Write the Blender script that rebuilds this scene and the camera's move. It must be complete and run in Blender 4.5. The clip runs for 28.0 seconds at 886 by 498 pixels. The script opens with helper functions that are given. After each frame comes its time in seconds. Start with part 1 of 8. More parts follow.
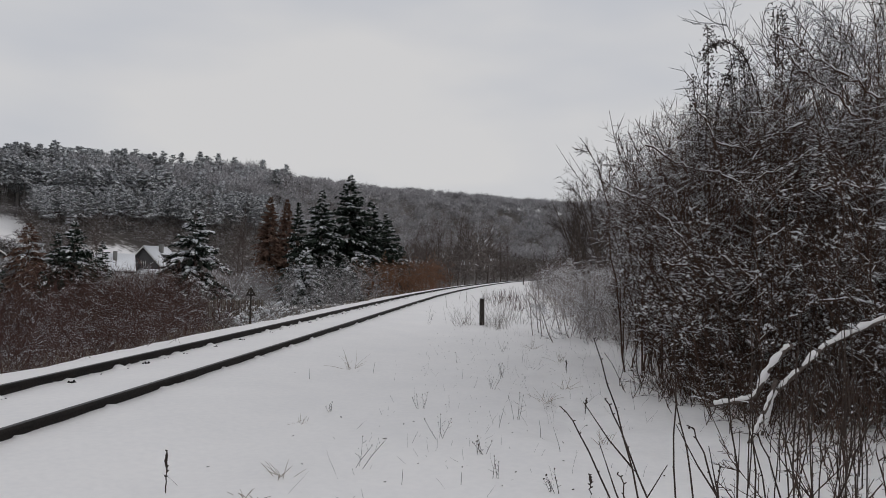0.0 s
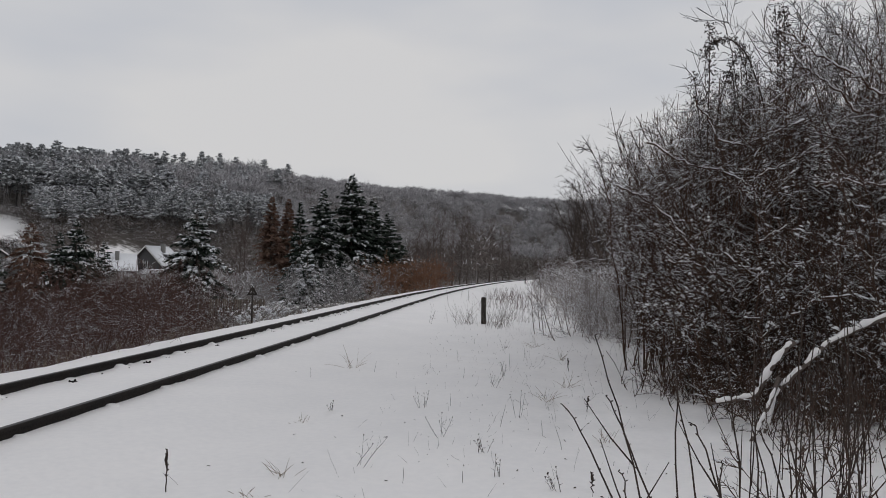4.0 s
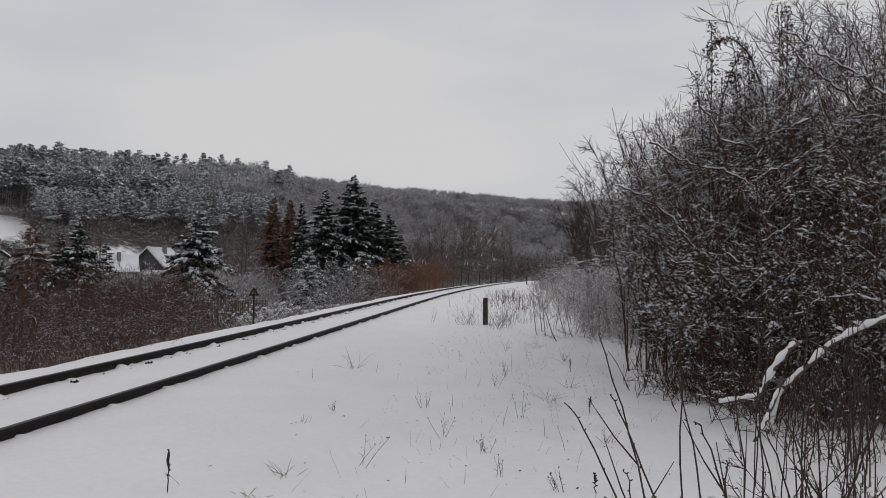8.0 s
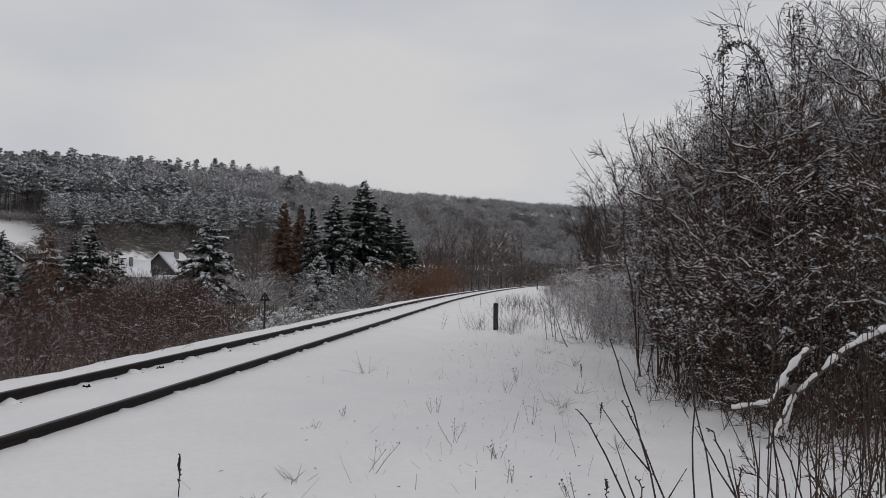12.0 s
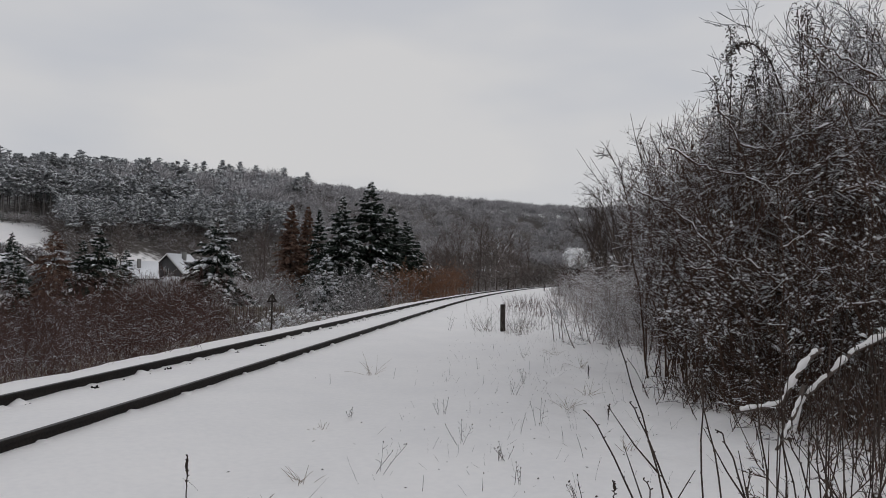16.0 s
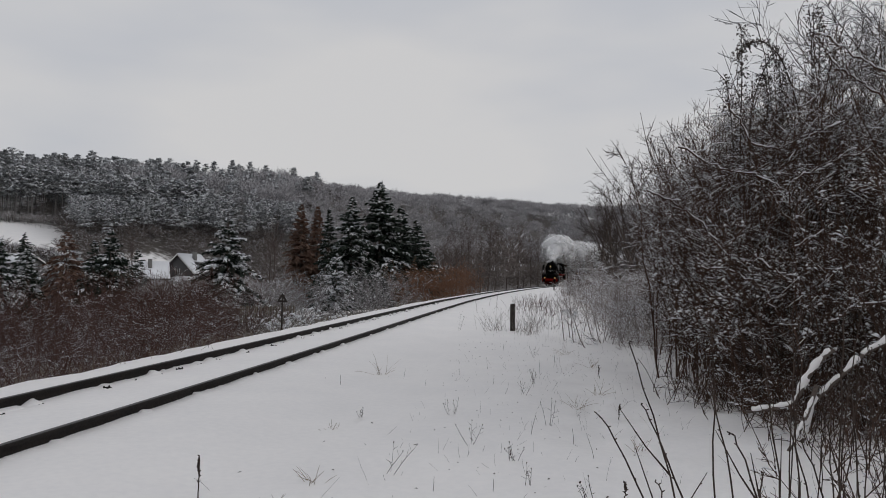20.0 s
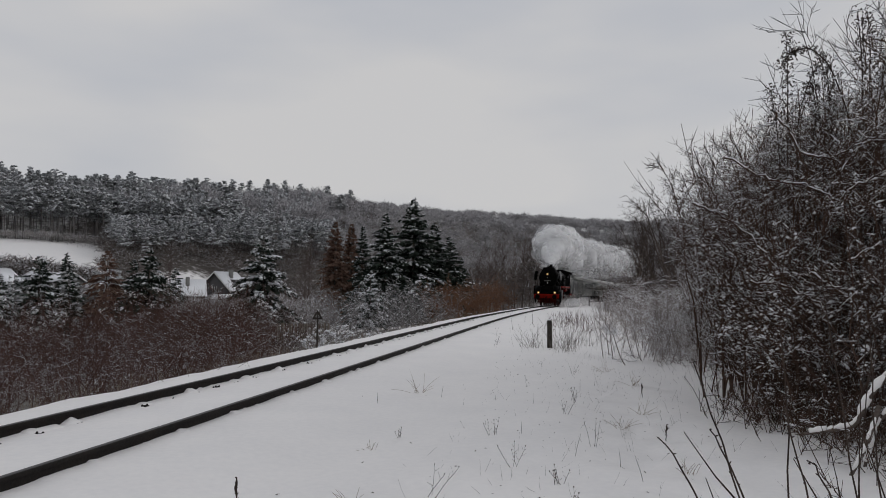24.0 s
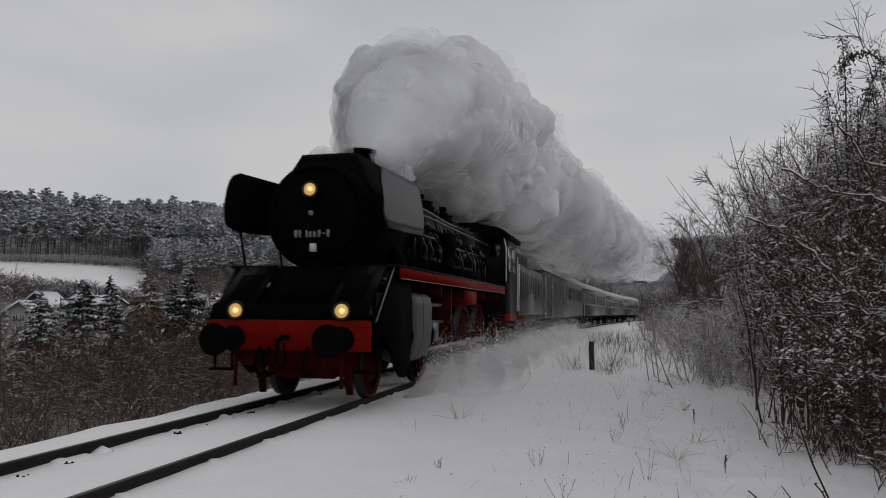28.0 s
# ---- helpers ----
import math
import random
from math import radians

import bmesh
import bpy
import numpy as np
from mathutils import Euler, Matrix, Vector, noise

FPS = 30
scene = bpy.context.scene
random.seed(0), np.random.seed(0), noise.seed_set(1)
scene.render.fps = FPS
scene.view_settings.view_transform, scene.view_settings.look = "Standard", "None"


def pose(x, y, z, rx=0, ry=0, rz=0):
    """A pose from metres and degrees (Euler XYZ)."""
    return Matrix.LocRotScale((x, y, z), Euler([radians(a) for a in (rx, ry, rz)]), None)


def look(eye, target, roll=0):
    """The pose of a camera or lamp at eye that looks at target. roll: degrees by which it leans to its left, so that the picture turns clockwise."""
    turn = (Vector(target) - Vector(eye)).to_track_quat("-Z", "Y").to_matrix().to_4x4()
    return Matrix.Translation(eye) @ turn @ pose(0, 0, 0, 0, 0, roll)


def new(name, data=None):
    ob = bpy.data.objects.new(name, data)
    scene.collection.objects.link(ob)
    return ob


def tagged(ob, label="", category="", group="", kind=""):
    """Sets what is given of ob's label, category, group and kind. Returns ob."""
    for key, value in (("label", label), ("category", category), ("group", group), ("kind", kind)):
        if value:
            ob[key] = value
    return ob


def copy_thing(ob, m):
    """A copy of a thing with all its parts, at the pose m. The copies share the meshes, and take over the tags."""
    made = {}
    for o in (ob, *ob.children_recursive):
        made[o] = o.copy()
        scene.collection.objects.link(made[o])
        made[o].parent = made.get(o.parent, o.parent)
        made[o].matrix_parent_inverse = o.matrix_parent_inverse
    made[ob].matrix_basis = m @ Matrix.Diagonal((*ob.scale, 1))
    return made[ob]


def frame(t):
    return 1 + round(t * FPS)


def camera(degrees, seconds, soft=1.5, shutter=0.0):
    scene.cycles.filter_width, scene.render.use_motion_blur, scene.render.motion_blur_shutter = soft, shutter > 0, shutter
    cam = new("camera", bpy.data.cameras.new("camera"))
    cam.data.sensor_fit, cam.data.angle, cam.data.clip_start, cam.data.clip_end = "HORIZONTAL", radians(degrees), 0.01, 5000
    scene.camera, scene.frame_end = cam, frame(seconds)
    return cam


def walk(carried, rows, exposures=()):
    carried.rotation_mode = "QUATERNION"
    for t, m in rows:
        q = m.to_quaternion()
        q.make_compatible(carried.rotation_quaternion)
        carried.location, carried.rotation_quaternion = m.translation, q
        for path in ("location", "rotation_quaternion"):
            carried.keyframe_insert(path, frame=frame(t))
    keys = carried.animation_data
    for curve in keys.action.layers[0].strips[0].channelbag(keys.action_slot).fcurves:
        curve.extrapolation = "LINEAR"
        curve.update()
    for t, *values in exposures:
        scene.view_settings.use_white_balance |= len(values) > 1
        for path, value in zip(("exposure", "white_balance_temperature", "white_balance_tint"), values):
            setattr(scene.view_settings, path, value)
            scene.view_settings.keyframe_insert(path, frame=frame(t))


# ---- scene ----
# ---- camera and its way ----
cam = camera(61.64, 28.0, soft=0.75, shutter=0.12)


def aim(x, y, z, yaw, pitch, roll):
    """Yaw clockwise from +y, pitch upwards, roll, in degrees."""
    return pose(x, y, z, 90 + pitch, 0, -yaw) @ pose(0, 0, 0, 0, 0, roll)


PATH = [
    (0, -0.000, 0.000, 1.443, 0.00, 1.49, 1.36),
    (1, 0.003, 0.017, 1.441, -0.04, 1.51, 1.31),
    (2, 0.006, 0.025, 1.438, -0.06, 1.47, 1.26),
    (3, 0.009, 0.024, 1.434, -0.13, 1.42, 1.22),
    (6, 0.010, 0.022, 1.429, -0.14, 1.44, 1.21),
    (7, 0.007, 0.029, 1.425, -0.15, 1.45, 1.20),
    (8, 0.003, 0.038, 1.422, -0.25, 1.50, 1.20),
    (9, 0.004, 0.043, 1.422, -0.47, 1.59, 1.21),
    (10, 0.004, 0.044, 1.423, -0.65, 1.69, 1.21),
    (11, 0.002, 0.043, 1.424, -0.86, 1.77, 1.21),
    (12, 0.002, 0.044, 1.423, -1.05, 1.87, 1.20),
    (15, 0.001, 0.049, 1.422, -1.40, 1.97, 1.19),
    (16, 0.001, 0.049, 1.420, -1.58, 1.97, 1.18),
    (17, 0.003, 0.046, 1.421, -1.76, 1.97, 1.16),
    (18, 0.004, 0.043, 1.422, -1.97, 1.94, 1.13),
    (19, 0.001, 0.040, 1.426, -2.14, 1.92, 1.10),
    (20, -0.003, 0.046, 1.430, -2.31, 1.90, 1.06),
    (21, -0.009, 0.068, 1.428, -2.65, 1.96, 1.03),
    (21.5, -0.028, 0.111, 1.425, -2.92, 2.12, 0.97),
    (23.5, -0.055, 0.170, 1.425, -4.50, 2.95, 0.85),
    (24, -0.073, 0.209, 1.427, -4.88, 3.13, 0.76),
    (24.5, -0.083, 0.232, 1.430, -5.30, 3.35, 0.67),
    (25, -0.093, 0.258, 1.434, -5.70, 3.56, 0.58),
    (25.5, -0.102, 0.290, 1.440, -6.10, 3.75, 0.49),
    (26, -0.105, 0.336, 1.445, -6.50, 3.97, 0.42),
    (26.5, -0.108, 0.398, 1.450, -6.93, 4.19, 0.39),
    (27, -0.121, 0.464, 1.453, -7.19, 4.38, 0.38),
    (27.5, -0.136, 0.524, 1.454, -7.46, 4.55, 0.38),
    (28, -0.144, 0.572, 1.453, -7.69, 4.63, 0.36),
]
walk(cam, [(t, aim(*row)) for t, *row in PATH], exposures=[(0, 0.08, 6370, 10), (12, 0.06, 6370, 10), (20, 0.01, 6370, 10), (24, -0.06, 6370, 10), (27, -0.08, 6370, 10), (28, -0.10, 6400, 10)])

# ---- overcast sky and a weak, wide sun behind it ----
SUN_UP, SUN_ROUND = 32.0, 75.0      # degrees above the horizon; clockwise from +y
world = bpy.data.worlds.new("overcast")
scene.world = world
world.use_nodes = True
wn, wl = world.node_tree.nodes, world.node_tree.links
wn.clear()
w_out = wn.new("ShaderNodeOutputWorld")
w_bg = wn.new("ShaderNodeBackground")
w_sky = wn.new("ShaderNodeTexSky")
w_sky.sky_type = "NISHITA"
w_sky.sun_disc = False
w_sky.sun_elevation, w_sky.sun_rotation = radians(SUN_UP), radians(SUN_ROUND)
w_sky.air_density, w_sky.dust_density, w_sky.ozone_density = 1.0, 3.0, 1.0
w_co = wn.new("ShaderNodeTexCoord")
w_map = wn.new("ShaderNodeMapping")
w_map.inputs["Scale"].default_value = (1.0, 1.0, 3.2)
w_noise = wn.new("ShaderNodeTexNoise")
w_noise.inputs["Scale"].default_value, w_noise.inputs["Detail"].default_value = 1.7, 4.0
w_noise.inputs["Roughness"].default_value = 0.45
w_ramp = wn.new("ShaderNodeValToRGB")
w_ramp.color_ramp.elements[0].position, w_ramp.color_ramp.elements[0].color = 0.38, (5.95, 6.18, 6.72, 1)
w_ramp.color_ramp.elements[1].position, w_ramp.color_ramp.elements[1].color = 0.64, (7.75, 7.6, 7.5, 1)
w_mix = wn.new("ShaderNodeMix")
w_mix.data_type = "RGBA"
w_mix.inputs["Factor"].default_value = 0.97
wl.new(w_co.outputs["Generated"], w_map.inputs["Vector"])
wl.new(w_map.outputs["Vector"], w_noise.inputs["Vector"])
wl.new(w_noise.outputs["Fac"], w_ramp.inputs["Fac"])
wl.new(w_sky.outputs["Color"], w_mix.inputs[6])
wl.new(w_ramp.outputs["Color"], w_mix.inputs[7])
wl.new(w_mix.outputs[2], w_bg.inputs["Color"])
w_bg.inputs["Strength"].default_value = 0.078
wl.new(w_bg.outputs["Background"], w_out.inputs["Surface"])

sun = new("sun", bpy.data.lights.new("sun", "SUN"))
sun.data.energy, sun.data.angle, sun.data.color = 0.5, radians(40), (1.0, 0.97, 0.93)
a_sun, e_sun = radians(SUN_ROUND), radians(SUN_UP)
sun.matrix_world = look((0, 0, 60), (-math.sin(a_sun) * math.cos(e_sun), -math.cos(a_sun) * math.cos(e_sun), 60 - math.sin(e_sun)))

# ---- materials ----
def material(name, color, rough=0.8, metal=0.0, spread=None, scale=4.0, fine=60.0, bump=0.0, bump_scale=40.0,
             snow=0.0, snow_scale=8.0, coat=0.0, gloss=0.5, random_tint=0.0, coord="Object", snow_tone=(0.80, 0.81, 0.83)):
    """Base colour varied at two scales towards `spread`, relief, and snow lying on upward faces."""
    m = bpy.data.materials.new(name)
    m.use_nodes = True
    n, l = m.node_tree.nodes, m.node_tree.links
    b = n["Principled BSDF"]
    b.inputs["Roughness"].default_value, b.inputs["Metallic"].default_value = rough, metal
    b.inputs["Coat Weight"].default_value, b.inputs["Specular IOR Level"].default_value = coat, gloss
    co = n.new("ShaderNodeTexCoord")
    spread = spread or tuple(c * 0.7 for c in color)

    def noise_node(s, detail=4.0):
        t = n.new("ShaderNodeTexNoise")
        t.inputs["Scale"].default_value, t.inputs["Detail"].default_value = s, detail
        l.new(co.outputs[coord], t.inputs["Vector"])
        return t

    big, small = noise_node(scale), noise_node(fine)
    add = n.new("ShaderNodeMath")
    add.operation = "MULTIPLY_ADD"
    add.inputs[1].default_value = 0.5
    l.new(small.outputs["Fac"], add.inputs[0])
    half = n.new("ShaderNodeMath")
    half.operation = "MULTIPLY"
    half.inputs[1].default_value = 0.5
    l.new(big.outputs["Fac"], half.inputs[0])
    l.new(half.outputs[0], add.inputs[2])
    ramp = n.new("ShaderNodeValToRGB")
    ramp.color_ramp.elements[0].position, ramp.color_ramp.elements[0].color = 0.36, (*color, 1)
    ramp.color_ramp.elements[1].position, ramp.color_ramp.elements[1].color = 0.64, (*spread, 1)
    l.new(add.outputs[0], ramp.inputs["Fac"])
    out = ramp.outputs["Color"]
    if random_tint:
        info = n.new("ShaderNodeObjectInfo")
        hsv = n.new("ShaderNodeHueSaturation")
        rng = n.new("ShaderNodeMapRange")
        rng.inputs["To Min"].default_value, rng.inputs["To Max"].default_value = 1 - random_tint, 1 + random_tint
        l.new(info.outputs["Random"], rng.inputs["Value"])
        l.new(rng.outputs["Result"], hsv.inputs["Value"])
        l.new(out, hsv.inputs["Color"])
        out = hsv.outputs["Color"]
    if snow:
        geo = n.new("ShaderNodeNewGeometry")
        sep = n.new("ShaderNodeSeparateXYZ")
        l.new(geo.outputs["Normal"], sep.inputs["Vector"])
        patch = noise_node(snow_scale, 3.0)
        s = n.new("ShaderNodeMath")
        s.operation = "ADD"
        l.new(sep.outputs["Z"], s.inputs[0])
        l.new(patch.outputs["Fac"], s.inputs[1])
        cut = n.new("ShaderNodeMapRange")
        cut.inputs["From Min"].default_value, cut.inputs["From Max"].default_value = 1.55 - snow, 1.7 - snow
        l.new(s.outputs[0], cut.inputs["Value"])
        mix = n.new("ShaderNodeMix")
        mix.data_type = "RGBA"
        l.new(cut.outputs["Result"], mix.inputs["Factor"])
        l.new(out, mix.inputs[6])
        mix.inputs[7].default_value = (*snow_tone, 1)
        out = mix.outputs[2]
    l.new(out, b.inputs["Base Color"])
    if bump:
        rel = noise_node(bump_scale, 5.0)
        bn = n.new("ShaderNodeBump")
        bn.inputs["Strength"].default_value, bn.inputs["Distance"].default_value = min(1.0, bump), 0.02
        l.new(rel.outputs["Fac"], bn.inputs["Height"])
        l.new(bn.outputs["Normal"], b.inputs["Normal"])
    return m


def glow(name, color, strength):
    m = bpy.data.materials.new(name)
    m.use_nodes = True
    b = m.node_tree.nodes["Principled BSDF"]
    b.inputs["Base Color"].default_value = (*color, 1)
    b.inputs["Emission Color"].default_value = (*color, 1)
    b.inputs["Emission Strength"].default_value = strength
    return m


SNOW = material("snow", (0.845, 0.825, 0.815), 0.65, spread=(0.785, 0.77, 0.768), scale=0.9, fine=14.0, bump=0.3, bump_scale=9.0)
TWIG = material("twig_bark", gloss=0.2, color=(0.034, 0.026, 0.023), rough=0.85, spread=(0.075, 0.058, 0.050), scale=3.0, fine=40.0)
TWIG_RED = material("red_twig_bark", gloss=0.2, color=(0.062, 0.031, 0.025), rough=0.85, spread=(0.115, 0.068, 0.056), scale=1.5, fine=30.0)
TWIG_GREY = material("frosted_twig", gloss=0.2, color=(0.17, 0.152, 0.148), rough=0.9, spread=(0.35, 0.335, 0.335), scale=0.5, fine=8.0, snow=0.42, snow_scale=2.0)
TWIG_HEDGE = material("snowy_hedge_twig", gloss=0.2, color=(0.038, 0.023, 0.017), rough=0.85, spread=(0.098, 0.060, 0.044), scale=2.0, fine=30.0, snow=0.25, snow_scale=5.0)
TWIG_SNOWY = material("snow_covered_twig", gloss=0.2, color=(0.048, 0.036, 0.031), rough=0.85, spread=(0.10, 0.078, 0.068), scale=2.0, fine=30.0, snow=0.56, snow_scale=3.0)
TWIG_THICKET = material("purple_brown_twig", gloss=0.2, color=(0.050, 0.024, 0.020), rough=0.85, spread=(0.116, 0.066, 0.056), scale=1.0, fine=20.0, snow=0.30, snow_scale=6.0)
RUST_LEAF = material("rust_brown_leaf", gloss=0.2, color=(0.15, 0.075, 0.045), rough=0.9, spread=(0.24, 0.135, 0.085), scale=0.8, fine=8.0)
TWIG_BROWN = material("brown_bark_twig", gloss=0.2, color=(0.085, 0.064, 0.056), rough=0.9, spread=(0.15, 0.12, 0.11), scale=0.8, fine=12.0)
TWIG_FROST = material("frosted_brown_twig", gloss=0.2, color=(0.17, 0.136, 0.122), rough=0.9, spread=(0.38, 0.34, 0.325), scale=0.8, fine=12.0, snow=0.56, snow_scale=3.0)
BARK = material("bark", gloss=0.2, color=(0.075, 0.060, 0.052), rough=0.95, spread=(0.14, 0.115, 0.10), scale=5.0, fine=50.0, bump=0.6)
NEEDLE = material("spruce_needles", gloss=0.2, color=(0.018, 0.027, 0.020), rough=0.75, spread=(0.035, 0.046, 0.034), scale=1.2, fine=20.0)
LARCH = material("dry_brown_needles", gloss=0.2, color=(0.135, 0.076, 0.055), rough=0.85, spread=(0.22, 0.145, 0.112), scale=1.2, fine=20.0)
FROST = material("snow_on_twigs", (0.84, 0.85, 0.87), 0.7, spread=(0.72, 0.73, 0.76), scale=3.0, fine=30.0)
STEEL_DARK = material("rusty_rail", gloss=0.2, color=(0.007, 0.006, 0.0055), rough=0.75, spread=(0.017, 0.013, 0.011), scale=2.0, fine=25.0, bump=0.2)
STEEL_TOP = material("worn_rail_top", (0.045, 0.042, 0.041), 0.5, metal=0.5, spread=(0.030, 0.028, 0.027), scale=0.7, fine=30.0)
WOOD_DARK = material("weathered_dark_wood", gloss=0.2, color=(0.030, 0.026, 0.023), rough=0.9, spread=(0.060, 0.050, 0.043), scale=6.0, fine=70.0, bump=0.5)
WOOD_FENCE = material("weathered_fence_wood", (0.10, 0.080, 0.066), 0.9, spread=(0.15, 0.125, 0.10), scale=3.0, fine=40.0, random_tint=0.25)
STRAW = material("dry_grass", (0.17, 0.13, 0.092), 0.9, spread=(0.32, 0.26, 0.19), scale=3.0, fine=30.0)
STALK = material("dead_stalk", gloss=0.15, color=(0.028, 0.020, 0.017), rough=0.85, spread=(0.065, 0.048, 0.039), scale=6.0, fine=60.0)

# train and lineside paints
BLACK = material("black_enamel", (0.0022, 0.0022, 0.0026), 0.40, gloss=0.05, spread=(0.007, 0.0065, 0.0065), scale=1.5, fine=18.0, bump=0.04, bump_scale=6.0)
SOOT = material("sooty_black_metal", (0.0016, 0.0016, 0.0016), 0.8, gloss=0.02, spread=(0.004, 0.0037, 0.0035), scale=3.0, fine=30.0, bump=0.2)
PLATE = material("worn_black_plate", (0.010, 0.010, 0.011), 0.32, gloss=0.25, spread=(0.024, 0.024, 0.026), scale=1.1, fine=9.0, bump=0.05, bump_scale=5.0)
RED = material("red_frame_paint", (0.17, 0.0055, 0.0022), 0.55, gloss=0.03, spread=(0.095, 0.004, 0.002), scale=2.0, fine=20.0, bump=0.05)
RED_DARK = material("dirty_red_paint", (0.055, 0.0032, 0.0018), 0.6, gloss=0.03, spread=(0.018, 0.002, 0.0016), scale=2.5, fine=24.0, bump=0.1)
STEEL = material("oily_bright_steel", (0.22, 0.215, 0.21), 0.38, metal=0.85, spread=(0.11, 0.105, 0.10), scale=3.0, fine=30.0)
WHITE_PAINT = material("white_paint", (0.72, 0.71, 0.68), 0.6, spread=(0.55, 0.54, 0.52), scale=6.0, fine=40.0)
GREY_ICE = material("frosted_grey_steel", (0.080, 0.080, 0.082), 0.5, gloss=0.2, spread=(0.045, 0.045, 0.046), scale=2.2, fine=16.0, bump=0.15)
COAL = material("coal", (0.010, 0.010, 0.011), 0.6, spread=(0.022, 0.022, 0.023), scale=6.0, fine=30.0, bump=0.8, bump_scale=14.0)
LAMP_GLASS = glow("lit_lamp_glass", (1.0, 0.58, 0.18), 0.26)
LAMP_CORE = glow("lit_lamp_bulb", (1.0, 0.76, 0.36), 1.0)
DARK_GLASS = material("dark_window_glass", (0.012, 0.013, 0.014), 0.08, spread=(0.02, 0.021, 0.022), scale=0.8, fine=6.0, coat=0.5)
COACH_DARK = material("dark_green_coach_paint", (0.026, 0.029, 0.026), 0.35, gloss=0.3, spread=(0.045, 0.047, 0.042), scale=0.9, fine=10.0, bump=0.03, bump_scale=4.0)
COACH_GREY = material("grey_green_coach_paint", (0.050, 0.050, 0.047), 0.36, gloss=0.14, spread=(0.085, 0.083, 0.077), scale=0.9, fine=10.0, bump=0.03, bump_scale=4.0)
COACH_CREAM = material("cream_coach_paint", (0.27, 0.255, 0.205), 0.40, spread=(0.21, 0.20, 0.162), scale=0.9, fine=12.0)
ROOF_GREY = material("pale_grey_roof", (0.36, 0.355, 0.34), 0.5, spread=(0.25, 0.247, 0.238), scale=0.8, fine=9.0, bump=0.06, bump_scale=5.0)
DEFLECTOR = material("glossy_black_sheet", (0.005, 0.005, 0.006), 0.30, gloss=0.12, coat=0.02, spread=(0.014, 0.014, 0.015), scale=1.2, fine=8.0, bump=0.04, bump_scale=4.0)
WHEEL_RIM = material("dull_wheel_tyre", (0.020, 0.016, 0.015), 0.5, gloss=0.2, spread=(0.010, 0.008, 0.008), scale=3.0, fine=30.0)
PIPE = material("oily_black_pipe", (0.05, 0.05, 0.052), 0.28, metal=0.7, spread=(0.018, 0.018, 0.019), scale=4.0, fine=30.0)
PALE_BAR = material("weathered_white_paint", (0.26, 0.255, 0.245), 0.7, gloss=0.1, spread=(0.19, 0.186, 0.18), scale=6.0, fine=40.0)

# ---- geometry helpers ----
def rng_of(seed):
    return np.random.default_rng(seed)


def mesh_np(name, verts, faces, materials, index=None, smooth=False):
    """A mesh from arrays of vertices and of faces with equal corner counts, or from a list of such face arrays."""
    groups = [f for f in (faces if isinstance(faces, list) else [faces]) if len(f)]
    me = bpy.data.meshes.new(name)
    me.vertices.add(len(verts))
    me.vertices.foreach_set("co", np.ascontiguousarray(verts, dtype=np.float32).ravel())
    counts = np.concatenate([np.full(len(f), f.shape[1], dtype=np.int32) for f in groups])
    me.loops.add(int(counts.sum()))
    me.loops.foreach_set("vertex_index", np.concatenate([f.ravel() for f in groups]).astype(np.int32))
    me.polygons.add(len(counts))
    me.polygons.foreach_set("loop_start", np.concatenate([[0], np.cumsum(counts)[:-1]]).astype(np.int32))
    if index is not None:
        me.polygons.foreach_set("material_index", np.asarray(index, dtype=np.int32))
    if smooth:
        me.polygons.foreach_set("use_smooth", np.ones(len(counts), dtype=bool))
    me.update(calc_edges=True)
    me.validate()
    for m in materials if isinstance(materials, (list, tuple)) else [materials]:
        me.materials.append(m)
    return me


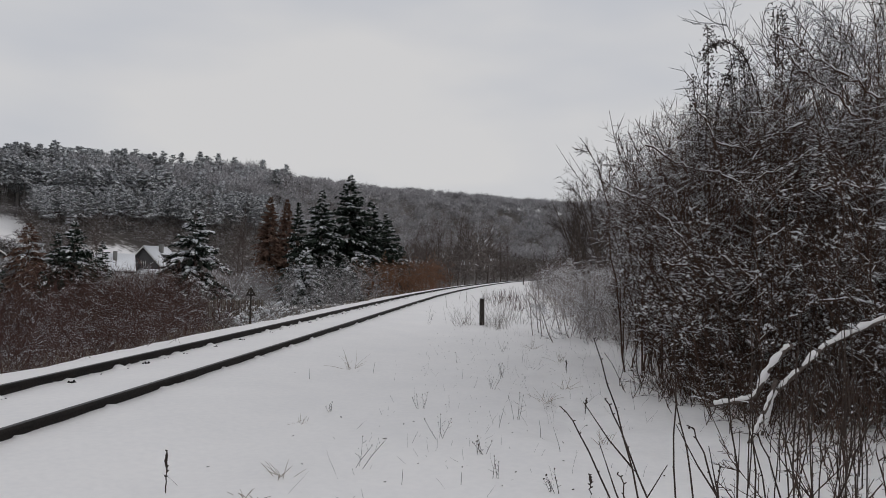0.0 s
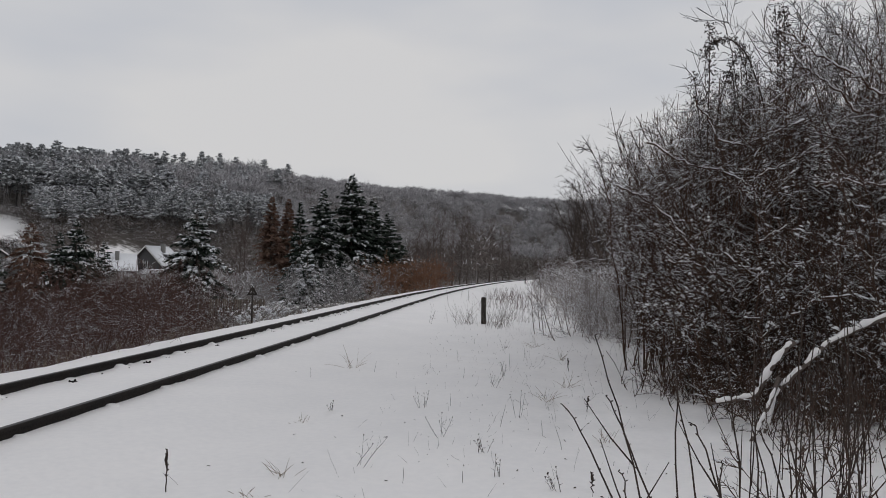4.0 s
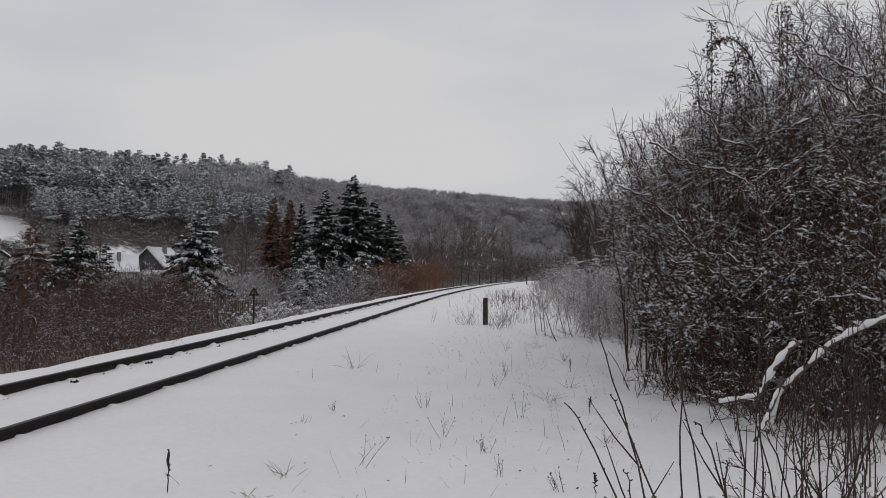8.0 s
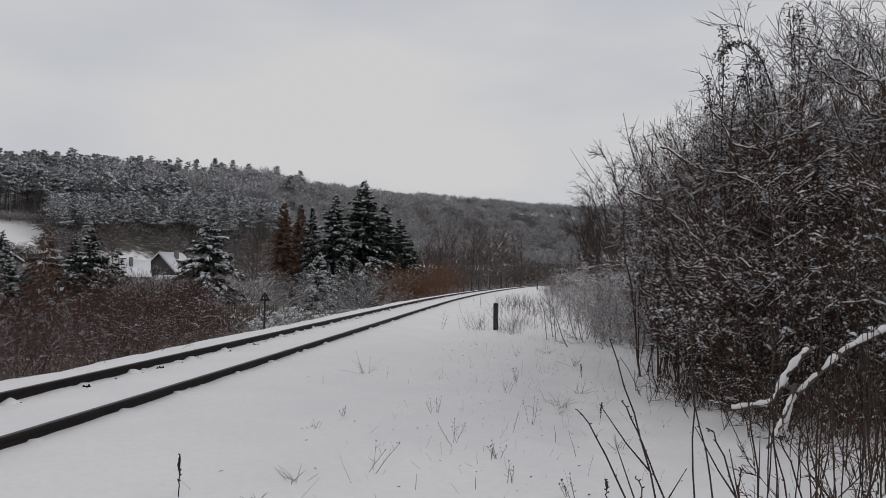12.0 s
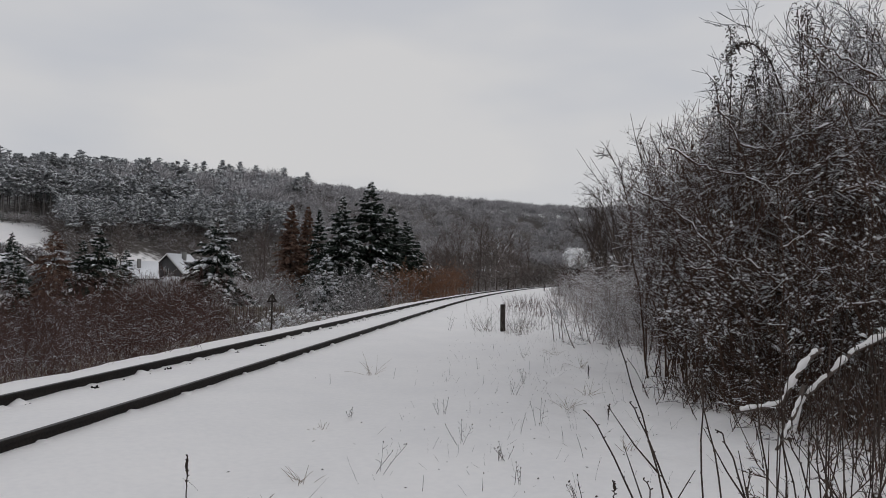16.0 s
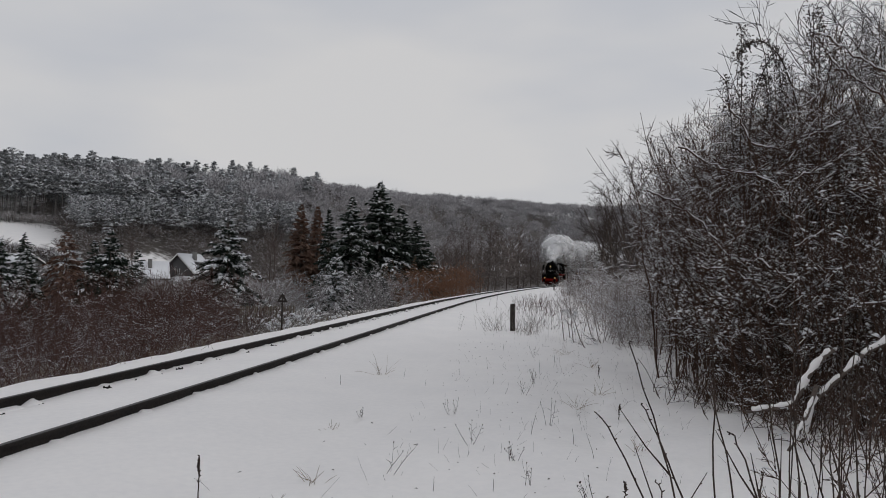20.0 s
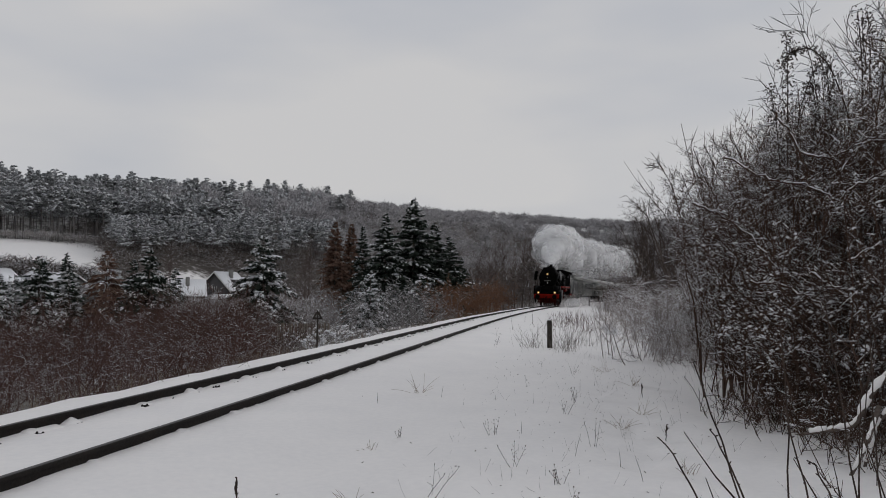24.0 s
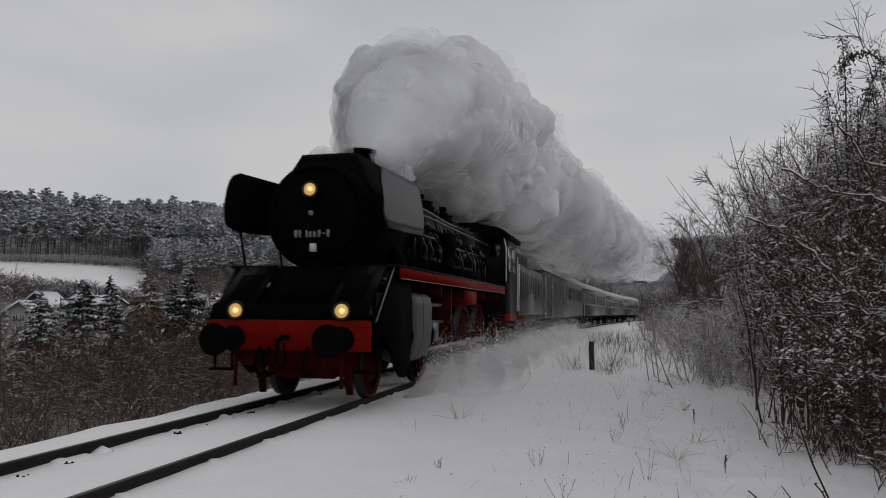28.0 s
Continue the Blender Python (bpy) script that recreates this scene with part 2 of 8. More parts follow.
class Geo:
    """Collects shapes of one part; each shape has a material slot."""

    def __init__(self):
        self.v, self.f, self.m, self.n = [], {}, {}, 0

    def add(self, verts, faces, slot=0):
        verts = np.asarray(verts, dtype=float)
        for face in faces:
            self.f.setdefault(len(face), []).append([i + self.n for i in face])
            self.m.setdefault(len(face), []).append(slot)
        self.v.append(verts)
        self.n += len(verts)
        return self

    def hexa(self, p, slot=0):
        """Eight corners: four below, counterclockwise from above, then four above."""
        return self.add(p, [(3, 2, 1, 0), (4, 5, 6, 7), (0, 1, 5, 4), (1, 2, 6, 5), (2, 3, 7, 6), (3, 0, 4, 7)], slot)

    def box(self, x0, x1, y0, y1, z0, z1, slot=0, bevel=0.0):
        if bevel:
            b = min(bevel, (x1 - x0) / 3, (y1 - y0) / 3, (z1 - z0) / 3)
            rings = []
            for z, i in ((z0, b), (z0 + b, 0), (z1 - b, 0), (z1, b)):
                c = b if i == 0 else b * 1.6
                rings.append([(x0 + i + c, y0 + i, z), (x1 - i - c, y0 + i, z), (x1 - i, y0 + i + c, z), (x1 - i, y1 - i - c, z),
                              (x1 - i - c, y1 - i, z), (x0 + i + c, y1 - i, z), (x0 + i, y1 - i - c, z), (x0 + i, y0 + i + c, z)])
            return self.loft(rings, slot)
        return self.hexa([(x0, y0, z0), (x1, y0, z0), (x1, y1, z0), (x0, y1, z0), (x0, y0, z1), (x1, y0, z1), (x1, y1, z1), (x0, y1, z1)], slot)

    def loft(self, rings, slot=0, caps=True, closed=True):
        k = len(rings[0])
        faces = []
        for r in range(len(rings) - 1):
            for i in range(k if closed else k - 1):
                j = (i + 1) % k
                faces.append((r * k + i, r * k + j, (r + 1) * k + j, (r + 1) * k + i))
        if caps:
            faces += [tuple(range(k - 1, -1, -1)), tuple(range((len(rings) - 1) * k, len(rings) * k))]
        return self.add([p for ring in rings for p in ring], faces, slot)

    def tube(self, points, radii, sides=8, slot=0, caps=True):
        pts = [Vector(p) for p in points]
        radii = radii if isinstance(radii, (list, tuple)) else [radii] * len(pts)
        rings = []
        side = None
        for i, p in enumerate(pts):
            d = (pts[min(i + 1, len(pts) - 1)] - pts[max(i - 1, 0)]).normalized()
            if side is None:
                side = d.cross(Vector((0, 0, 1)) if abs(d.z) < 0.9 else Vector((0, 1, 0))).normalized()
            side = (side - d * side.dot(d)).normalized()
            up = side.cross(d)
            rings.append([tuple(p + (side * math.cos(a) + up * math.sin(a)) * radii[i]) for a in (2 * math.pi * q / sides for q in range(sides))])
        return self.loft(rings, slot, caps)

    def disc(self, axis, at, rings, sides=24, slot=0, caps=True):
        """A turned shape: rings of (distance along the axis, radius) round `at`; axis is x, y or z."""
        made = []
        for d, r in rings:
            ring = []
            for q in range(sides):
                a = 2 * math.pi * q / sides
                c, s = r * math.cos(a), r * math.sin(a)
                ring.append({"x": (at[0] + d, at[1] + c, at[2] + s), "y": (at[0] + s, at[1] + d, at[2] + c), "z": (at[0] + c, at[1] + s, at[2] + d)}[axis])
            made.append(ring)
        return self.loft(made, slot, caps)

    def mesh(self, name, materials, smooth=False):
        keys = sorted(self.f)
        return mesh_np(name, np.concatenate(self.v), [np.array(self.f[k]) for k in keys], materials,
                       np.concatenate([np.array(self.m[k]) for k in keys]), smooth)


def part(name, geo, mats, parent=None, label="", smooth=False):
    """One mesh object under a thing or a part; geo is a Geo or a mesh."""
    me = geo.mesh(name, mats, smooth) if isinstance(geo, Geo) else geo
    ob = new(name, me)
    ob.parent = parent
    return tagged(ob, label)


def thing(name, label, category, m=None, group="", kind=""):
    ob = new(name)
    if m is not None:
        ob.matrix_basis = m
    return tagged(ob, label, category, group, kind)


def segments_mesh(name, p0, p1, r0, r1, mats, sides=3, twist=0.0):
    """Thin tapered prisms, one for each segment."""
    d = p1 - p0
    d = d / np.maximum(np.linalg.norm(d, axis=1, keepdims=True), 1e-6)
    ref = np.where(np.abs(d[:, 2:3]) < 0.9, np.array([[0, 0, 1.0]]), np.array([[1.0, 0, 0]]))
    a = np.cross(d, ref)
    a /= np.linalg.norm(a, axis=1, keepdims=True)
    b = np.cross(a, d)
    n = len(p0)
    v = np.empty((n, 2 * sides, 3))
    for q in range(sides):
        t = 2 * math.pi * q / sides + twist
        w = a * math.cos(t) + b * math.sin(t)
        v[:, q] = p0 + w * r0[:, None]
        v[:, sides + q] = p1 + w * r1[:, None]
    base = (np.arange(n) * 2 * sides)[:, None]
    f = np.concatenate([base + np.array([[q, (q + 1) % sides, sides + (q + 1) % sides, sides + q]]) for q in range(sides)])
    return mesh_np(name, v.reshape(-1, 3), f, mats)


# ---- the line of the track: s runs away from the camera's foot, u to the right of it ----
KNOTS = ((-40, -0.00155), (-10, -0.00155), (20, 0.00068), (50, 0.00139), (80, 0.00077), (110, 0.00135), (150, 0.0007), (330, 0.0010), (420, 0.0), (900, 0.0))
TS = np.arange(-80.0, 700.0, 0.5)
_k = np.interp(TS, [k[0] for k in KNOTS], [k[1] for k in KNOTS])
_i0 = int(np.argmin(np.abs(TS)))
TH = np.concatenate([[0], np.cumsum((_k[1:] + _k[:-1]) / 4)])
TH = TH - TH[_i0] + 0.10381
TX = np.concatenate([[0], np.cumsum(0.5 * np.sin((TH[1:] + TH[:-1]) / 2))])
TY = np.concatenate([[0], np.cumsum(0.5 * np.cos((TH[1:] + TH[:-1]) / 2))])
TX, TY = TX - TX[_i0] - 4.0727, TY - TY[_i0] + 9.8839


def grade(s):
    return -0.00408 * np.clip(np.asarray(s, dtype=float) - 30, 0, 130)


def on_track(s, u=0.0, z=0.0):
    h = float(np.interp(s, TS, TH))
    return (float(np.interp(s, TS, TX)) + u * math.cos(h), float(np.interp(s, TS, TY)) - u * math.sin(h), z + float(grade(s)))


def track_su(x, y):
    """s and u of places, by the nearest stretch of the track."""
    x, y = np.atleast_1d(np.asarray(x, dtype=float)), np.atleast_1d(np.asarray(y, dtype=float))
    s, u = np.empty_like(x), np.empty_like(x)
    cx, cy, ch, cs = TX[::8], TY[::8], TH[::8], TS[::8]
    for a in range(0, len(x), 4000):
        q = slice(a, a + 4000)
        j = np.argmin((x[q, None] - cx) ** 2 + (y[q, None] - cy) ** 2, axis=1)
        dx, dy = x[q] - cx[j], y[q] - cy[j]
        s[q] = cs[j] + dx * np.sin(ch[j]) + dy * np.cos(ch[j])
        tx, ty, th = np.interp(s[q], TS, TX), np.interp(s[q], TS, TY), np.interp(s[q], TS, TH)
        u[q] = (x[q] - tx) * np.cos(th) - (y[q] - ty) * np.sin(th)
    return s, u


def waves(x, y, size, seed):
    """Smooth undulation, about -1 to 1."""
    r = rng_of(seed)
    z = 0
    for k in range(6):
        a, p = r.uniform(0, 6.283), r.uniform(0, 6.283)
        w = 6.283 / (size * r.uniform(0.6, 1.7))
        z = z + np.sin((x * math.cos(a) + y * math.sin(a)) * w + p)
    return z / 3.2


# Hills round the valley, by bearing from the crossing of the paths: where the floor ends, the wood's edge, the ridge.
BEARING = (-180, -70, -39, -31.5, -25, -12.5, -2, 8, 20, 40, 180)
FLOOR_END = (150, 140, 145, 158, 168, 200, 310, 400, 420, 400, 150)
WOOD_AT = (240, 215, 220, 225, 232, 300, 420, 505, 520, 500, 240)
WOOD_Z = (10, 12.2, 12.2, 12.3, 12.4, 15, 10, 4, 4, 4, 10)
RIDGE_AT = (340, 310, 320, 330, 345, 450, 600, 700, 720, 700, 340)
RIDGE_Z = (27, 26, 27.0, 28.2, 30.8, 45.6, 54.0, 55, 54, 45, 28)
VALLEY_Z = -3.6


def smooth01(t):
    t = np.clip(t, 0, 1)
    return t * t * (3 - 2 * t)


def terrain(x, y):
    x, y = np.atleast_1d(np.asarray(x, dtype=float)), np.atleast_1d(np.asarray(y, dtype=float))
    d = np.hypot(x, y)
    az = np.degrees(np.arctan2(x, y))
    fe, wa, wz = np.interp(az, BEARING, FLOOR_END), np.interp(az, BEARING, WOOD_AT), np.interp(az, BEARING, WOOD_Z)
    ra, rz = np.interp(az, BEARING, RIDGE_AT), np.interp(az, BEARING, RIDGE_Z)
    far = VALLEY_Z + (wz - VALLEY_Z) * smooth01((d - fe) / np.maximum(wa - fe, 1)) ** 0.8
    slope = np.clip((d - wa) / (ra - wa), 0, 1.6)
    far = far + (rz - wz) * np.where(slope < 1, np.sin(slope * math.pi / 2), 1.0) - np.maximum(slope - 1, 0) * 6
    far = far + waves(x, y, 60, 5) * np.clip((d - fe) / 120, 0, 1) * 1.6 + waves(x, y, 25, 6) * 0.25 * np.clip((d - 30) / 40, 0, 1)
    s, u = track_su(x, y)
    g = grade(s)
    knots_u = (-26, -14, -8, -4.6, -2.75, -2.0, -1.5, -0.95, -0.72, -0.55, 0.6, 0.9, 1.5, 2.4, 3.2, 6.5, 9, 14, 24)
    knots_z = (-3.2, -2.4, -1.75, -1.15, -0.52, -0.15, -0.08, -0.085, -0.125, -0.12, -0.085, -0.118, -0.125, -0.20, -0.19, -0.14, 0.12, 1.0, 1.8)
    near = np.interp(u, knots_u, knots_z) + g
    near = near + waves(x, y, 2.3, 1) * 0.022 * (np.abs(u) > 1.6) + waves(x, y, 0.9, 2) * (0.007 + 0.009 * (u > 3.4)) + waves(x, y, 7, 3) * 0.03 * (np.abs(u) > 3)
    trod = np.exp(-((u - 5.6 + 0.25 * np.sin(s * 0.35)) / 0.42) ** 2) * (d < 40)
    near = near + trod * (-0.03 + 0.022 * waves(x, y, 0.55, 8)) + waves(x, y, 0.45, 9) * 0.006 * (u > 4.2) * (d < 30)
    wl_, wr_ = smooth01((-u - 12) / 24), smooth01((u - 16) / 60)
    far_r = np.maximum(far, 1.8 + g) * smooth01((d - 60) / 120) + (1.8 + g) * (1 - smooth01((d - 60) / 120))
    return np.where(u < 0, near * (1 - wl_) + far * wl_, near * (1 - wr_) + far_r * wr_)


def ground_z(x, y):
    return float(terrain(x, y)[0])


def spaced(dense0, dense1, step, end0, end1, n):
    """Even steps in the middle that widen outwards."""
    mid = np.arange(dense0, dense1 + step / 2, step)
    g = np.linspace(0, 1, n)[1:]

    def outwards(length):
        k = 1.0
        for _ in range(60):
            k += (length * 1.0 / step / (n - 1) > np.expm1(k) / k) * 0.2
        return length * np.expm1(k * g) / np.expm1(k)

    return np.concatenate([dense0 - outwards(dense0 - end0)[::-1], mid, dense1 + outwards(end1 - dense1)])


def ground_material():
    """Snow, with leaf litter and dead grass showing through at thickets; in woods the brown also paints tree shade."""
    m = SNOW.copy()
    m.name = "snowy_ground"
    n, l = m.node_tree.nodes, m.node_tree.links
    b = n["Principled BSDF"]
    old = b.inputs["Base Color"].links[0].from_socket
    at = n.new("ShaderNodeAttribute")
    at.attribute_name = "litter"
    co = n.new("ShaderNodeTexCoord")
    no = n.new("ShaderNodeTexNoise")
    no.inputs["Scale"].default_value, no.inputs["Detail"].default_value = 0.7, 6.0
    l.new(co.outputs["Object"], no.inputs["Vector"])
    add = n.new("ShaderNodeMath")
    add.operation = "ADD"
    l.new(at.outputs["Fac"], add.inputs[0])
    l.new(no.outputs["Fac"], add.inputs[1])
    cut = n.new("ShaderNodeMapRange")
    cut.inputs["From Min"].default_value, cut.inputs["From Max"].default_value = 0.85, 1.15
    l.new(add.outputs[0], cut.inputs["Value"])
    mix = n.new("ShaderNodeMix")
    mix.data_type = "RGBA"
    l.new(cut.outputs["Result"], mix.inputs["Factor"])
    l.new(old, mix.inputs[6])
    mix.inputs[7].default_value = (0.085, 0.072, 0.062, 1)
    l.new(mix.outputs[2], b.inputs["Base Color"])
    return m


GROUND = ground_material()


def build_ground():
    xs = np.unique(np.concatenate([spaced(-12.0, 7.0, 0.22, -2600, 2600, 75), np.arange(-1.5, 3.6, 0.09)]))
    ys = np.unique(np.concatenate([spaced(1.0, 34.0, 0.26, -1500, 3200, 90), np.arange(3.5, 14.0, 0.12)]))
    gx, gy = np.meshgrid(xs, ys)
    z = terrain(gx.ravel(), gy.ravel())
    v = np.stack([gx.ravel(), gy.ravel(), z], 1)
    nx, ny = len(xs), len(ys)
    i = (np.arange(ny - 1)[:, None] * nx + np.arange(nx - 1)[None, :]).ravel()
    f = np.stack([i, i + 1, i + nx + 1, i + nx], 1)
    me = mesh_np("ground", v, f, [GROUND], smooth=True)
    d, az = np.hypot(v[:, 0], v[:, 1]), np.degrees(np.arctan2(v[:, 0], v[:, 1]))
    wa = np.interp(az, BEARING, WOOD_AT)
    # The woodland share of this mask also darkens the snow as shade under trees.
    lit = (0.45 + 0.55 * smooth01((az + 24) / 5)) * smooth01((d - wa + 8) / 10) + smooth01((d - 105) / 30) * smooth01((az + 14) / 3) + smooth01((d - 150) / 10) * smooth01((az + 30.3) / 0.7) * 0.66 * (1 - smooth01((az + 24.8) / 0.6) * smooth01((-19.8 - az) / 0.6) * smooth01((d - 172) / 5) * smooth01((202 - d) / 5))
    su_s, su_u = track_su(v[:, 0], v[:, 1])
    lit = np.clip(np.maximum(lit, 0.9 * smooth01((-su_u - 3.4) / 1.2) * (d < 75)), 0, 1) * (np.abs(su_u) > 3.0)
    lit = np.maximum(lit, 0.5 * smooth01((su_u - 8.8) / 0.8) * (d < 17))
    lit = np.maximum(lit, 0.75 * smooth01((-26.5 - az) / 2) * smooth01((d - 40) / 10) * smooth01((172 - d) / 8))
    me.attributes.new("litter", "FLOAT", "POINT").data.foreach_set("value", lit.astype(np.float32))
    ob = new("ground", me)
    return tagged(ob, "valley ground under fresh smooth snow", "ground", kind="structure")


build_ground()


# ---- railway track ----
def sweep(profile, s_values, u0):
    rings = []
    for s in s_values:
        rings.append([on_track(s, u0 + pu, pz) for pu, pz in profile])
    return rings


RAIL = ((-0.065, -0.160), (0.065, -0.160), (0.065, -0.148), (0.012, -0.128), (0.010, -0.045), (0.034, -0.034), (0.036, -0.008), (0.028, 0.0), (-0.028, 0.0), (-0.036, -0.008), (-0.034, -0.034), (-0.010, -0.045), (-0.012, -0.128), (-0.065, -0.148))


def build_track():
    track = thing("railway_track", "single railway track with dark rails in snow", "railway", kind="structure")
    s_values = [-60 + 1.5 * k for k in range(80)] + [60 + 4.0 * k for k in range(60)]
    k = len(RAIL)
    for side in (-1, 1):
        rings = sweep(RAIL, s_values, side * 0.7525)
        v = np.array([p for r in rings for p in r])
        f, slot = [], []
        for a in range(len(rings) - 1):
            for i in range(k):
                j = (i + 1) % k
                f.append((a * k + i, (a + 1) * k + i, (a + 1) * k + j, a * k + j))
                slot.append(1 if i in (7,) else 0)
        part("rail", mesh_np("rail", v, np.array(f), [STEEL_DARK, STEEL_TOP], slot), None, track, "dark steel rail with a worn top")
    clip = Geo()
    clip.box(-0.03, 0.03, -0.035, 0.035, 0.0, 0.014)
    for dx, dy, hgt in ((-0.025, 0.0, 0.026), (0.03, -0.03, 0.020), (0.05, 0.05, 0.016)):
        clip.disc("z", (dx, dy, 0.0), [(0.0, 0.015), (hgt, 0.013), (hgt + 0.008, 0.007)], 6)
    me = clip.mesh("fastening", [STEEL_DARK])
    r = rng_of(11)
    for n in range(62):
        s = -10 + 0.64 * n
        for rail_u in (-0.7525, 0.7525):
            for off in (-0.105, 0.125):
                ob = new("fastening", me)
                ob.parent = track
                x, y, z = on_track(s + r.uniform(-0.03, 0.03), rail_u + off + 0.05, (-0.125 if rail_u < 0 < off else -0.175) + r.uniform(-0.035, 0.0))
                ob.matrix_basis = pose(x, y, z, 0, 0, r.uniform(0, 360))
    # uneven snow lapping the foot of the rails on the open side
    for rail_u, seed in ((-0.7525, 5), (0.7525, 8)):
        ss = np.arange(-12, 60, 0.09)
        lap = 0.022 * np.sin(ss * 9.8 + seed) + 0.022 * np.sin(ss * 4.1 + 2 * seed) + 0.016 * np.sin(ss * 17.3 + seed) + 0.010 * r.normal(0, 1, len(ss))
        rows = []
        for s, e in zip(ss, lap):
            rows.append([on_track(s, rail_u + u, z) for u, z in ((0.008, -0.128 + e), (0.045, -0.122 + e), (0.10, -0.131 + 0.6 * e), (0.17, -0.142 + 0.25 * e), (0.26, -0.30))])
        v = np.array(rows).reshape(-1, 3)
        c = (np.arange(len(ss) - 1) * 5)[:, None] + np.arange(4)[None, :]
        f = np.stack([c, c + 1, c + 6, c + 5], -1).reshape(-1, 4)
        part("snow_lap", mesh_np("snow_lap", v, f, [SNOW], np.zeros(len(f), dtype=int), True), None, track, "uneven snow against the rail")
    return track


build_track()

# ---- plants ----
def unit(v):
    return v / np.maximum(np.linalg.norm(v, axis=-1, keepdims=True), 1e-9)


def grow(r, base, dirs, length, r0, r1, nseg, wiggle=0.12, lift=0.0):
    """Bent shoots from base; returns their nodes (n, nseg + 1, 3) and radii."""
    n = len(base)
    p = np.empty((n, nseg + 1, 3))
    p[:, 0] = base
    d = unit(dirs)
    for k in range(nseg):
        d = unit(d + r.normal(0, wiggle, (n, 3)) + np.array([0, 0, lift]))
        p[:, k + 1] = p[:, k] + d * (length / nseg)[:, None]
    rad = np.linspace(0, 1, nseg + 1)[None, :]
    return p, r0[:, None] * (1 - rad) + r1[:, None] * rad


def shoots(r, p, count, angle, t0=0.2, t1=1.0, flat=0.0):
    """Starts and directions of side shoots on earlier ones."""
    n, k = p.shape[0], p.shape[1] - 1
    i = r.integers(n, size=count)
    t = r.uniform(t0, t1, count) * k
    j = np.minimum(t.astype(int), k - 1)
    f = (t - j)[:, None]
    at = p[i, j] * (1 - f) + p[i, j + 1] * f
    tan = unit(p[i, j + 1] - p[i, j])
    side = r.normal(0, 1, (count, 3))
    side[:, 2] *= 1 - flat
    side = unit(side - tan * (side * tan).sum(1, keepdims=True))
    a = np.radians(r.uniform(angle[0], angle[1], count))[:, None]
    return at, tan * np.cos(a) + side * np.sin(a), t / k


def as_segments(levels):
    p0 = np.concatenate([p[:, :-1].reshape(-1, 3) for p, _ in levels])
    p1 = np.concatenate([p[:, 1:].reshape(-1, 3) for p, _ in levels])
    r0 = np.concatenate([q[:, :-1].ravel() for _, q in levels])
    r1 = np.concatenate([q[:, 1:].ravel() for _, q in levels])
    return p0, p1, r0, r1


def snow_on(name, r, seg, share, thick, up, mats, limit=0.75):
    """Snow lying along the upper side of shoots that are not too steep."""
    p0, p1, r0, r1 = seg
    d = unit(p1 - p0)
    keep = (np.abs(d[:, 2]) < limit) & (r.uniform(0, 1, len(p0)) < share)
    a, b = p0[keep].copy(), p1[keep].copy()
    w = thick * r.uniform(0.5, 1.5, len(a))
    a[:, 2] += r0[keep] + w * up
    b[:, 2] += r1[keep] + w * up
    ext = (b - a) * 0.12
    return segments_mesh(name, a - ext, b + ext, w * r.uniform(0.5, 1.1, len(a)), w * r.uniform(0.4, 1.0, len(a)), mats, 3, -0.5)


def clumps(name, r, p, count, size, mats):
    """Small lumps of snow caught in forks of twigs."""
    i = r.integers(len(p), size=count)
    at = p[i, 1] + np.array([0, 0, size * 0.5])
    d = unit(r.normal(0, 1, (count, 3)) * np.array([1, 1, 0.25])) * (size * r.uniform(0.7, 2.4, count))[:, None]
    w = size * r.uniform(0.45, 1.1, count)
    a = np.concatenate([at - d, at])
    b = np.concatenate([at, at + d])
    return segments_mesh(name, a, b, np.concatenate([w * 0.35, w]), np.concatenate([w, w * 0.3]), mats, 5)


def lumps(name, at, along_, half, w, mats):
    """Small rounded lumps of snow: eight-sided, longer along the twig, flatter below."""
    n = len(at)
    side = unit(np.cross(along_, np.array([0.0, 0, 1.0])) + 1e-4)
    up = np.cross(side, along_)
    half, w = half[:, None], w[:, None]
    v = np.stack([at - along_ * half, at + along_ * half, at - side * w, at + side * w, at + up * w * 0.9, at - up * w * 0.5], 1)
    f = (np.arange(n) * 6)[:, None, None] + np.array([[0, 2, 4], [2, 1, 4], [1, 3, 4], [3, 0, 4], [2, 0, 5], [1, 2, 5], [3, 1, 5], [0, 3, 5]])[None]
    return mesh_np(name, v.reshape(-1, 3), f.reshape(-1, 3), mats, smooth=True)


def dabs_on(name, r, seg, count, mats, size=1.0):
    """Dabs of snow here and there on the flatter twigs, a few of them large."""
    p0, p1, r0, r1 = seg
    d = unit(p1 - p0)
    ok = np.nonzero(np.abs(d[:, 2]) < 0.75)[0]
    i = ok[r.integers(len(ok), size=count)]
    f = r.uniform(0.1, 0.9, count)[:, None]
    w = 0.0085 * size * r.uniform(0.6, 1.2, count) * r.choice([0.8, 1.2, 2.1], count, p=[0.55, 0.36, 0.09])
    at = p0[i] * (1 - f) + p1[i] * f + np.array([0, 0, 1.0]) * (w * 0.5 + r0[i])[:, None]
    flat = unit(d[i] * np.array([1, 1, 0.7]))
    return lumps(name, at, flat, w * r.uniform(1.0, 2.6, count), w, mats)


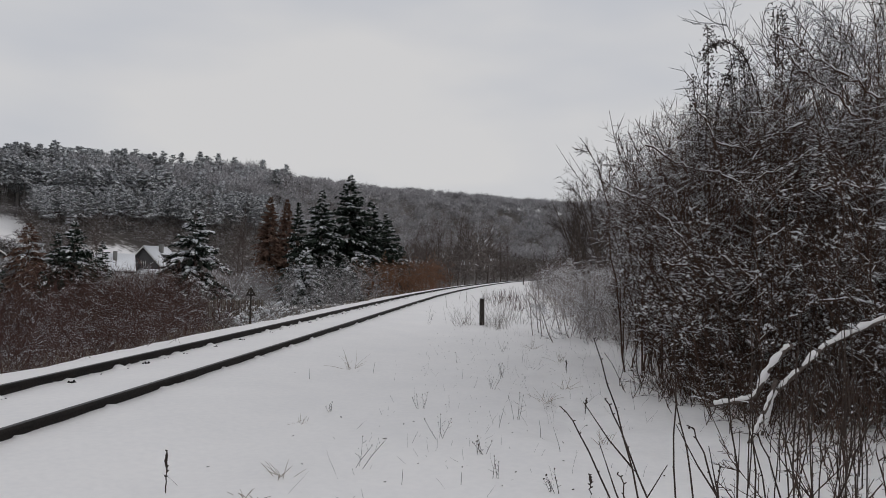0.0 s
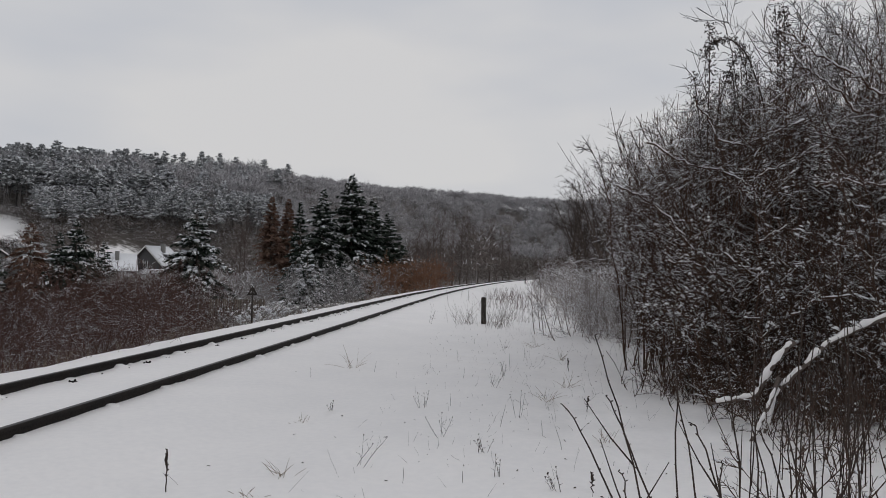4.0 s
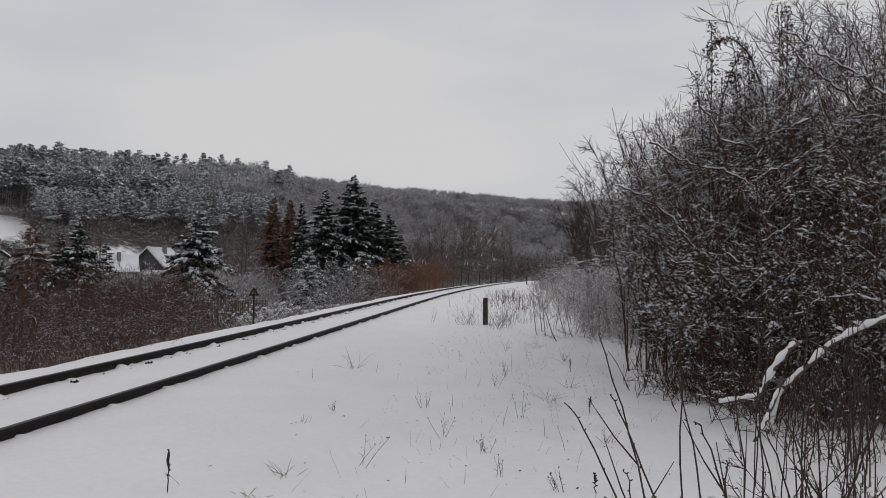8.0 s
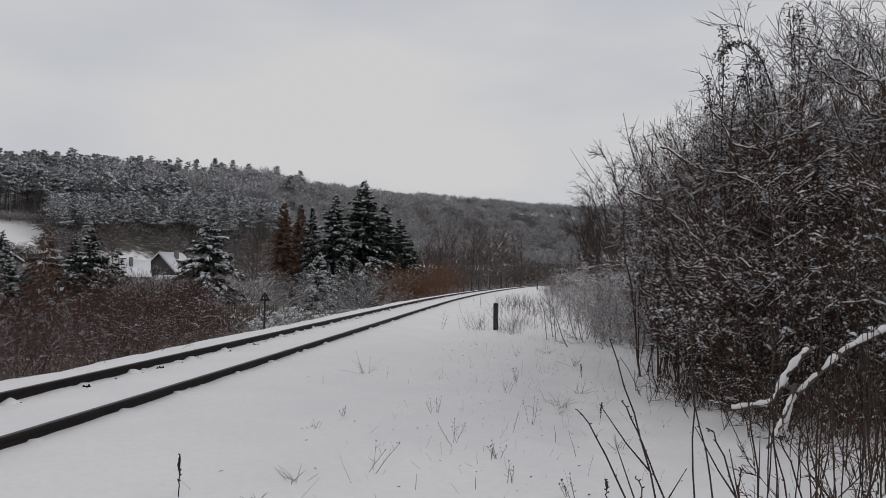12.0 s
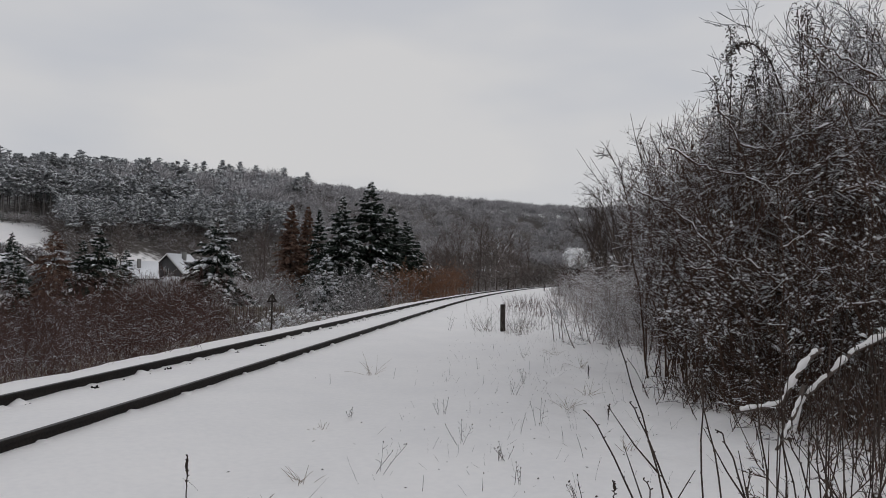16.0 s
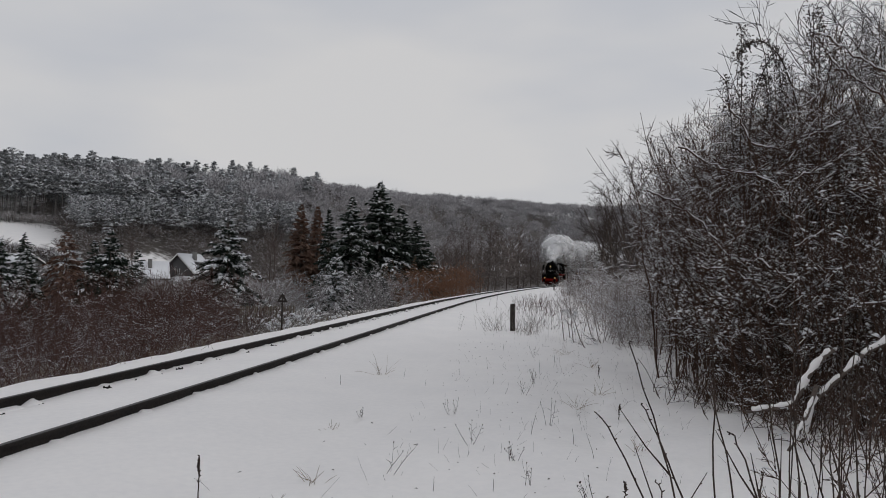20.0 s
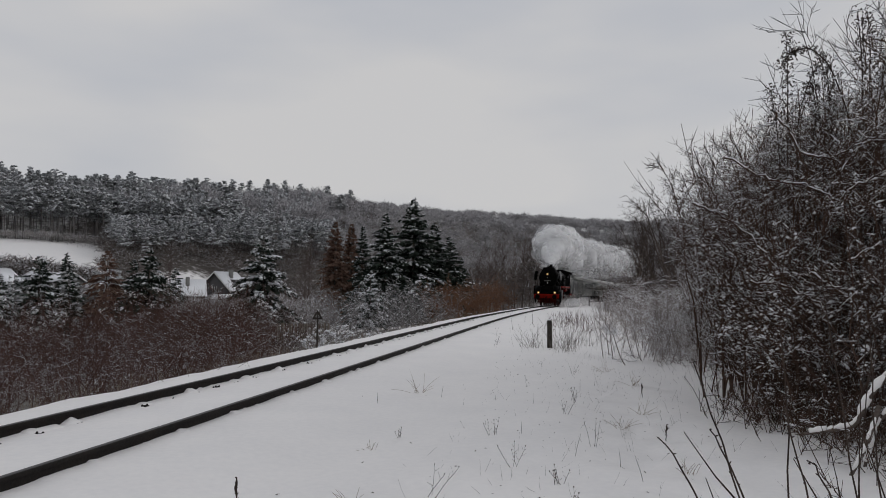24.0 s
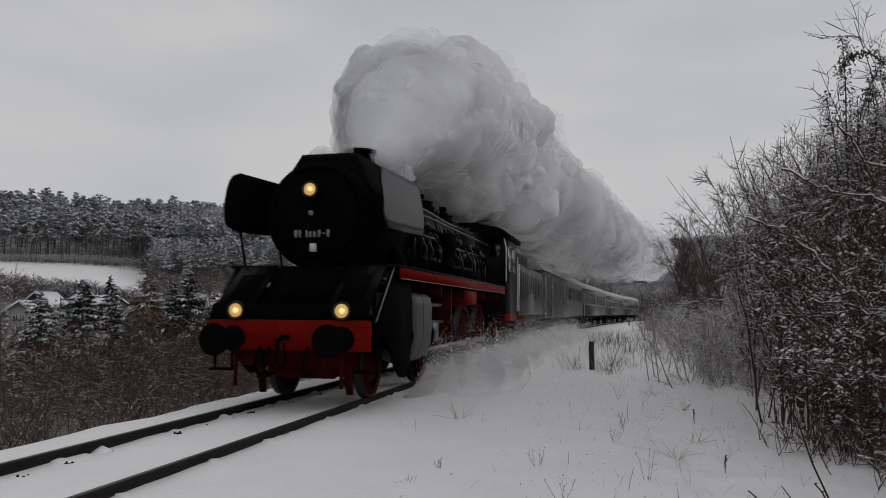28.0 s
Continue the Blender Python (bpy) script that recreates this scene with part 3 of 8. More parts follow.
def build_shrub(name, label, seed, height, spread, stems, side, twigs, mat, snow_share, snow_thick, lean=0.35, stem_r=0.014, buds=0, group="", lift=0.03, twig_r=1.0, lumps=0, lump_size=0.02, single_stems=False, low=0.12, parts=(8, 4, 2), spin=4, bend=0.16, reach=0.32, dabs=0, dab_size=1.0, tip=0.08, bud_size=0.012, sway=0.10, droop=None, angle=(25, 65)):
    r = rng_of(seed)
    root = thing(name, label, "shrub", group=group)
    base = np.stack([r.normal(0, spread * 0.28, stems), r.normal(0, spread * 0.28, stems), np.full(stems, -0.12)], 1)
    d = np.stack([np.clip(r.normal(0, lean, stems), -1.2 * lean, 1.2 * lean), np.clip(r.normal(0, lean, stems), -1.2 * lean, 1.2 * lean), np.ones(stems)], 1)
    ln = height * r.uniform(0.55, 1.08, stems)
    p, q = grow(r, base, d, ln, stem_r * r.uniform(0.6, 1.4, stems), np.full(stems, 0.004), parts[0], sway, 0.02 + (0.10 - sway) * 0.6 if droop is None else -droop)
    at, dr, t = shoots(r, p, side, angle, low, 0.98)
    l1 = height * r.uniform(0.3 * reach, reach, side) * (1.1 - 0.5 * t)
    p1, q1 = grow(r, at, dr, l1, np.full(side, 0.0052 * twig_r), np.full(side, 0.0026 * twig_r), parts[1], bend, lift)
    at, dr, t = shoots(r, p1, twigs, (25, 75), 0.1, 1.0)
    l2 = height * r.uniform(0.02, 0.02 + tip, twigs)
    p2, q2 = grow(r, at, dr, l2, np.full(twigs, 0.0031 * twig_r), np.full(twigs, 0.0017 * twig_r), parts[2], 0.2 if parts[2] < 2 else 0.42, lift)
    if single_stems:
        for k in range(stems):
            part("stem", segments_mesh("stem", *as_segments([(p[k:k + 1], q[k:k + 1])]), [mat], 5), None, root)
    else:
        tagged(part("stem_clump", segments_mesh("stem_clump", *as_segments([(p, q)]), [mat], spin), None, root), kind="stuff")
    seg = as_segments([(p1, q1), (p2, q2)])
    tagged(part("brushwood", segments_mesh("brushwood", *seg, [mat], 3), None, root), kind="stuff")
    if buds:
        i = r.integers(len(p2), size=buds)
        b0 = p2[i, -1]
        b1 = b0 + r.normal(0, 0.02, (buds, 3)) * twig_r
        tagged(part("withered_foliage", segments_mesh("withered_foliage", b0, b1, np.full(buds, 0.004 * twig_r), np.full(buds, bud_size * twig_r), [mat], 3), None, root, "dark withered leaves"), kind="stuff")
    if snow_share:
        tagged(part("snow_cover", snow_on("snow_cover", r, seg, snow_share, snow_thick, 0.5, [FROST]), None, root, "snow lying on the twigs"), kind="stuff")
    if dabs:
        tagged(part("snow_dab", dabs_on("snow_dab", r, seg, dabs, [FROST], dab_size), None, root, "small dabs of snow on the twigs"), kind="stuff")
    if lumps:
        tagged(part("snow_scatter", clumps("snow_scatter", r, p2, lumps, lump_size, [FROST]), None, root, "lumps of snow caught in the twigs"), kind="stuff")
    return root


def build_tree(name, label, seed, height, mat, limbs=26, side=170, twigs=900, trunk_r=0.12, snow_share=0.0, trunks=1, lean=0.06, tmin=0.25, angle=(25, 60), twig_r=1.0, group="", snow_thick=0.02):
    r = rng_of(seed)
    root = thing(name, label, "tree", group=group)
    base = np.stack([r.normal(0, 0.25 * (trunks > 1), trunks), r.normal(0, 0.25 * (trunks > 1), trunks), np.full(trunks, -0.3)], 1)
    d = np.stack([r.normal(0, lean, trunks), r.normal(0, lean, trunks), np.ones(trunks)], 1)
    p, q = grow(r, base, d, height * r.uniform(0.8, 1.03, trunks), np.full(trunks, trunk_r), np.full(trunks, trunk_r * 0.12), 10, 0.05, 0.02)
    at, dr, t = shoots(r, p, limbs, angle, tmin, 0.97)
    p1, q1 = grow(r, at, dr, height * r.uniform(0.16, 0.42, limbs) * (1.15 - 0.75 * t), trunk_r * 0.42 * (1.1 - 0.7 * t), np.full(limbs, trunk_r * 0.08), 6, 0.12, 0.07)
    at, dr, t = shoots(r, p1, side, (20, 60), 0.1, 1.0)
    p2, q2 = grow(r, at, dr, height * r.uniform(0.05, 0.15, side), np.full(side, trunk_r * 0.10), np.full(side, trunk_r * 0.05), 4, 0.15, 0.05)
    at, dr, t = shoots(r, p2, twigs, (20, 65), 0.1, 1.0)
    p3, q3 = grow(r, at, dr, height * r.uniform(0.02, 0.07, twigs), np.full(twigs, trunk_r * 0.05 * twig_r), np.full(twigs, trunk_r * 0.03 * twig_r), 1, 0.2, 0.04)
    for k in range(trunks):
        part("trunk", segments_mesh("trunk", *as_segments([(p[k:k + 1], q[k:k + 1])]), [BARK], 8), None, root)
    seg = as_segments([(p1, q1), (p2, q2), (p3, q3)])
    tagged(part("crown", segments_mesh("crown", *seg, [mat], 3), None, root), kind="stuff")
    if snow_share:
        tagged(part("snow_cover", snow_on("snow_cover", r, seg, snow_share, snow_thick, 0.5, [FROST], 0.85), None, root, "frost and snow on the branches"), kind="stuff")
    return root


def blades(p, d, w, width, sag):
    """Quads shaped like sprays of needles: root, two shoulders, tip."""
    side = unit(np.cross(d, np.array([0.0, 0.0, 1.0])) + w * 0.35)
    ln = np.linalg.norm(d, axis=1, keepdims=True)
    m = p + d * 0.55
    v = np.stack([p, m + side * ln * width, p + d - np.array([0, 0, 1.0]) * ln * sag, m - side * ln * width], 1)
    f = (np.arange(len(p)) * 4)[:, None] + np.arange(4)[None, :]
    return v.reshape(-1, 3), f


def build_spruce(name, label, seed, height, radius, mat=None, snow_share=0.5, whorl=25.0, spray=17, droop=0.45, group="", bare=0.05, snow_size=1.0, category="tree", slim=0.24):
    r = rng_of(seed)
    mat = mat or NEEDLE
    root = thing(name, label, category, group=group)
    part("trunk", Geo().tube([(0, 0, -0.3), (0.02, 0, height * 0.5), (0, 0.01, height * 0.99)], [height * 0.013, height * 0.008, 0.012], 7).mesh("trunk", [BARK]), None, root)
    n = int(height * whorl)
    tiers = max(6, int(height * 1.9))
    fr = np.clip((np.floor(r.uniform(0, 1, n) * tiers) + 0.5 + r.normal(0, 0.30, n)) / tiers, 0, 1) * (1 - bare) + bare
    az = r.uniform(0, 2 * math.pi, n)
    ln = radius * (1 - fr) ** 0.85 * r.uniform(0.4, 1.05, n) * r.choice([1.0, 1.22], n, p=[0.85, 0.15]) + 0.10 + 0.02 * height * (1 - fr)
    out = np.stack([np.cos(az), np.sin(az), np.zeros(n)], 1)
    rise = (0.55 * fr - 0.05)[:, None]
    t = r.uniform(0.12, 1.0, (n, spray))
    sgn = np.where(r.uniform(0, 1, (n, spray)) < 0.5, -1.0, 1.0)
    cross = np.stack([-out[:, 1], out[:, 0], np.zeros(n)], 1)
    z0 = (fr * height)[:, None]
    sag = droop * (1 - 0.55 * fr)[:, None]
    px = out[:, None, :] * (ln[:, None] * t)[..., None]
    pz = z0 + ln[:, None] * (rise * t - sag * t * t)
    p = np.stack([px[..., 0], px[..., 1], pz], -1).reshape(-1, 3)
    size = (ln[:, None] * (0.42 - 0.24 * t) + 0.06 + 0.006 * height).ravel()
    d = unit((out[:, None, :] * r.uniform(0.5, 1.0, (n, spray, 1)) + cross[:, None, :] * (sgn * r.uniform(0.1, 0.9, (n, spray)))[..., None]).reshape(-1, 3)
             + np.array([0, 0, -1.0]) * r.uniform(-0.05, 0.55, (n * spray, 1))) * size[:, None]
    v, f = blades(p, d, r.normal(0, 1, p.shape), slim, 0.12)
    tagged(part("needle_crown", mesh_np("needle_crown", v, f, [mat]), None, root), kind="stuff")
    if snow_share:
        clump = np.repeat(r.uniform(0, 1, n), spray)
        keep = (clump * 0.5 + r.uniform(0, 0.5, len(p)) < snow_share) & (t.ravel() > 0.25)
        lift = np.array([0, 0, 1.0]) * (0.012 * height * snow_size) ** 0.8
        ps, ds = p[keep] + lift * 0.55 + d[keep] * 0.1, d[keep] * 0.85 * r.uniform(0.6, 1.1, (keep.sum(), 1))
        ds[:, 2] *= 0.6
        va, fa = blades(ps, ds, r.normal(0, 0.5, ps.shape), 0.24 * snow_size, 0.10)
        vb, fb = blades(ps - lift * 0.5, ds, r.normal(0, 0.5, ps.shape), 0.22 * snow_size, 0.10)
        tagged(part("snow_cover", mesh_np("snow_cover", np.concatenate([va, vb]), np.concatenate([fa, fb + len(va)]), [FROST]), None, root, "snow lying on the boughs"), kind="stuff")
    return root


def stand(ob, x, y, turn=0.0, size=1.0, sink=0.05):
    ob.matrix_basis = pose(x, y, ground_z(x, y) - sink, 0, 0, turn) @ Matrix.Diagonal((size, size, size, 1))
    return ob


def stand_copy(ob, x, y, turn=0.0, sink=0.05):
    return copy_thing(ob, pose(x, y, ground_z(x, y) - sink, 0, 0, turn))


# Single conifers in the valley: place, top height above the rails, radius.
def conifer(label, seed, x, y, top, radius, **kw):
    z = ground_z(x, y)
    ob = build_spruce("spruce", label, seed, top - z, radius, **kw)
    ob.matrix_basis = pose(x, y, z, 0, 0, seed * 37 % 360)
    return ob


DARK = "tall dark spruce with a dusting of snow on its boughs"
conifer(DARK, 21, -11.26, 89.3, 12.4, 5.4, snow_share=0.36, group="spruces in the valley")
conifer(DARK, 22, -14.3, 86.9, 10.3, 4.6, snow_share=0.44, group="spruces in the valley")
conifer(DARK, 23, -9.0, 91.6, 9.6, 4.6, snow_share=0.30, group="spruces in the valley")
conifer(DARK, 24, -7.4, 94.7, 8.2, 3.9, snow_share=0.30, group="spruces in the valley")
conifer("small dark spruce at the edge of a group", 25, -6.2, 99.8, 5.8, 3.0, snow_share=0.25, group="spruces in the valley")
conifer("slim dark spruce beside brown conifers", 26, -19.2, 98.1, 9.7, 2.7, snow_share=0.34, group="spruces in the valley")
conifer("brown dried conifer standing behind frosted bushes", 27, -23.9, 102.3, 10.7, 3.5, mat=LARCH, snow_share=0.05, group="brown conifers")
conifer("brown dried conifer standing behind frosted bushes", 28, -21.9, 103.6, 10.6, 3.1, mat=LARCH, snow_share=0.05, group="brown conifers")
conifer("snow-laden spruce standing alone above a thicket", 29, -19.0, 56.9, 5.4, 4.1, snow_share=0.55, snow_size=1.3, droop=0.62, group="spruces in the valley")
conifer("little spruce heavy with snow", 30, -11.25, 61.0, 2.8, 1.9, snow_share=0.75, snow_size=1.6, whorl=20, group="spruces in the valley")
conifer("dark spruce with snowy boughs beside the thicket", 31, -27.3, 55.0, 4.2, 3.2, snow_share=0.42, droop=0.6, group="spruces in the valley")
conifer("smaller dark spruce leaning on its neighbour", 39, -28.7, 55.3, 3.4, 2.4, snow_share=0.42, droop=0.6, group="spruces in the valley")
conifer("drooping brown conifer with bare tangled boughs", 32, -32.3, 57.9, 4.2, 3.7, mat=LARCH, snow_share=0.20, droop=0.95, slim=0.14, spray=28, group="brown conifers")
conifer("spruce with snow on spreading boughs", 33, -36.0, 54.8, 3.65, 3.0, snow_share=0.5, snow_size=1.2, droop=0.6, group="spruces in the valley")
conifer("small spruce with snow on its boughs", 34, -32.8, 53.5, 2.65, 1.7, snow_share=0.45, group="spruces in the valley")
conifer("low spruce half white with snow", 35, -35.2, 49.0, 2.1, 2.4, snow_share=0.6, snow_size=1.3, droop=0.6, group="spruces in the valley")
conifer("low spruce half white with snow", 44, -37.6, 52.0, 2.6, 2.3, snow_share=0.55, snow_size=1.2, droop=0.6, group="spruces in the valley")
conifer("slim spruce near the houses", 36, -45.8, 100.0, 4.0, 2.4, snow_share=0.34, group="spruces in the valley")
conifer("slim spruce on the snowy field", 37, -84.0, 128.0, 6.2, 1.9, snow_share=0.2, group="spruces in the valley")
conifer("dark spruce at the edge of the snowy field", 38, -75.0, 121.4, 7.0, 3.2, snow_share=0.25, group="spruces in the valley")

# ---- bushes beside the line ----
def along(s, u):
    x, y, _ = on_track(s, u)
    return x, y


def polar(az, d):
    """A place by its bearing from the start of the path, in degrees clockwise from +y, and its distance."""
    return d * math.sin(radians(az)), d * math.cos(radians(az))


def build_hedge():
    tall = "tall bare shrub with tangled dark twigs and dabs of snow"
    group = "shrubs along the bank"
    front = {h: build_shrub("shrub", tall, 100 + int(h * 10), h, 1.6, 14, 210, 1900, TWIG_HEDGE, 0.06, 0.004, lean=0.22, sway=0.17, droop=-0.04, lift=0.05, group=group, stem_r=0.009, dabs=1200, dab_size=1.25, lumps=0, lump_size=0.022, twig_r=0.95, single_stems=True, low=0.02, parts=(9, 4, 1), bend=0.24, reach=0.26, tip=0.05, angle=(25, 75)) for h in (2.2, 3.0)}
    middle = {h: build_shrub("shrub", tall, 104 + int(h * 10), h, 1.6, 12, 220, 2000, TWIG_HEDGE, 0.24, 0.0042, lean=0.12, sway=0.095, droop=-0.04, lift=0.06, group=group, stem_r=0.012, dabs=1300, dab_size=1.05, single_stems=True, low=0.12, parts=(10, 4, 1), bend=0.22, reach=0.20, twig_r=0.95, tip=0.042, angle=(22, 65)) for h in (3.5, 4.4, 5.0)}
    back = {h: build_shrub("shrub", "tall bare frosted shrub behind others on the bank", 110 + int(h * 10), h, 1.8, 13, 190, 1400, TWIG_SNOWY, 0.60, 0.0060, lean=0.12, sway=0.10, droop=-0.04, lift=0.06, group=group, stem_r=0.016, twig_r=1.2, tip=0.045, dabs=500, dab_size=1.1, parts=(8, 4, 1), spin=3, bend=0.22, reach=0.19, low=0.3, angle=(22, 65)) for h in (4.3, 5.2, 6.2)}
    low = [build_shrub("shrub", "low frosted shrub on the bank", 120 + k, 1.15, 2.0, 20, 90, 360, TWIG_FROST, 0.30, 0.004, lean=0.5, group=group, dabs=160, dab_size=0.9, parts=(5, 3, 1), spin=3, twig_r=0.95, bend=0.32, reach=0.4, tip=0.12, stem_r=0.006, angle=(30, 80)) for k in range(2)]
    low.append(build_shrub("shrub", "knee-high sprigs at the foot of the hedge", 124, 0.7, 1.3, 16, 80, 320, TWIG_HEDGE, 0.05, 0.004, lean=0.6, group=group, dabs=60, dab_size=0.9, stem_r=0.005, parts=(4, 3, 1), spin=3, reach=0.45, tip=0.14, twig_r=0.8))
    mid_low = build_shrub("shrub", "bare shrub with frosted twigs on the bank", 126, 2.0, 2.2, 16, 150, 820, TWIG_FROST, 0.35, 0.005, lean=0.30, group=group, dabs=320, dab_size=1.0, parts=(6, 3, 1), spin=3, twig_r=1.05, bend=0.32, reach=0.34, tip=0.09, angle=(30, 80), low=0.01)
    r = rng_of(8)
    used = set()

    def put(kind, x, y):
        if kind.name not in used:
            used.add(kind.name)
            return stand(kind, x, y, r.uniform(0, 360))
        return stand_copy(kind, x, y, r.uniform(0, 360))

    def nearest(kinds, h):
        return kinds[min(kinds, key=lambda k: abs(k - h))]

    # bearing, distance and height of each shrub, row behind row
    row_a = ((19.2, 12.2, 2.2), (20.2, 11.0, 2.2), (21.2, 10.2, 3.0), (22.6, 9.6, 3.0), (24.4, 9.3, 3.0), (26.6, 9.0, 3.0), (29.0, 8.7, 3.0), (32.0, 8.5, 3.0))
    row_b = ((18.2, 12.3, 3.5), (19.2, 11.8, 3.5), (20.0, 11.5, 4.4), (21.4, 11.2, 4.4), (22.8, 10.9, 4.4), (24.4, 10.7, 4.4), (26.4, 10.5, 4.4), (28.6, 10.2, 5.0), (31.4, 9.9, 5.0), (34.0, 9.6, 5.0))
    row_c = ((17.6, 16.0, 3.5), (18.6, 14.0, 4.3), (20.2, 13.3, 4.3), (21.8, 12.8, 4.3), (23.6, 12.5, 5.2), (26.0, 12.2, 5.2), (29.0, 11.9, 5.2), (32.2, 11.6, 5.2))
    row_d = ((16.8, 18.5, 4.3), (18.8, 16.5, 4.3), (20.8, 15.6, 5.2), (23.0, 15.0, 5.2), (25.6, 14.5, 6.2), (28.5, 14.0, 6.2))
    row_e = ((18.0, 13.2, 3.5), (18.9, 12.9, 4.4), (20.2, 12.5, 4.4), (21.6, 12.1, 4.4), (22.6, 11.8, 4.4), (23.8, 11.6, 4.4), (25.2, 11.4, 4.4))
    for kinds, row in ((front, row_a), (middle, row_b), (middle, row_e), (back, row_c), (back, row_d)):
        for az, d, h in row:
            put(nearest(kinds, h), *polar(az, d))
    for az, d, h in ((15.6, 22.0, 4.4), (15.0, 26.0, 4.4), (16.4, 20.0, 5.0), (17.0, 18.0, 5.0), (17.8, 16.4, 5.0), (16.4, 17.0, 4.4), (17.4, 15.4, 4.4), (18.4, 14.4, 4.4), (19.4, 14.2, 5.0), (20.6, 13.6, 5.0), (21.8, 13.2, 5.0), (16.4, 19.0, 5.0), (17.4, 17.5, 5.0), (18.4, 15.5, 5.0), (7.6, 62.0, 3.5), (7.9, 66.0, 3.5), (8.4, 60.0, 3.5), (9.1, 58.0, 3.5), (9.7, 66.0, 3.5), (8.5, 72.0, 3.5), (10.3, 52.0, 3.5), (17.8, 13.6, 4.4), (18.8, 12.9, 4.4), (20.4, 12.4, 4.4), (22.2, 12.0, 4.4), (19.6, 12.2, 4.4), (15.4, 20.5, 5.0), (16.0, 18.4, 5.0), (17.0, 16.0, 5.0), (18.0, 14.6, 5.0)):
        put(nearest(middle, h), *polar(az, d))
    for s, u in ((18.5, 11.6), (22.0, 12.0), (27, 12.2), (33, 12.6), (40, 12), (48, 12.5), (20, 13.5), (56, 12), (30, 14), (38, 15), (13.5, 9.7), (16.5, 9.5), (20, 9.8), (24, 10.2), (28, 10.6)):
        put(mid_low, *along(s, u))
    for s, u in ((45.5, 8.6), (53, 8.2), (57, 9.0), (61, 8.4), (64, 9.2), (68, 8.4), (73, 8.8), (78, 8.2), (46, 9.4), (50, 10.5), (35, 11.6)):
        put(mid_low, *along(s, u))
    # pale frosted bushes along the foot of the bank, from the hedge to the bend
    for az, d in ((8.4, 44), (9.4, 36), (10.4, 30), (11.3, 25.5), (12.2, 22), (13.0, 19), (13.8, 17), (8.2, 62), (8.0, 70), (8.6, 66), (8.8, 58), (9.4, 48), (9.8, 40), (10.8, 33), (11.7, 28), (12.6, 23), (13.3, 20), (14.2, 17.4)):
        put(mid_low, *polar(az, d + r.uniform(-0.6, 0.6)))
    for az, d in ((13.2, 17.6), (14.0, 16.8), (14.8, 16.4), (15.6, 15.8), (7.5, 62), (7.3, 69), (12.4, 18.0), (11.6, 20.5)):
        put(low[int(d * 10) % 2], *polar(az, d))
    for n in range(62):
        s = 15 + 1.34 * n + r.uniform(-0.8, 0.8)
        u = 9.0 + r.uniform(-0.9, 3.0) - 1.8 * max(0.0, min(1.0, (s - 45) / 50))
        put(low[n % 2], *along(s, u))
    for n in range(26):
        az = 17.0 + 0.74 * n
        put(low[2], *polar(az + r.uniform(-0.3, 0.3), max(8.0, 10.6 - 0.20 * (az - 14.2)) + r.uniform(-0.3, 0.6)))

    for az, d in ((29.8, 5.2), (31.8, 4.6), (30.6, 6.4), (26.6, 7.2)):
        put(low[2], *polar(az, d))


def build_leafy_shoots():
    """Topmost shoots of the hedge that kept dark curled leaves, one of them bowed over."""
    r = rng_of(128)
    lines = [((19.0, 11.8), ((0, 3.2), (-0.05, 3.9), (-0.12, 4.4))), ((19.4, 11.2), ((0, 3.6), (0.02, 4.3), (0.0, 4.95))), ((20.0, 11.2), ((0, 3.7), (0.12, 4.2), (0.30, 4.6))),
             ((23.4, 11.0), ((0, 3.6), (-0.25, 4.45), (-0.50, 4.72), (-0.74, 4.66), (-0.82, 4.5))), ((24.0, 11.0), ((0, 3.7), (0.0, 4.5), (-0.04, 5.1))), ((24.3, 11.0), ((0, 3.7), (0.04, 4.5), (0.02, 5.0))),
             ((25.6, 11.0), ((0, 3.6), (-0.1, 4.2), (0.0, 4.6))), ((20.8, 11.6), ((0, 3.4), (0.1, 3.9), (0.05, 4.35))), ((21.6, 11.2), ((0, 3.5), (0.1, 4.0), (0.05, 4.45)))]
    for (az, d), pts in lines:
        x, y = polar(az, d)
        z = ground_z(x, y)
        ob = thing("leafy_shoot", "long hedge shoot with clusters of dark curled leaves", "branch", pose(x, y, z, 0, 0, -az), group="leafy hedge shoots")
        way = [Vector((pts[0][0] * 0.3, 0, -0.1)), Vector((pts[0][0] * 0.6, 0, 1.8))] + [Vector((a, 0, c - z)) for a, c in pts]
        fine = [way[i].lerp(way[i + 1], q / 5) for i in range(len(way) - 1) for q in range(5)] + [way[-1]]
        for _ in range(2):
            fine = [fine[0]] + [(fine[k - 1] + fine[k] * 2 + fine[k + 1]) / 4 for k in range(1, len(fine) - 1)] + [fine[-1]]
        n = len(fine)
        part("shoot_stem", Geo().tube(fine, [0.013 - 0.008 * k / n for k in range(n)], 5), [TWIG], ob)
        k = r.integers(n // 2 - 2, n, 260)
        p = np.array([fine[i] for i in k]) + r.normal(0, 0.045, (260, 3)) * np.array([1, 1, 0.8])
        e = p + unit(r.normal(0, 1, (260, 3))) * r.uniform(0.02, 0.045, (260, 1))
        tagged(part("withered_foliage", segments_mesh("withered_foliage", p, e, np.full(260, 0.010), np.full(260, 0.004), [TWIG], 3), None, ob, "dark curled leaves"), kind="stuff")
        tagged(part("snow_dab", lumps("snow_dab", p[:40] + np.array([0, 0, 0.015]), unit(r.normal(0, 1, (40, 3)) * np.array([1, 1, 0.2])), r.uniform(0.012, 0.025, 40), r.uniform(0.008, 0.014, 40), [FROST]), None, ob), kind="stuff")


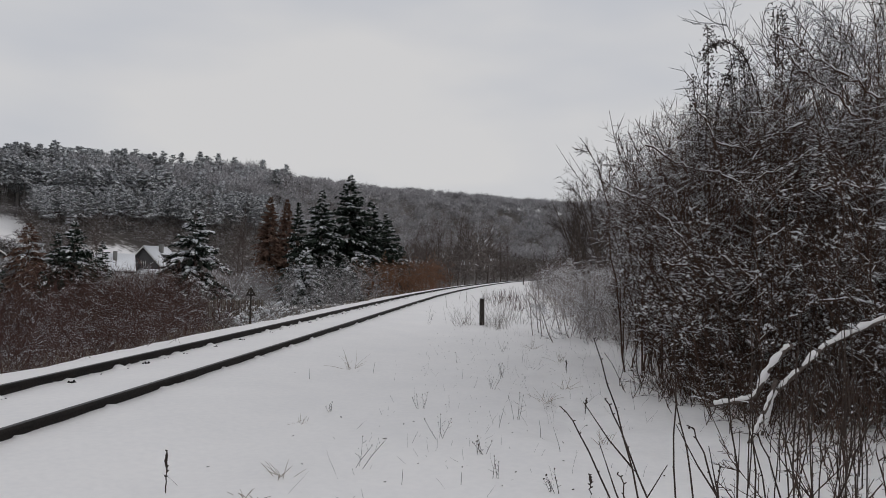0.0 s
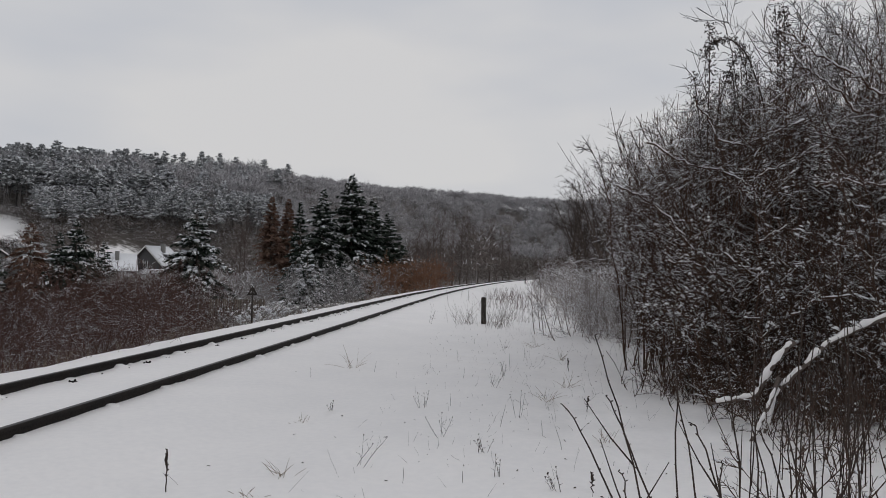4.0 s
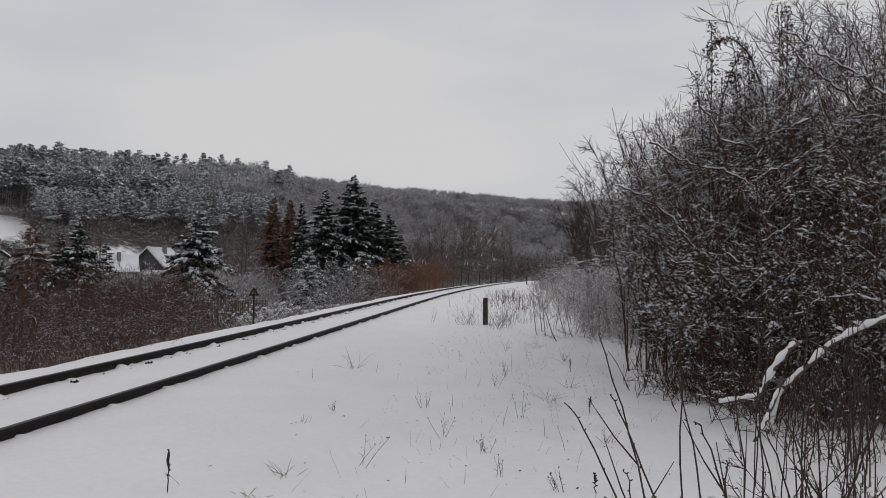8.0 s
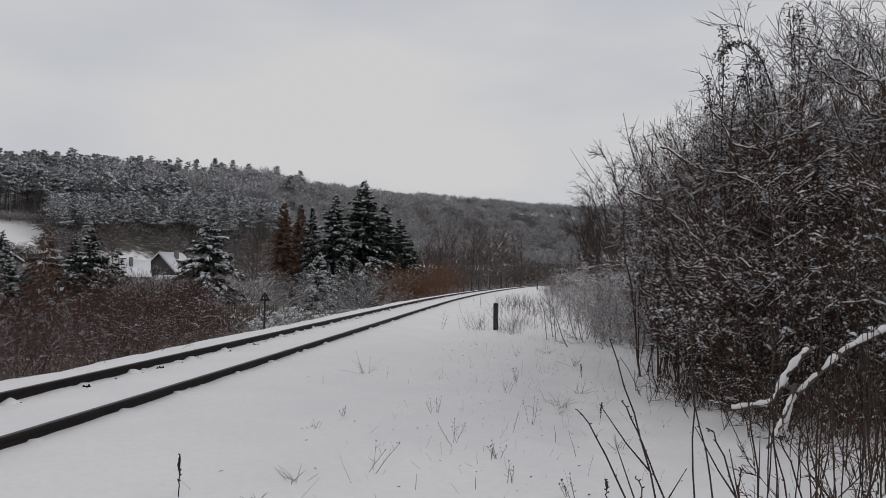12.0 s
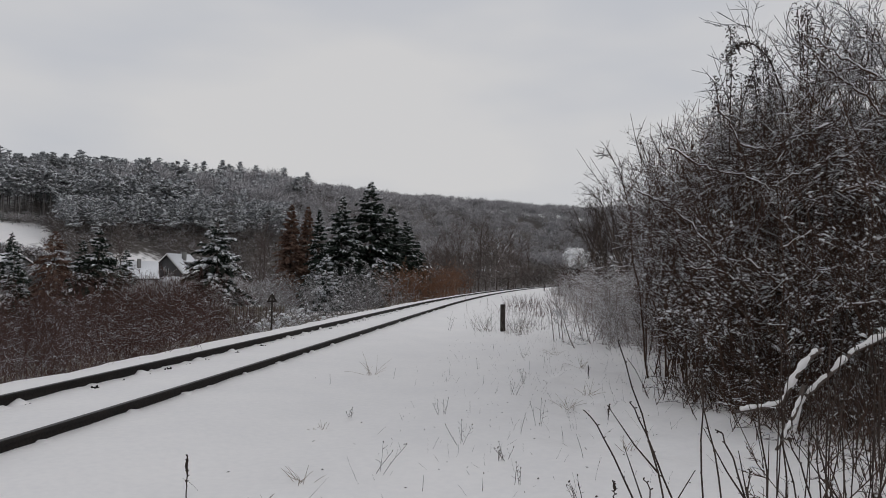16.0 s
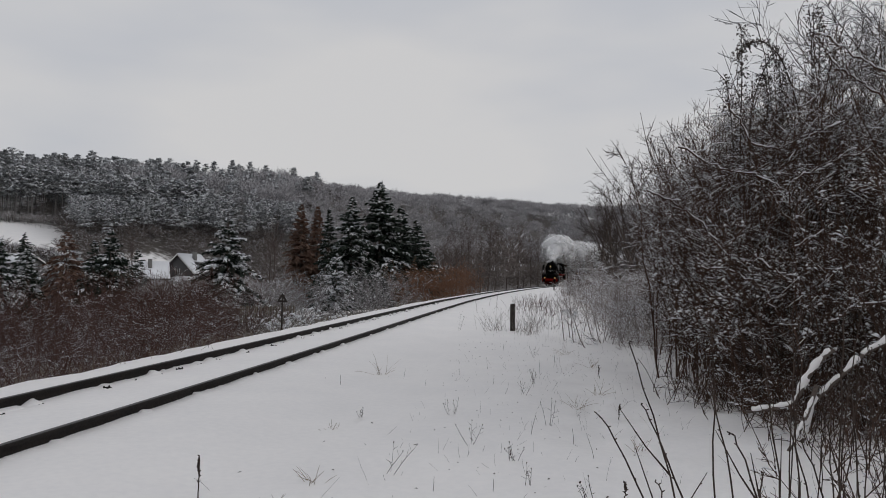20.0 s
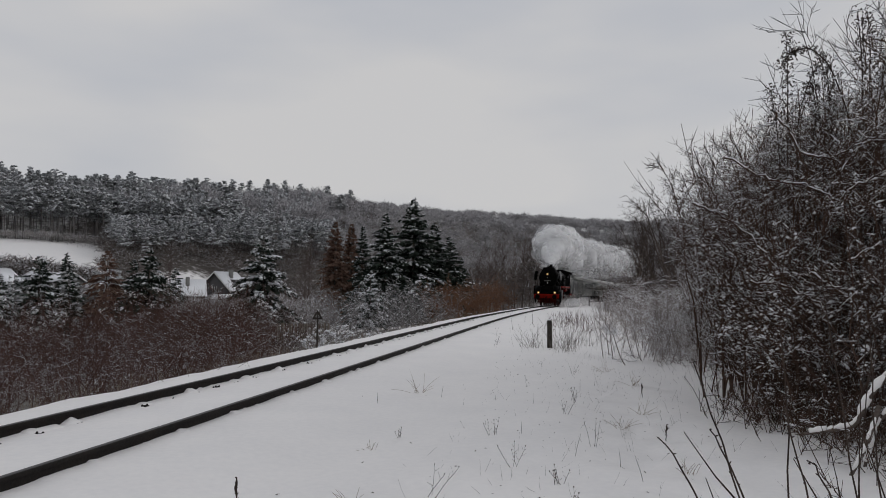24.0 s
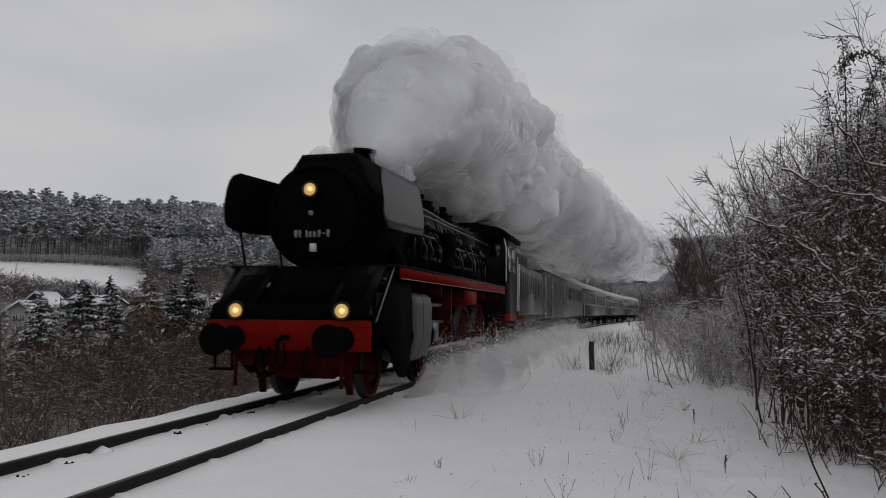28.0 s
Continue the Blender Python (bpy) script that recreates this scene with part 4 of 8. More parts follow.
def build_thicket():
    label = "dense leafless thicket of tangled reddish-grey twigs lined with snow"
    group = "thicket below the embankment"
    kinds = [build_shrub("thicket_shrub", label, 140 + k, h, 2.4, 20, 80, 360, m, 0.0, 0.004, lean=0.42, stem_r=0.008, group=group, dabs=150, dab_size=0.45, parts=(5, 5, 1), spin=3, twig_r=1.25, bend=0.42, reach=0.40, tip=0.09, droop=0.02, angle=(35, 90), lift=-0.06)
             for k, (h, m) in enumerate(((2.9, TWIG_THICKET), (2.6, TWIG_THICKET), (2.3, TWIG_THICKET)))]
    r = rng_of(9)
    first = [True] * 3
    for row, (u, step, end) in enumerate(((-4.5, 1.5, 10), (-6.8, 1.7, 17), (-9.2, 1.9, 24), (-11.8, 2.2, 30), (-15.0, 2.6, 34), (-19, 3.0, 36), (-24, 3.6, 38), (-29, 4.0, 40))):
        s = -6.0 + row * 0.7
        while s < end:
            k = int(r.integers(3))
            x, y = along(s + r.uniform(-0.5, 0.5), u + r.uniform(-0.6, 0.6))
            if first[k]:
                first[k] = False
                stand(kinds[k], x, y, r.uniform(0, 360))
            else:
                stand_copy(kinds[k], x, y, r.uniform(0, 360))
            s += step
    red = build_shrub("thicket_shrub", "rust-red upright thicket in front of the gardens", 147, 3.9, 3.0, 60, 160, 620, TWIG_RED, 0.04, 0.006, lean=0.28, stem_r=0.009, group=group, dabs=10, parts=(5, 3, 1), spin=3, twig_r=2.0, bend=0.28, reach=0.3, tip=0.10)
    for n, (az, d) in enumerate(((-25.2, 38), (-23.6, 39), (-22.0, 38), (-20.6, 37), (-24.4, 42), (-22.8, 43), (-21.3, 42), (-26.2, 43), (-19.6, 40), (-25.4, 46), (-23.5, 47), (-21.8, 47), (-28.0, 45), (-30, 42), (-27.5, 40), (-32, 44), (-34, 42), (-36, 40), (-38, 42), (-33, 38), (-36.5, 36))):
        (stand if n == 0 else stand_copy)(red, *polar(az, d), r.uniform(0, 360))
    frosted = [build_shrub("frosted_bush", "grey frosted bush without leaves", 150 + k, 4.4, 3.4, 22, 130, 520, TWIG_GREY, 0.10, 0.012, lean=0.42, group="frosted bushes", stem_r=0.018, twig_r=2.4, parts=(4, 3, 1), spin=3, reach=0.34) for k in range(2)]
    first = [True, True]
    spots = [(-15.5, 62), (-13.5, 66), (-16.8, 68), (-12.8, 58), (-18.5, 72), (-21, 78), (-14.5, 75), (-10, 66), (-8.5, 62), (-8.0, 70), (-22.5, 62), (-25, 68), (-38, 66), (-42, 72), (-47, 64), (-30, 72), (-36, 84), (-6, 74), (-17, 84),
             (-15.8, 50), (-13.2, 48), (-10.8, 52), (-9.0, 56), (-16.5, 57), (-7.2, 58), (-19, 50), (-22, 54), (-24.5, 49), (-17.5, 45), (-27, 62), (-30, 46), (-26, 42), (-21, 44)]
    for n, (x, y) in enumerate(spots):
        k = n % 2
        if first[k]:
            first[k] = False
            stand(frosted[k], x, y, r.uniform(0, 360))
        else:
            stand_copy(frosted[k], x, y, r.uniform(0, 360), 0.8 if y < 58 else 0.05)
    rust = build_shrub("rust_bush", "rust-brown bush that kept its dead leaves", 156, 4.8, 2.6, 22, 120, 420, RUST_LEAF, 0.0, 0.01, group="rust-brown bushes", stem_r=0.02, buds=700, twig_r=3.0, parts=(4, 3, 1), spin=3)
    for n, (x, y) in enumerate([(-7.2, 78), (-5.2, 80), (-3.4, 82), (-1.8, 86), (-6.0, 84), (-0.4, 92), (-4.6, 75), (-2.4, 79)]):
        (stand if n == 0 else stand_copy)(rust, x, y, r.uniform(0, 360))


def build_bare_trees():
    kinds = [build_tree("bare_tree", "tall slender leafless tree in the valley", 170 + k, 11.5, TWIG_BROWN, limbs=30, side=120, twigs=330, trunk_r=0.11, group="bare trees", twig_r=2.2) for k in range(2)]
    r = rng_of(13)
    for n, (x, y) in enumerate([(-2.6, 110), (-0.5, 112), (1.0, 116), (3.8, 125), (5.5, 122), (7.9, 130), (-4.5, 106), (2.2, 108), (9.5, 140), (6.2, 138), (12, 150), (-1.5, 120), (-3.4, 128), (4.5, 145), (8.8, 150), (14.5, 165), (11.2, 160), (-26, 95), (-29, 104), (-55, 118), (-62, 120), (-90, 118), (-93, 124)]):
        k = n % 2
        if n < 2:
            stand(kinds[k], x, y, r.uniform(0, 360))
        else:
            stand_copy(kinds[k], x, y, r.uniform(0, 360))
    big = build_tree("bare_tree", "spreading bare tree rising from the bank", 177, 8.2, TWIG, limbs=30, side=240, twigs=900, trunk_r=0.10, trunks=4, lean=0.34, tmin=0.12, group="bare trees on the bank", twig_r=1.8)
    for n, (x, y) in enumerate([(8.9, 51.3), (11.4, 56), (10.9, 48), (13.5, 64)]):
        (stand if n == 0 else stand_copy)(big, x, y, 70 * n)


build_hedge()
build_leafy_shoots()
build_thicket()
build_bare_trees()


# ---- woods on the hills ----


def pine_form(seed, low):
    """One pine or spruce of height one, as slim triangles: tiers of drooping boughs with sprays of needles, snow lying on most."""
    r = rng_of(seed)
    tris, slots = [], []
    tiers = int(r.integers(9, 13))
    pointed = r.uniform(0.6, 1.5)
    for t in range(tiers):
        up = max(0.0, (t + r.uniform(-0.25, 0.25)) / tiers)
        z = low + (0.96 - low) * up
        for b in range(int(r.integers(4, 7))):
            turn = r.uniform(0, 6.283)
            reach = 0.165 * (1.05 - 0.90 * up ** pointed) * r.uniform(0.45, 1.25) * (0.75 if t == 0 else 1.0)
            out = np.array([math.cos(turn), math.sin(turn), 0.0])
            cross = np.array([-out[1], out[0], 0.0])
            sag, snowy = r.uniform(0.0, 0.55), r.uniform() < 0.85
            for q in range(8):
                f = 0.12 + 0.85 * q / 7
                c = out * reach * f + np.array([0, 0, z + reach * (0.2 + 0.6 * up) * f - reach * sag * f * f + r.normal(0, 0.006)])
                d = unit(out * r.uniform(0.4, 1.0) + cross * (-1) ** q * r.uniform(0.1, 0.9) + np.array([0, 0, r.uniform(-0.55, 0.25)])) * r.uniform(0.035, 0.060) * (1.1 - 0.5 * up)
                w = unit(np.cross(d, r.normal(0, 1, 3) + np.array([0, 0, 1.2]))) * r.uniform(0.010, 0.017)
                tri = np.array([c - w, c + w, c + d])
                tris.append(tri)
                slots.append(0)
                if snowy and r.uniform() < 0.85:
                    flat = np.cross(d, np.array([0, 0, 1.0]))
                    flat = flat / (np.linalg.norm(flat) + 1e-9) * r.uniform(0.013, 0.022)
                    tris.append(np.array([c - flat + np.array([0, 0, 0.013]), c + flat + np.array([0, 0, 0.010]), c + d * 0.9 - np.array([0, 0, 0.012])]))
                    slots.append(1)
    return np.array(tris), np.array(slots)


def crown_form(seed, twigs):
    """One leafless crown of height one, as slim triangles: fine twigs spreading from several heads, frost on the outer ones."""
    r = rng_of(seed)
    heads = np.concatenate([[[0, 0, 0.62]], np.stack([r.normal(0, 0.10, 6), r.normal(0, 0.10, 6), r.uniform(0.30, 0.80, 6)], 1)])
    size = np.concatenate([[0.20], r.uniform(0.10, 0.16, 6)])
    k = r.integers(7, size=twigs)
    sph = unit(r.normal(0, 1, (twigs, 3)) + np.array([0, 0, 0.25]))
    deep = r.uniform(0.25, 0.95, twigs)
    p = heads[k] + sph * (size[k] * deep)[:, None] * np.array([1, 1, 1.15])
    d = unit(sph * 0.8 + np.array([0, 0, 0.45]) + r.normal(0, 0.3, (twigs, 3))) * r.uniform(0.07, 0.14, (twigs, 1))
    w = unit(np.cross(d, r.normal(0, 1, (twigs, 3)))) * r.uniform(0.007, 0.013, (twigs, 1))
    v = np.stack([p - w, p + w, p + d], 1)
    return v, (sph[:, 2] * 0.5 + deep + r.normal(0, 0.3, twigs) > 0.9).astype(int)


def wood(name, label, seed, conifers, spots, mats, h0, h1, n, low=0.45, frost=0.75, broad=1.0):
    """Many far trees in one object: trunks and sprays of twigs or needles. spots: x and y of each tree."""
    r = rng_of(seed)
    x, y = spots
    count = len(x)
    z = terrain(x, y)
    h = r.uniform(h0, h1, count) * r.choice([1.0, 0.85], count, p=[0.75, 0.25])
    foot = np.stack([x, y, z], 1)
    forms = [pine_form(seed * 10 + k, low + 0.06 * (k % 3 - 1)) for k in range(7)] if conifers else [crown_form(seed * 10 + k, n) for k in range(5)]
    pick = r.integers(len(forms), size=count)
    vs, white = [], []
    for k, (fv, fs) in enumerate(forms):
        sel = np.nonzero(pick == k)[0]
        a = r.uniform(0, 6.283, len(sel))
        c, s = np.cos(a)[:, None, None], np.sin(a)[:, None, None]
        wide = (broad * h[sel] * r.uniform(0.85, 1.25, len(sel)))[:, None, None]
        q = np.stack([(fv[None, :, :, 0] * c - fv[None, :, :, 1] * s) * wide, (fv[None, :, :, 0] * s + fv[None, :, :, 1] * c) * wide, fv[None, :, :, 2] * h[sel][:, None, None]], -1)
        vs.append((q + foot[sel][:, None, None, :]).reshape(-1, 3))
        bare = r.uniform(0, 1, (len(sel), len(fs))) < np.clip(frost + r.normal(0, 0.2, len(sel)), 0.05, 1.0)[:, None]
        white.append((np.tile(fs, (len(sel), 1)) * bare).ravel())
    v, white = np.concatenate(vs), np.concatenate(white)
    f = np.arange(len(v)).reshape(-1, 3)
    tr = (h * (0.010 if conifers else 0.008))[:, None, None]
    side = np.array([[1.0, 0, 0], [-0.5, 0.87, 0], [-0.5, -0.87, 0]])
    rise = np.stack([r.normal(0, 0.2, count), r.normal(0, 0.2, count), h * (0.95 if conifers else 0.6)], 1)
    tv = np.concatenate([foot[:, None, :] + side[None] * tr - np.array([0, 0, 0.8]), (foot + rise)[:, None, :] + side[None] * tr * 0.4], 1)
    tb = (np.arange(count) * 6)[:, None]
    tf = np.concatenate([tb + np.array([[q, (q + 1) % 3, 3 + (q + 1) % 3, 3 + q]]) for q in range(3)])
    me = mesh_np(name, np.concatenate([v, tv.reshape(-1, 3)]), [f, tf + len(v)], mats, np.concatenate([white, np.full(len(tf), 2)]))
    return tagged(new(name, me), label, "wood", kind="stuff")


def slope_spots(seed, count, az0, az1, a, b):
    """Random places between the wood's edge (0) and the ridge (1)."""
    r = rng_of(seed)
    az = r.uniform(az0, az1, count)
    wa, ra = np.interp(az, BEARING, WOOD_AT), np.interp(az, BEARING, RIDGE_AT)
    d = wa + (ra - wa) * (a + (b - a) * r.uniform(0, 1, count))
    return d * np.sin(np.radians(az)), d * np.cos(np.radians(az))


def band_spots(seed, count, az0, az1, d0, d1):
    r = rng_of(seed)
    az, d = np.radians(r.uniform(az0, az1, count)), np.sqrt(r.uniform(d0 * d0, d1 * d1, count))
    return d * np.sin(az), d * np.cos(az)


def pine_spots(seed, count):
    """Dense on the near hillside, thinning out towards the far slope."""
    r = rng_of(seed + 500)
    x, y = slope_spots(seed, count * 2, -47, -12, 0.0, 1.05)
    az = np.degrees(np.arctan2(x, y))
    keep = r.uniform(0, 1, len(x)) < np.interp(az, (-47, -30, -24, -18, -12), (0.66, 0.60, 0.50, 0.22, 0.10))
    return x[keep], y[keep]


# Pine needles greyed and paled in the base colour for distance haze.
HILL_HAZE_PINE = material("pine_needles", (0.20, 0.207, 0.206), 0.9, gloss=0.1, spread=(0.34, 0.348, 0.348), scale=0.12, fine=1.0, snow=0.18, snow_scale=0.30)
# Far crowns, bare and frosted: base colours raised to carry aerial haze besides frost.
HILL_HAZE_TWIG = material("far_bare_crowns", (0.31, 0.298, 0.305), 0.95, gloss=0.1, spread=(0.40, 0.386, 0.394), scale=0.10, fine=0.9)
HILL_HAZE_FROST = material("far_frosted_crowns", (0.60, 0.595, 0.61), 0.95, gloss=0.1, spread=(0.44, 0.434, 0.446), scale=0.10, fine=1.2)
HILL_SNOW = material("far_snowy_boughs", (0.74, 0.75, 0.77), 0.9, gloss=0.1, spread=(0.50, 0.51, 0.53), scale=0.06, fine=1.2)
# Trunk colour likewise lifted for haze between them and the camera.
HILL_HAZE_BARK = material("far_trunks", (0.13, 0.118, 0.112), 0.95, gloss=0.1, spread=(0.24, 0.225, 0.22), scale=0.35, fine=1.0)
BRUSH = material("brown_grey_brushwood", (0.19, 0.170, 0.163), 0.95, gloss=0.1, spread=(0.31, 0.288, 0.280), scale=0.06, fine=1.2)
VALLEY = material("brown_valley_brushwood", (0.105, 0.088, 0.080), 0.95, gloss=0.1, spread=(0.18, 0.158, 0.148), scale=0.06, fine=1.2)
VAL = [VALLEY, HILL_HAZE_FROST, HILL_HAZE_BARK]
CON, DEC, BRU = [HILL_HAZE_PINE, HILL_SNOW, HILL_HAZE_BARK], [HILL_HAZE_TWIG, HILL_HAZE_FROST, HILL_HAZE_BARK], [BRUSH, HILL_HAZE_FROST, HILL_HAZE_BARK]
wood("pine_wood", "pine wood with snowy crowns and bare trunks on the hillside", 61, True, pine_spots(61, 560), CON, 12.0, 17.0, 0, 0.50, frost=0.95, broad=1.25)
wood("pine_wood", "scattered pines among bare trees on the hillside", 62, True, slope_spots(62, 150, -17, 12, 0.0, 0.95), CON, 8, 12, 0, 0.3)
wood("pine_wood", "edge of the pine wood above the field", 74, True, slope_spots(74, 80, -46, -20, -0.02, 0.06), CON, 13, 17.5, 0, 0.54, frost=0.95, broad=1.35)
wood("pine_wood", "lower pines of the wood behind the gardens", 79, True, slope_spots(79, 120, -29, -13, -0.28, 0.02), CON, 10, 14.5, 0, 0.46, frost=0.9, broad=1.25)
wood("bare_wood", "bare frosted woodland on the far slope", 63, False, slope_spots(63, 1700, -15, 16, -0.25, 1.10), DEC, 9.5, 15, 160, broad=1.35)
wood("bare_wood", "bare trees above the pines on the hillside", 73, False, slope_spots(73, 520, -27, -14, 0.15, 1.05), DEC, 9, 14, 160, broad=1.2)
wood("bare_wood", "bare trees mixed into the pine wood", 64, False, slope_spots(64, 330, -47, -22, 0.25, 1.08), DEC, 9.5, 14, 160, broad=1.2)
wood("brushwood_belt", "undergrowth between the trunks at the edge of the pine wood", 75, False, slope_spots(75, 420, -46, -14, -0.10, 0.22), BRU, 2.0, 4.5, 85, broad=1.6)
vx, vy = band_spots(65, 900, -13, 11, 105, 380)
off_line = (np.degrees(np.arctan2(vx, vy)) < 4.0) | (np.hypot(vx, vy) > 215)
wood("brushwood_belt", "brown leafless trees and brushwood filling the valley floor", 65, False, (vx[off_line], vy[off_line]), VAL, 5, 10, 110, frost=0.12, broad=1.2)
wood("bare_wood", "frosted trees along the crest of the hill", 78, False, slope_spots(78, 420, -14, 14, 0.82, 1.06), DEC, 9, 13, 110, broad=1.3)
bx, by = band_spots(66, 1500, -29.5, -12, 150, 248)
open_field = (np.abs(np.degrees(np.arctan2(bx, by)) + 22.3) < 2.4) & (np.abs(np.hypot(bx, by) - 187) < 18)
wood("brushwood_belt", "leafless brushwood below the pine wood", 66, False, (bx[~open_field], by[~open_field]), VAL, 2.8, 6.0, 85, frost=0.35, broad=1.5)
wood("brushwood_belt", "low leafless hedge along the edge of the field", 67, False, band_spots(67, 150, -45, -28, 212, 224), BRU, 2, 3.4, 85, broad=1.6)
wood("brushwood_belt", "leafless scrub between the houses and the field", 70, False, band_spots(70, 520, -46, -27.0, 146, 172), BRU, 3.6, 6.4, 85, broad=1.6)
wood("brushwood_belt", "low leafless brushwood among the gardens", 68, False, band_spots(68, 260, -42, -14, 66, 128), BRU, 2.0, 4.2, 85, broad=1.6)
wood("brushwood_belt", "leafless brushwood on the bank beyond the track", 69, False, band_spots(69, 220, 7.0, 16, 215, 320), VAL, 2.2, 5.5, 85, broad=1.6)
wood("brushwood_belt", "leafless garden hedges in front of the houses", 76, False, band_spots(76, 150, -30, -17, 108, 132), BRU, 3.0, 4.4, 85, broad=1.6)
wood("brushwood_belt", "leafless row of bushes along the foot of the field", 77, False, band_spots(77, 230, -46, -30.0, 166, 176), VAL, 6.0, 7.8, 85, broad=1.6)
wood("garden_conifers", "small dark conifers between houses below the field", 71, True, band_spots(71, 46, -46, -27.5, 112, 150), CON, 4.5, 8.2, 0, 0.12)

# ---- houses in the valley ----
ROOF_SNOW = material("snow_on_roofs", (0.80, 0.81, 0.83), 0.75, spread=(0.70, 0.71, 0.74), scale=0.4, fine=5.0, bump=0.2, bump_scale=3.0)
TILE = material("dark_roof_tiles", (0.045, 0.036, 0.033), 0.8, spread=(0.075, 0.06, 0.054), scale=0.8, fine=9.0, bump=0.3, bump_scale=8.0)
WALL_PALE = material("pale_render", (0.36, 0.345, 0.31), 0.9, spread=(0.28, 0.27, 0.245), scale=0.5, fine=10.0, bump=0.2)
WALL_DARK = material("dark_slate_cladding", (0.055, 0.053, 0.054), 0.8, spread=(0.085, 0.082, 0.083), scale=0.6, fine=10.0, bump=0.3)
WALL_GREY = material("grey_render", (0.20, 0.195, 0.185), 0.9, spread=(0.14, 0.137, 0.13), scale=0.5, fine=10.0, bump=0.2)


def build_house(label, x, y, turn, width, length, eave, ridge, wall, snow=0.16, windows=(), dormer=False, chimney=True, bare=0.0):
    """Gable end at local y = 0, facing -y; heights above the rails."""
    base = ground_z(x, y) - 0.4
    h = thing("house", label, "house", pose(x, y, base, 0, 0, turn), group="houses in the valley")
    e, r, w = eave - base, ridge - base, width / 2
    part("wall", Geo().add([(-w, 0, 0), (w, 0, 0), (w, 0, e), (0, 0, r - 0.12), (-w, 0, e), (-w, length, 0), (w, length, 0), (w, length, e), (0, length, r - 0.12), (-w, length, e)],
                           [(0, 1, 2, 3, 4), (9, 8, 7, 6, 5), (1, 6, 7, 2), (5, 0, 4, 9), (0, 5, 6, 1), (2, 7, 8, 3), (3, 8, 9, 4)]), [wall], h)
    o = 0.4
    k = (r - e) / w
    for sx in (-1, 1):
        slab = lambda up, t, i: [(sx * (w + o - i), -o + i, e - k * (o - i) + up), (0, -o + i, r + up), (0, length + o - i, r + up), (sx * (w + o - i), length + o - i, e - k * (o - i) + up),
                                 (sx * (w + o - i), -o + i, e - k * (o - i) + up + t), (0, -o + i, r + up + t), (0, length + o - i, r + up + t), (sx * (w + o - i), length + o - i, e - k * (o - i) + up + t)]
        roof = part("roof", Geo().hexa(slab(0, 0.14, 0)), [TILE], h, "dark tiled roof slope")
        if snow:
            part("roof_snow", Geo().hexa(slab(0.145, snow, 0.08 + bare)), [ROOF_SNOW], roof, "thick snow on the roof")
        part("barge_board", Geo().hexa([(sx * (w + o), -o - 0.05, e - k * o - 0.08), (0, -o - 0.05, r - 0.08), (0, -o - 0.01, r - 0.08), (sx * (w + o), -o - 0.01, e - k * o - 0.08), (sx * (w + o), -o - 0.05, e - k * o + 0.16), (0, -o - 0.05, r + 0.16), (0, -o - 0.01, r + 0.16), (sx * (w + o), -o - 0.01, e - k * o + 0.16)]), [WHITE_PAINT], roof, "pale barge board")
    if chimney:
        part("chimney", Geo().box(-0.35 + w * 0.35, 0.35 + w * 0.35, length * 0.45, length * 0.45 + 0.7, r - 1.6, r + 0.7, bevel=0.03), [WALL_GREY], h)
    for wx, wz, ww, wh in windows:
        win = part("window", Geo().box(wx - ww / 2, wx + ww / 2, -0.03, 0.0, wz, wz + wh), [DARK_GLASS], h, "small dark window")
        part("window_frame", Geo().box(wx - ww / 2 - 0.08, wx - ww / 2, -0.06, 0, wz - 0.08, wz + wh + 0.08).box(wx + ww / 2, wx + ww / 2 + 0.08, -0.06, 0, wz - 0.08, wz + wh + 0.08).box(wx - 0.03, wx + 0.03, -0.06, -0.031, wz, wz + wh), [WHITE_PAINT], win)
        part("window_sill", Geo().box(wx - ww / 2 - 0.12, wx + ww / 2 + 0.12, -0.16, 0, wz - 0.14, wz - 0.08), [WALL_GREY], win)
    if dormer:
        d0, dz = length * 0.38, e + (r - e) * 0.32
        xx = w - (dz - e) / k
        part("dormer", Geo().hexa([(xx - 1.6, d0, dz), (xx + 0.05, d0, dz), (xx + 0.05, d0 + 2.6, dz), (xx - 1.6, d0 + 2.6, dz), (xx - 1.6, d0, dz + 1.25), (xx + 0.05, d0, dz + 1.0), (xx + 0.05, d0 + 2.6, dz + 1.0), (xx - 1.6, d0 + 2.6, dz + 1.25)]), [WALL_DARK], h)
        part("dormer_snow", Geo().hexa([(xx - 1.7, d0 - 0.15, dz + 1.26), (xx + 0.25, d0 - 0.15, dz + 0.97), (xx + 0.25, d0 + 2.75, dz + 0.97), (xx - 1.7, d0 + 2.75, dz + 1.26), (xx - 1.7, d0 - 0.15, dz + 1.45), (xx + 0.25, d0 - 0.15, dz + 1.16), (xx + 0.25, d0 + 2.75, dz + 1.16), (xx - 1.7, d0 + 2.75, dz + 1.45)]), [ROOF_SNOW], h)
    return h


build_house("dark slate-clad house with a snowy gable roof", -57.7, 143.4, -10, 7.0, 8.0, 0.7, 4.2, WALL_DARK, dormer=True, windows=((0.0, 4.6, 0.7, 0.8),))
build_house("low house with a broad snow-covered roof", -64.2, 137.4, -62, 5.4, 6.4, -0.3, 2.5, WALL_GREY, dormer=False)
build_house("small shed with a flat snowy roof", -52.4, 139.0, 70, 3.0, 5.0, -1.0, -0.3, WALL_GREY, chimney=False)
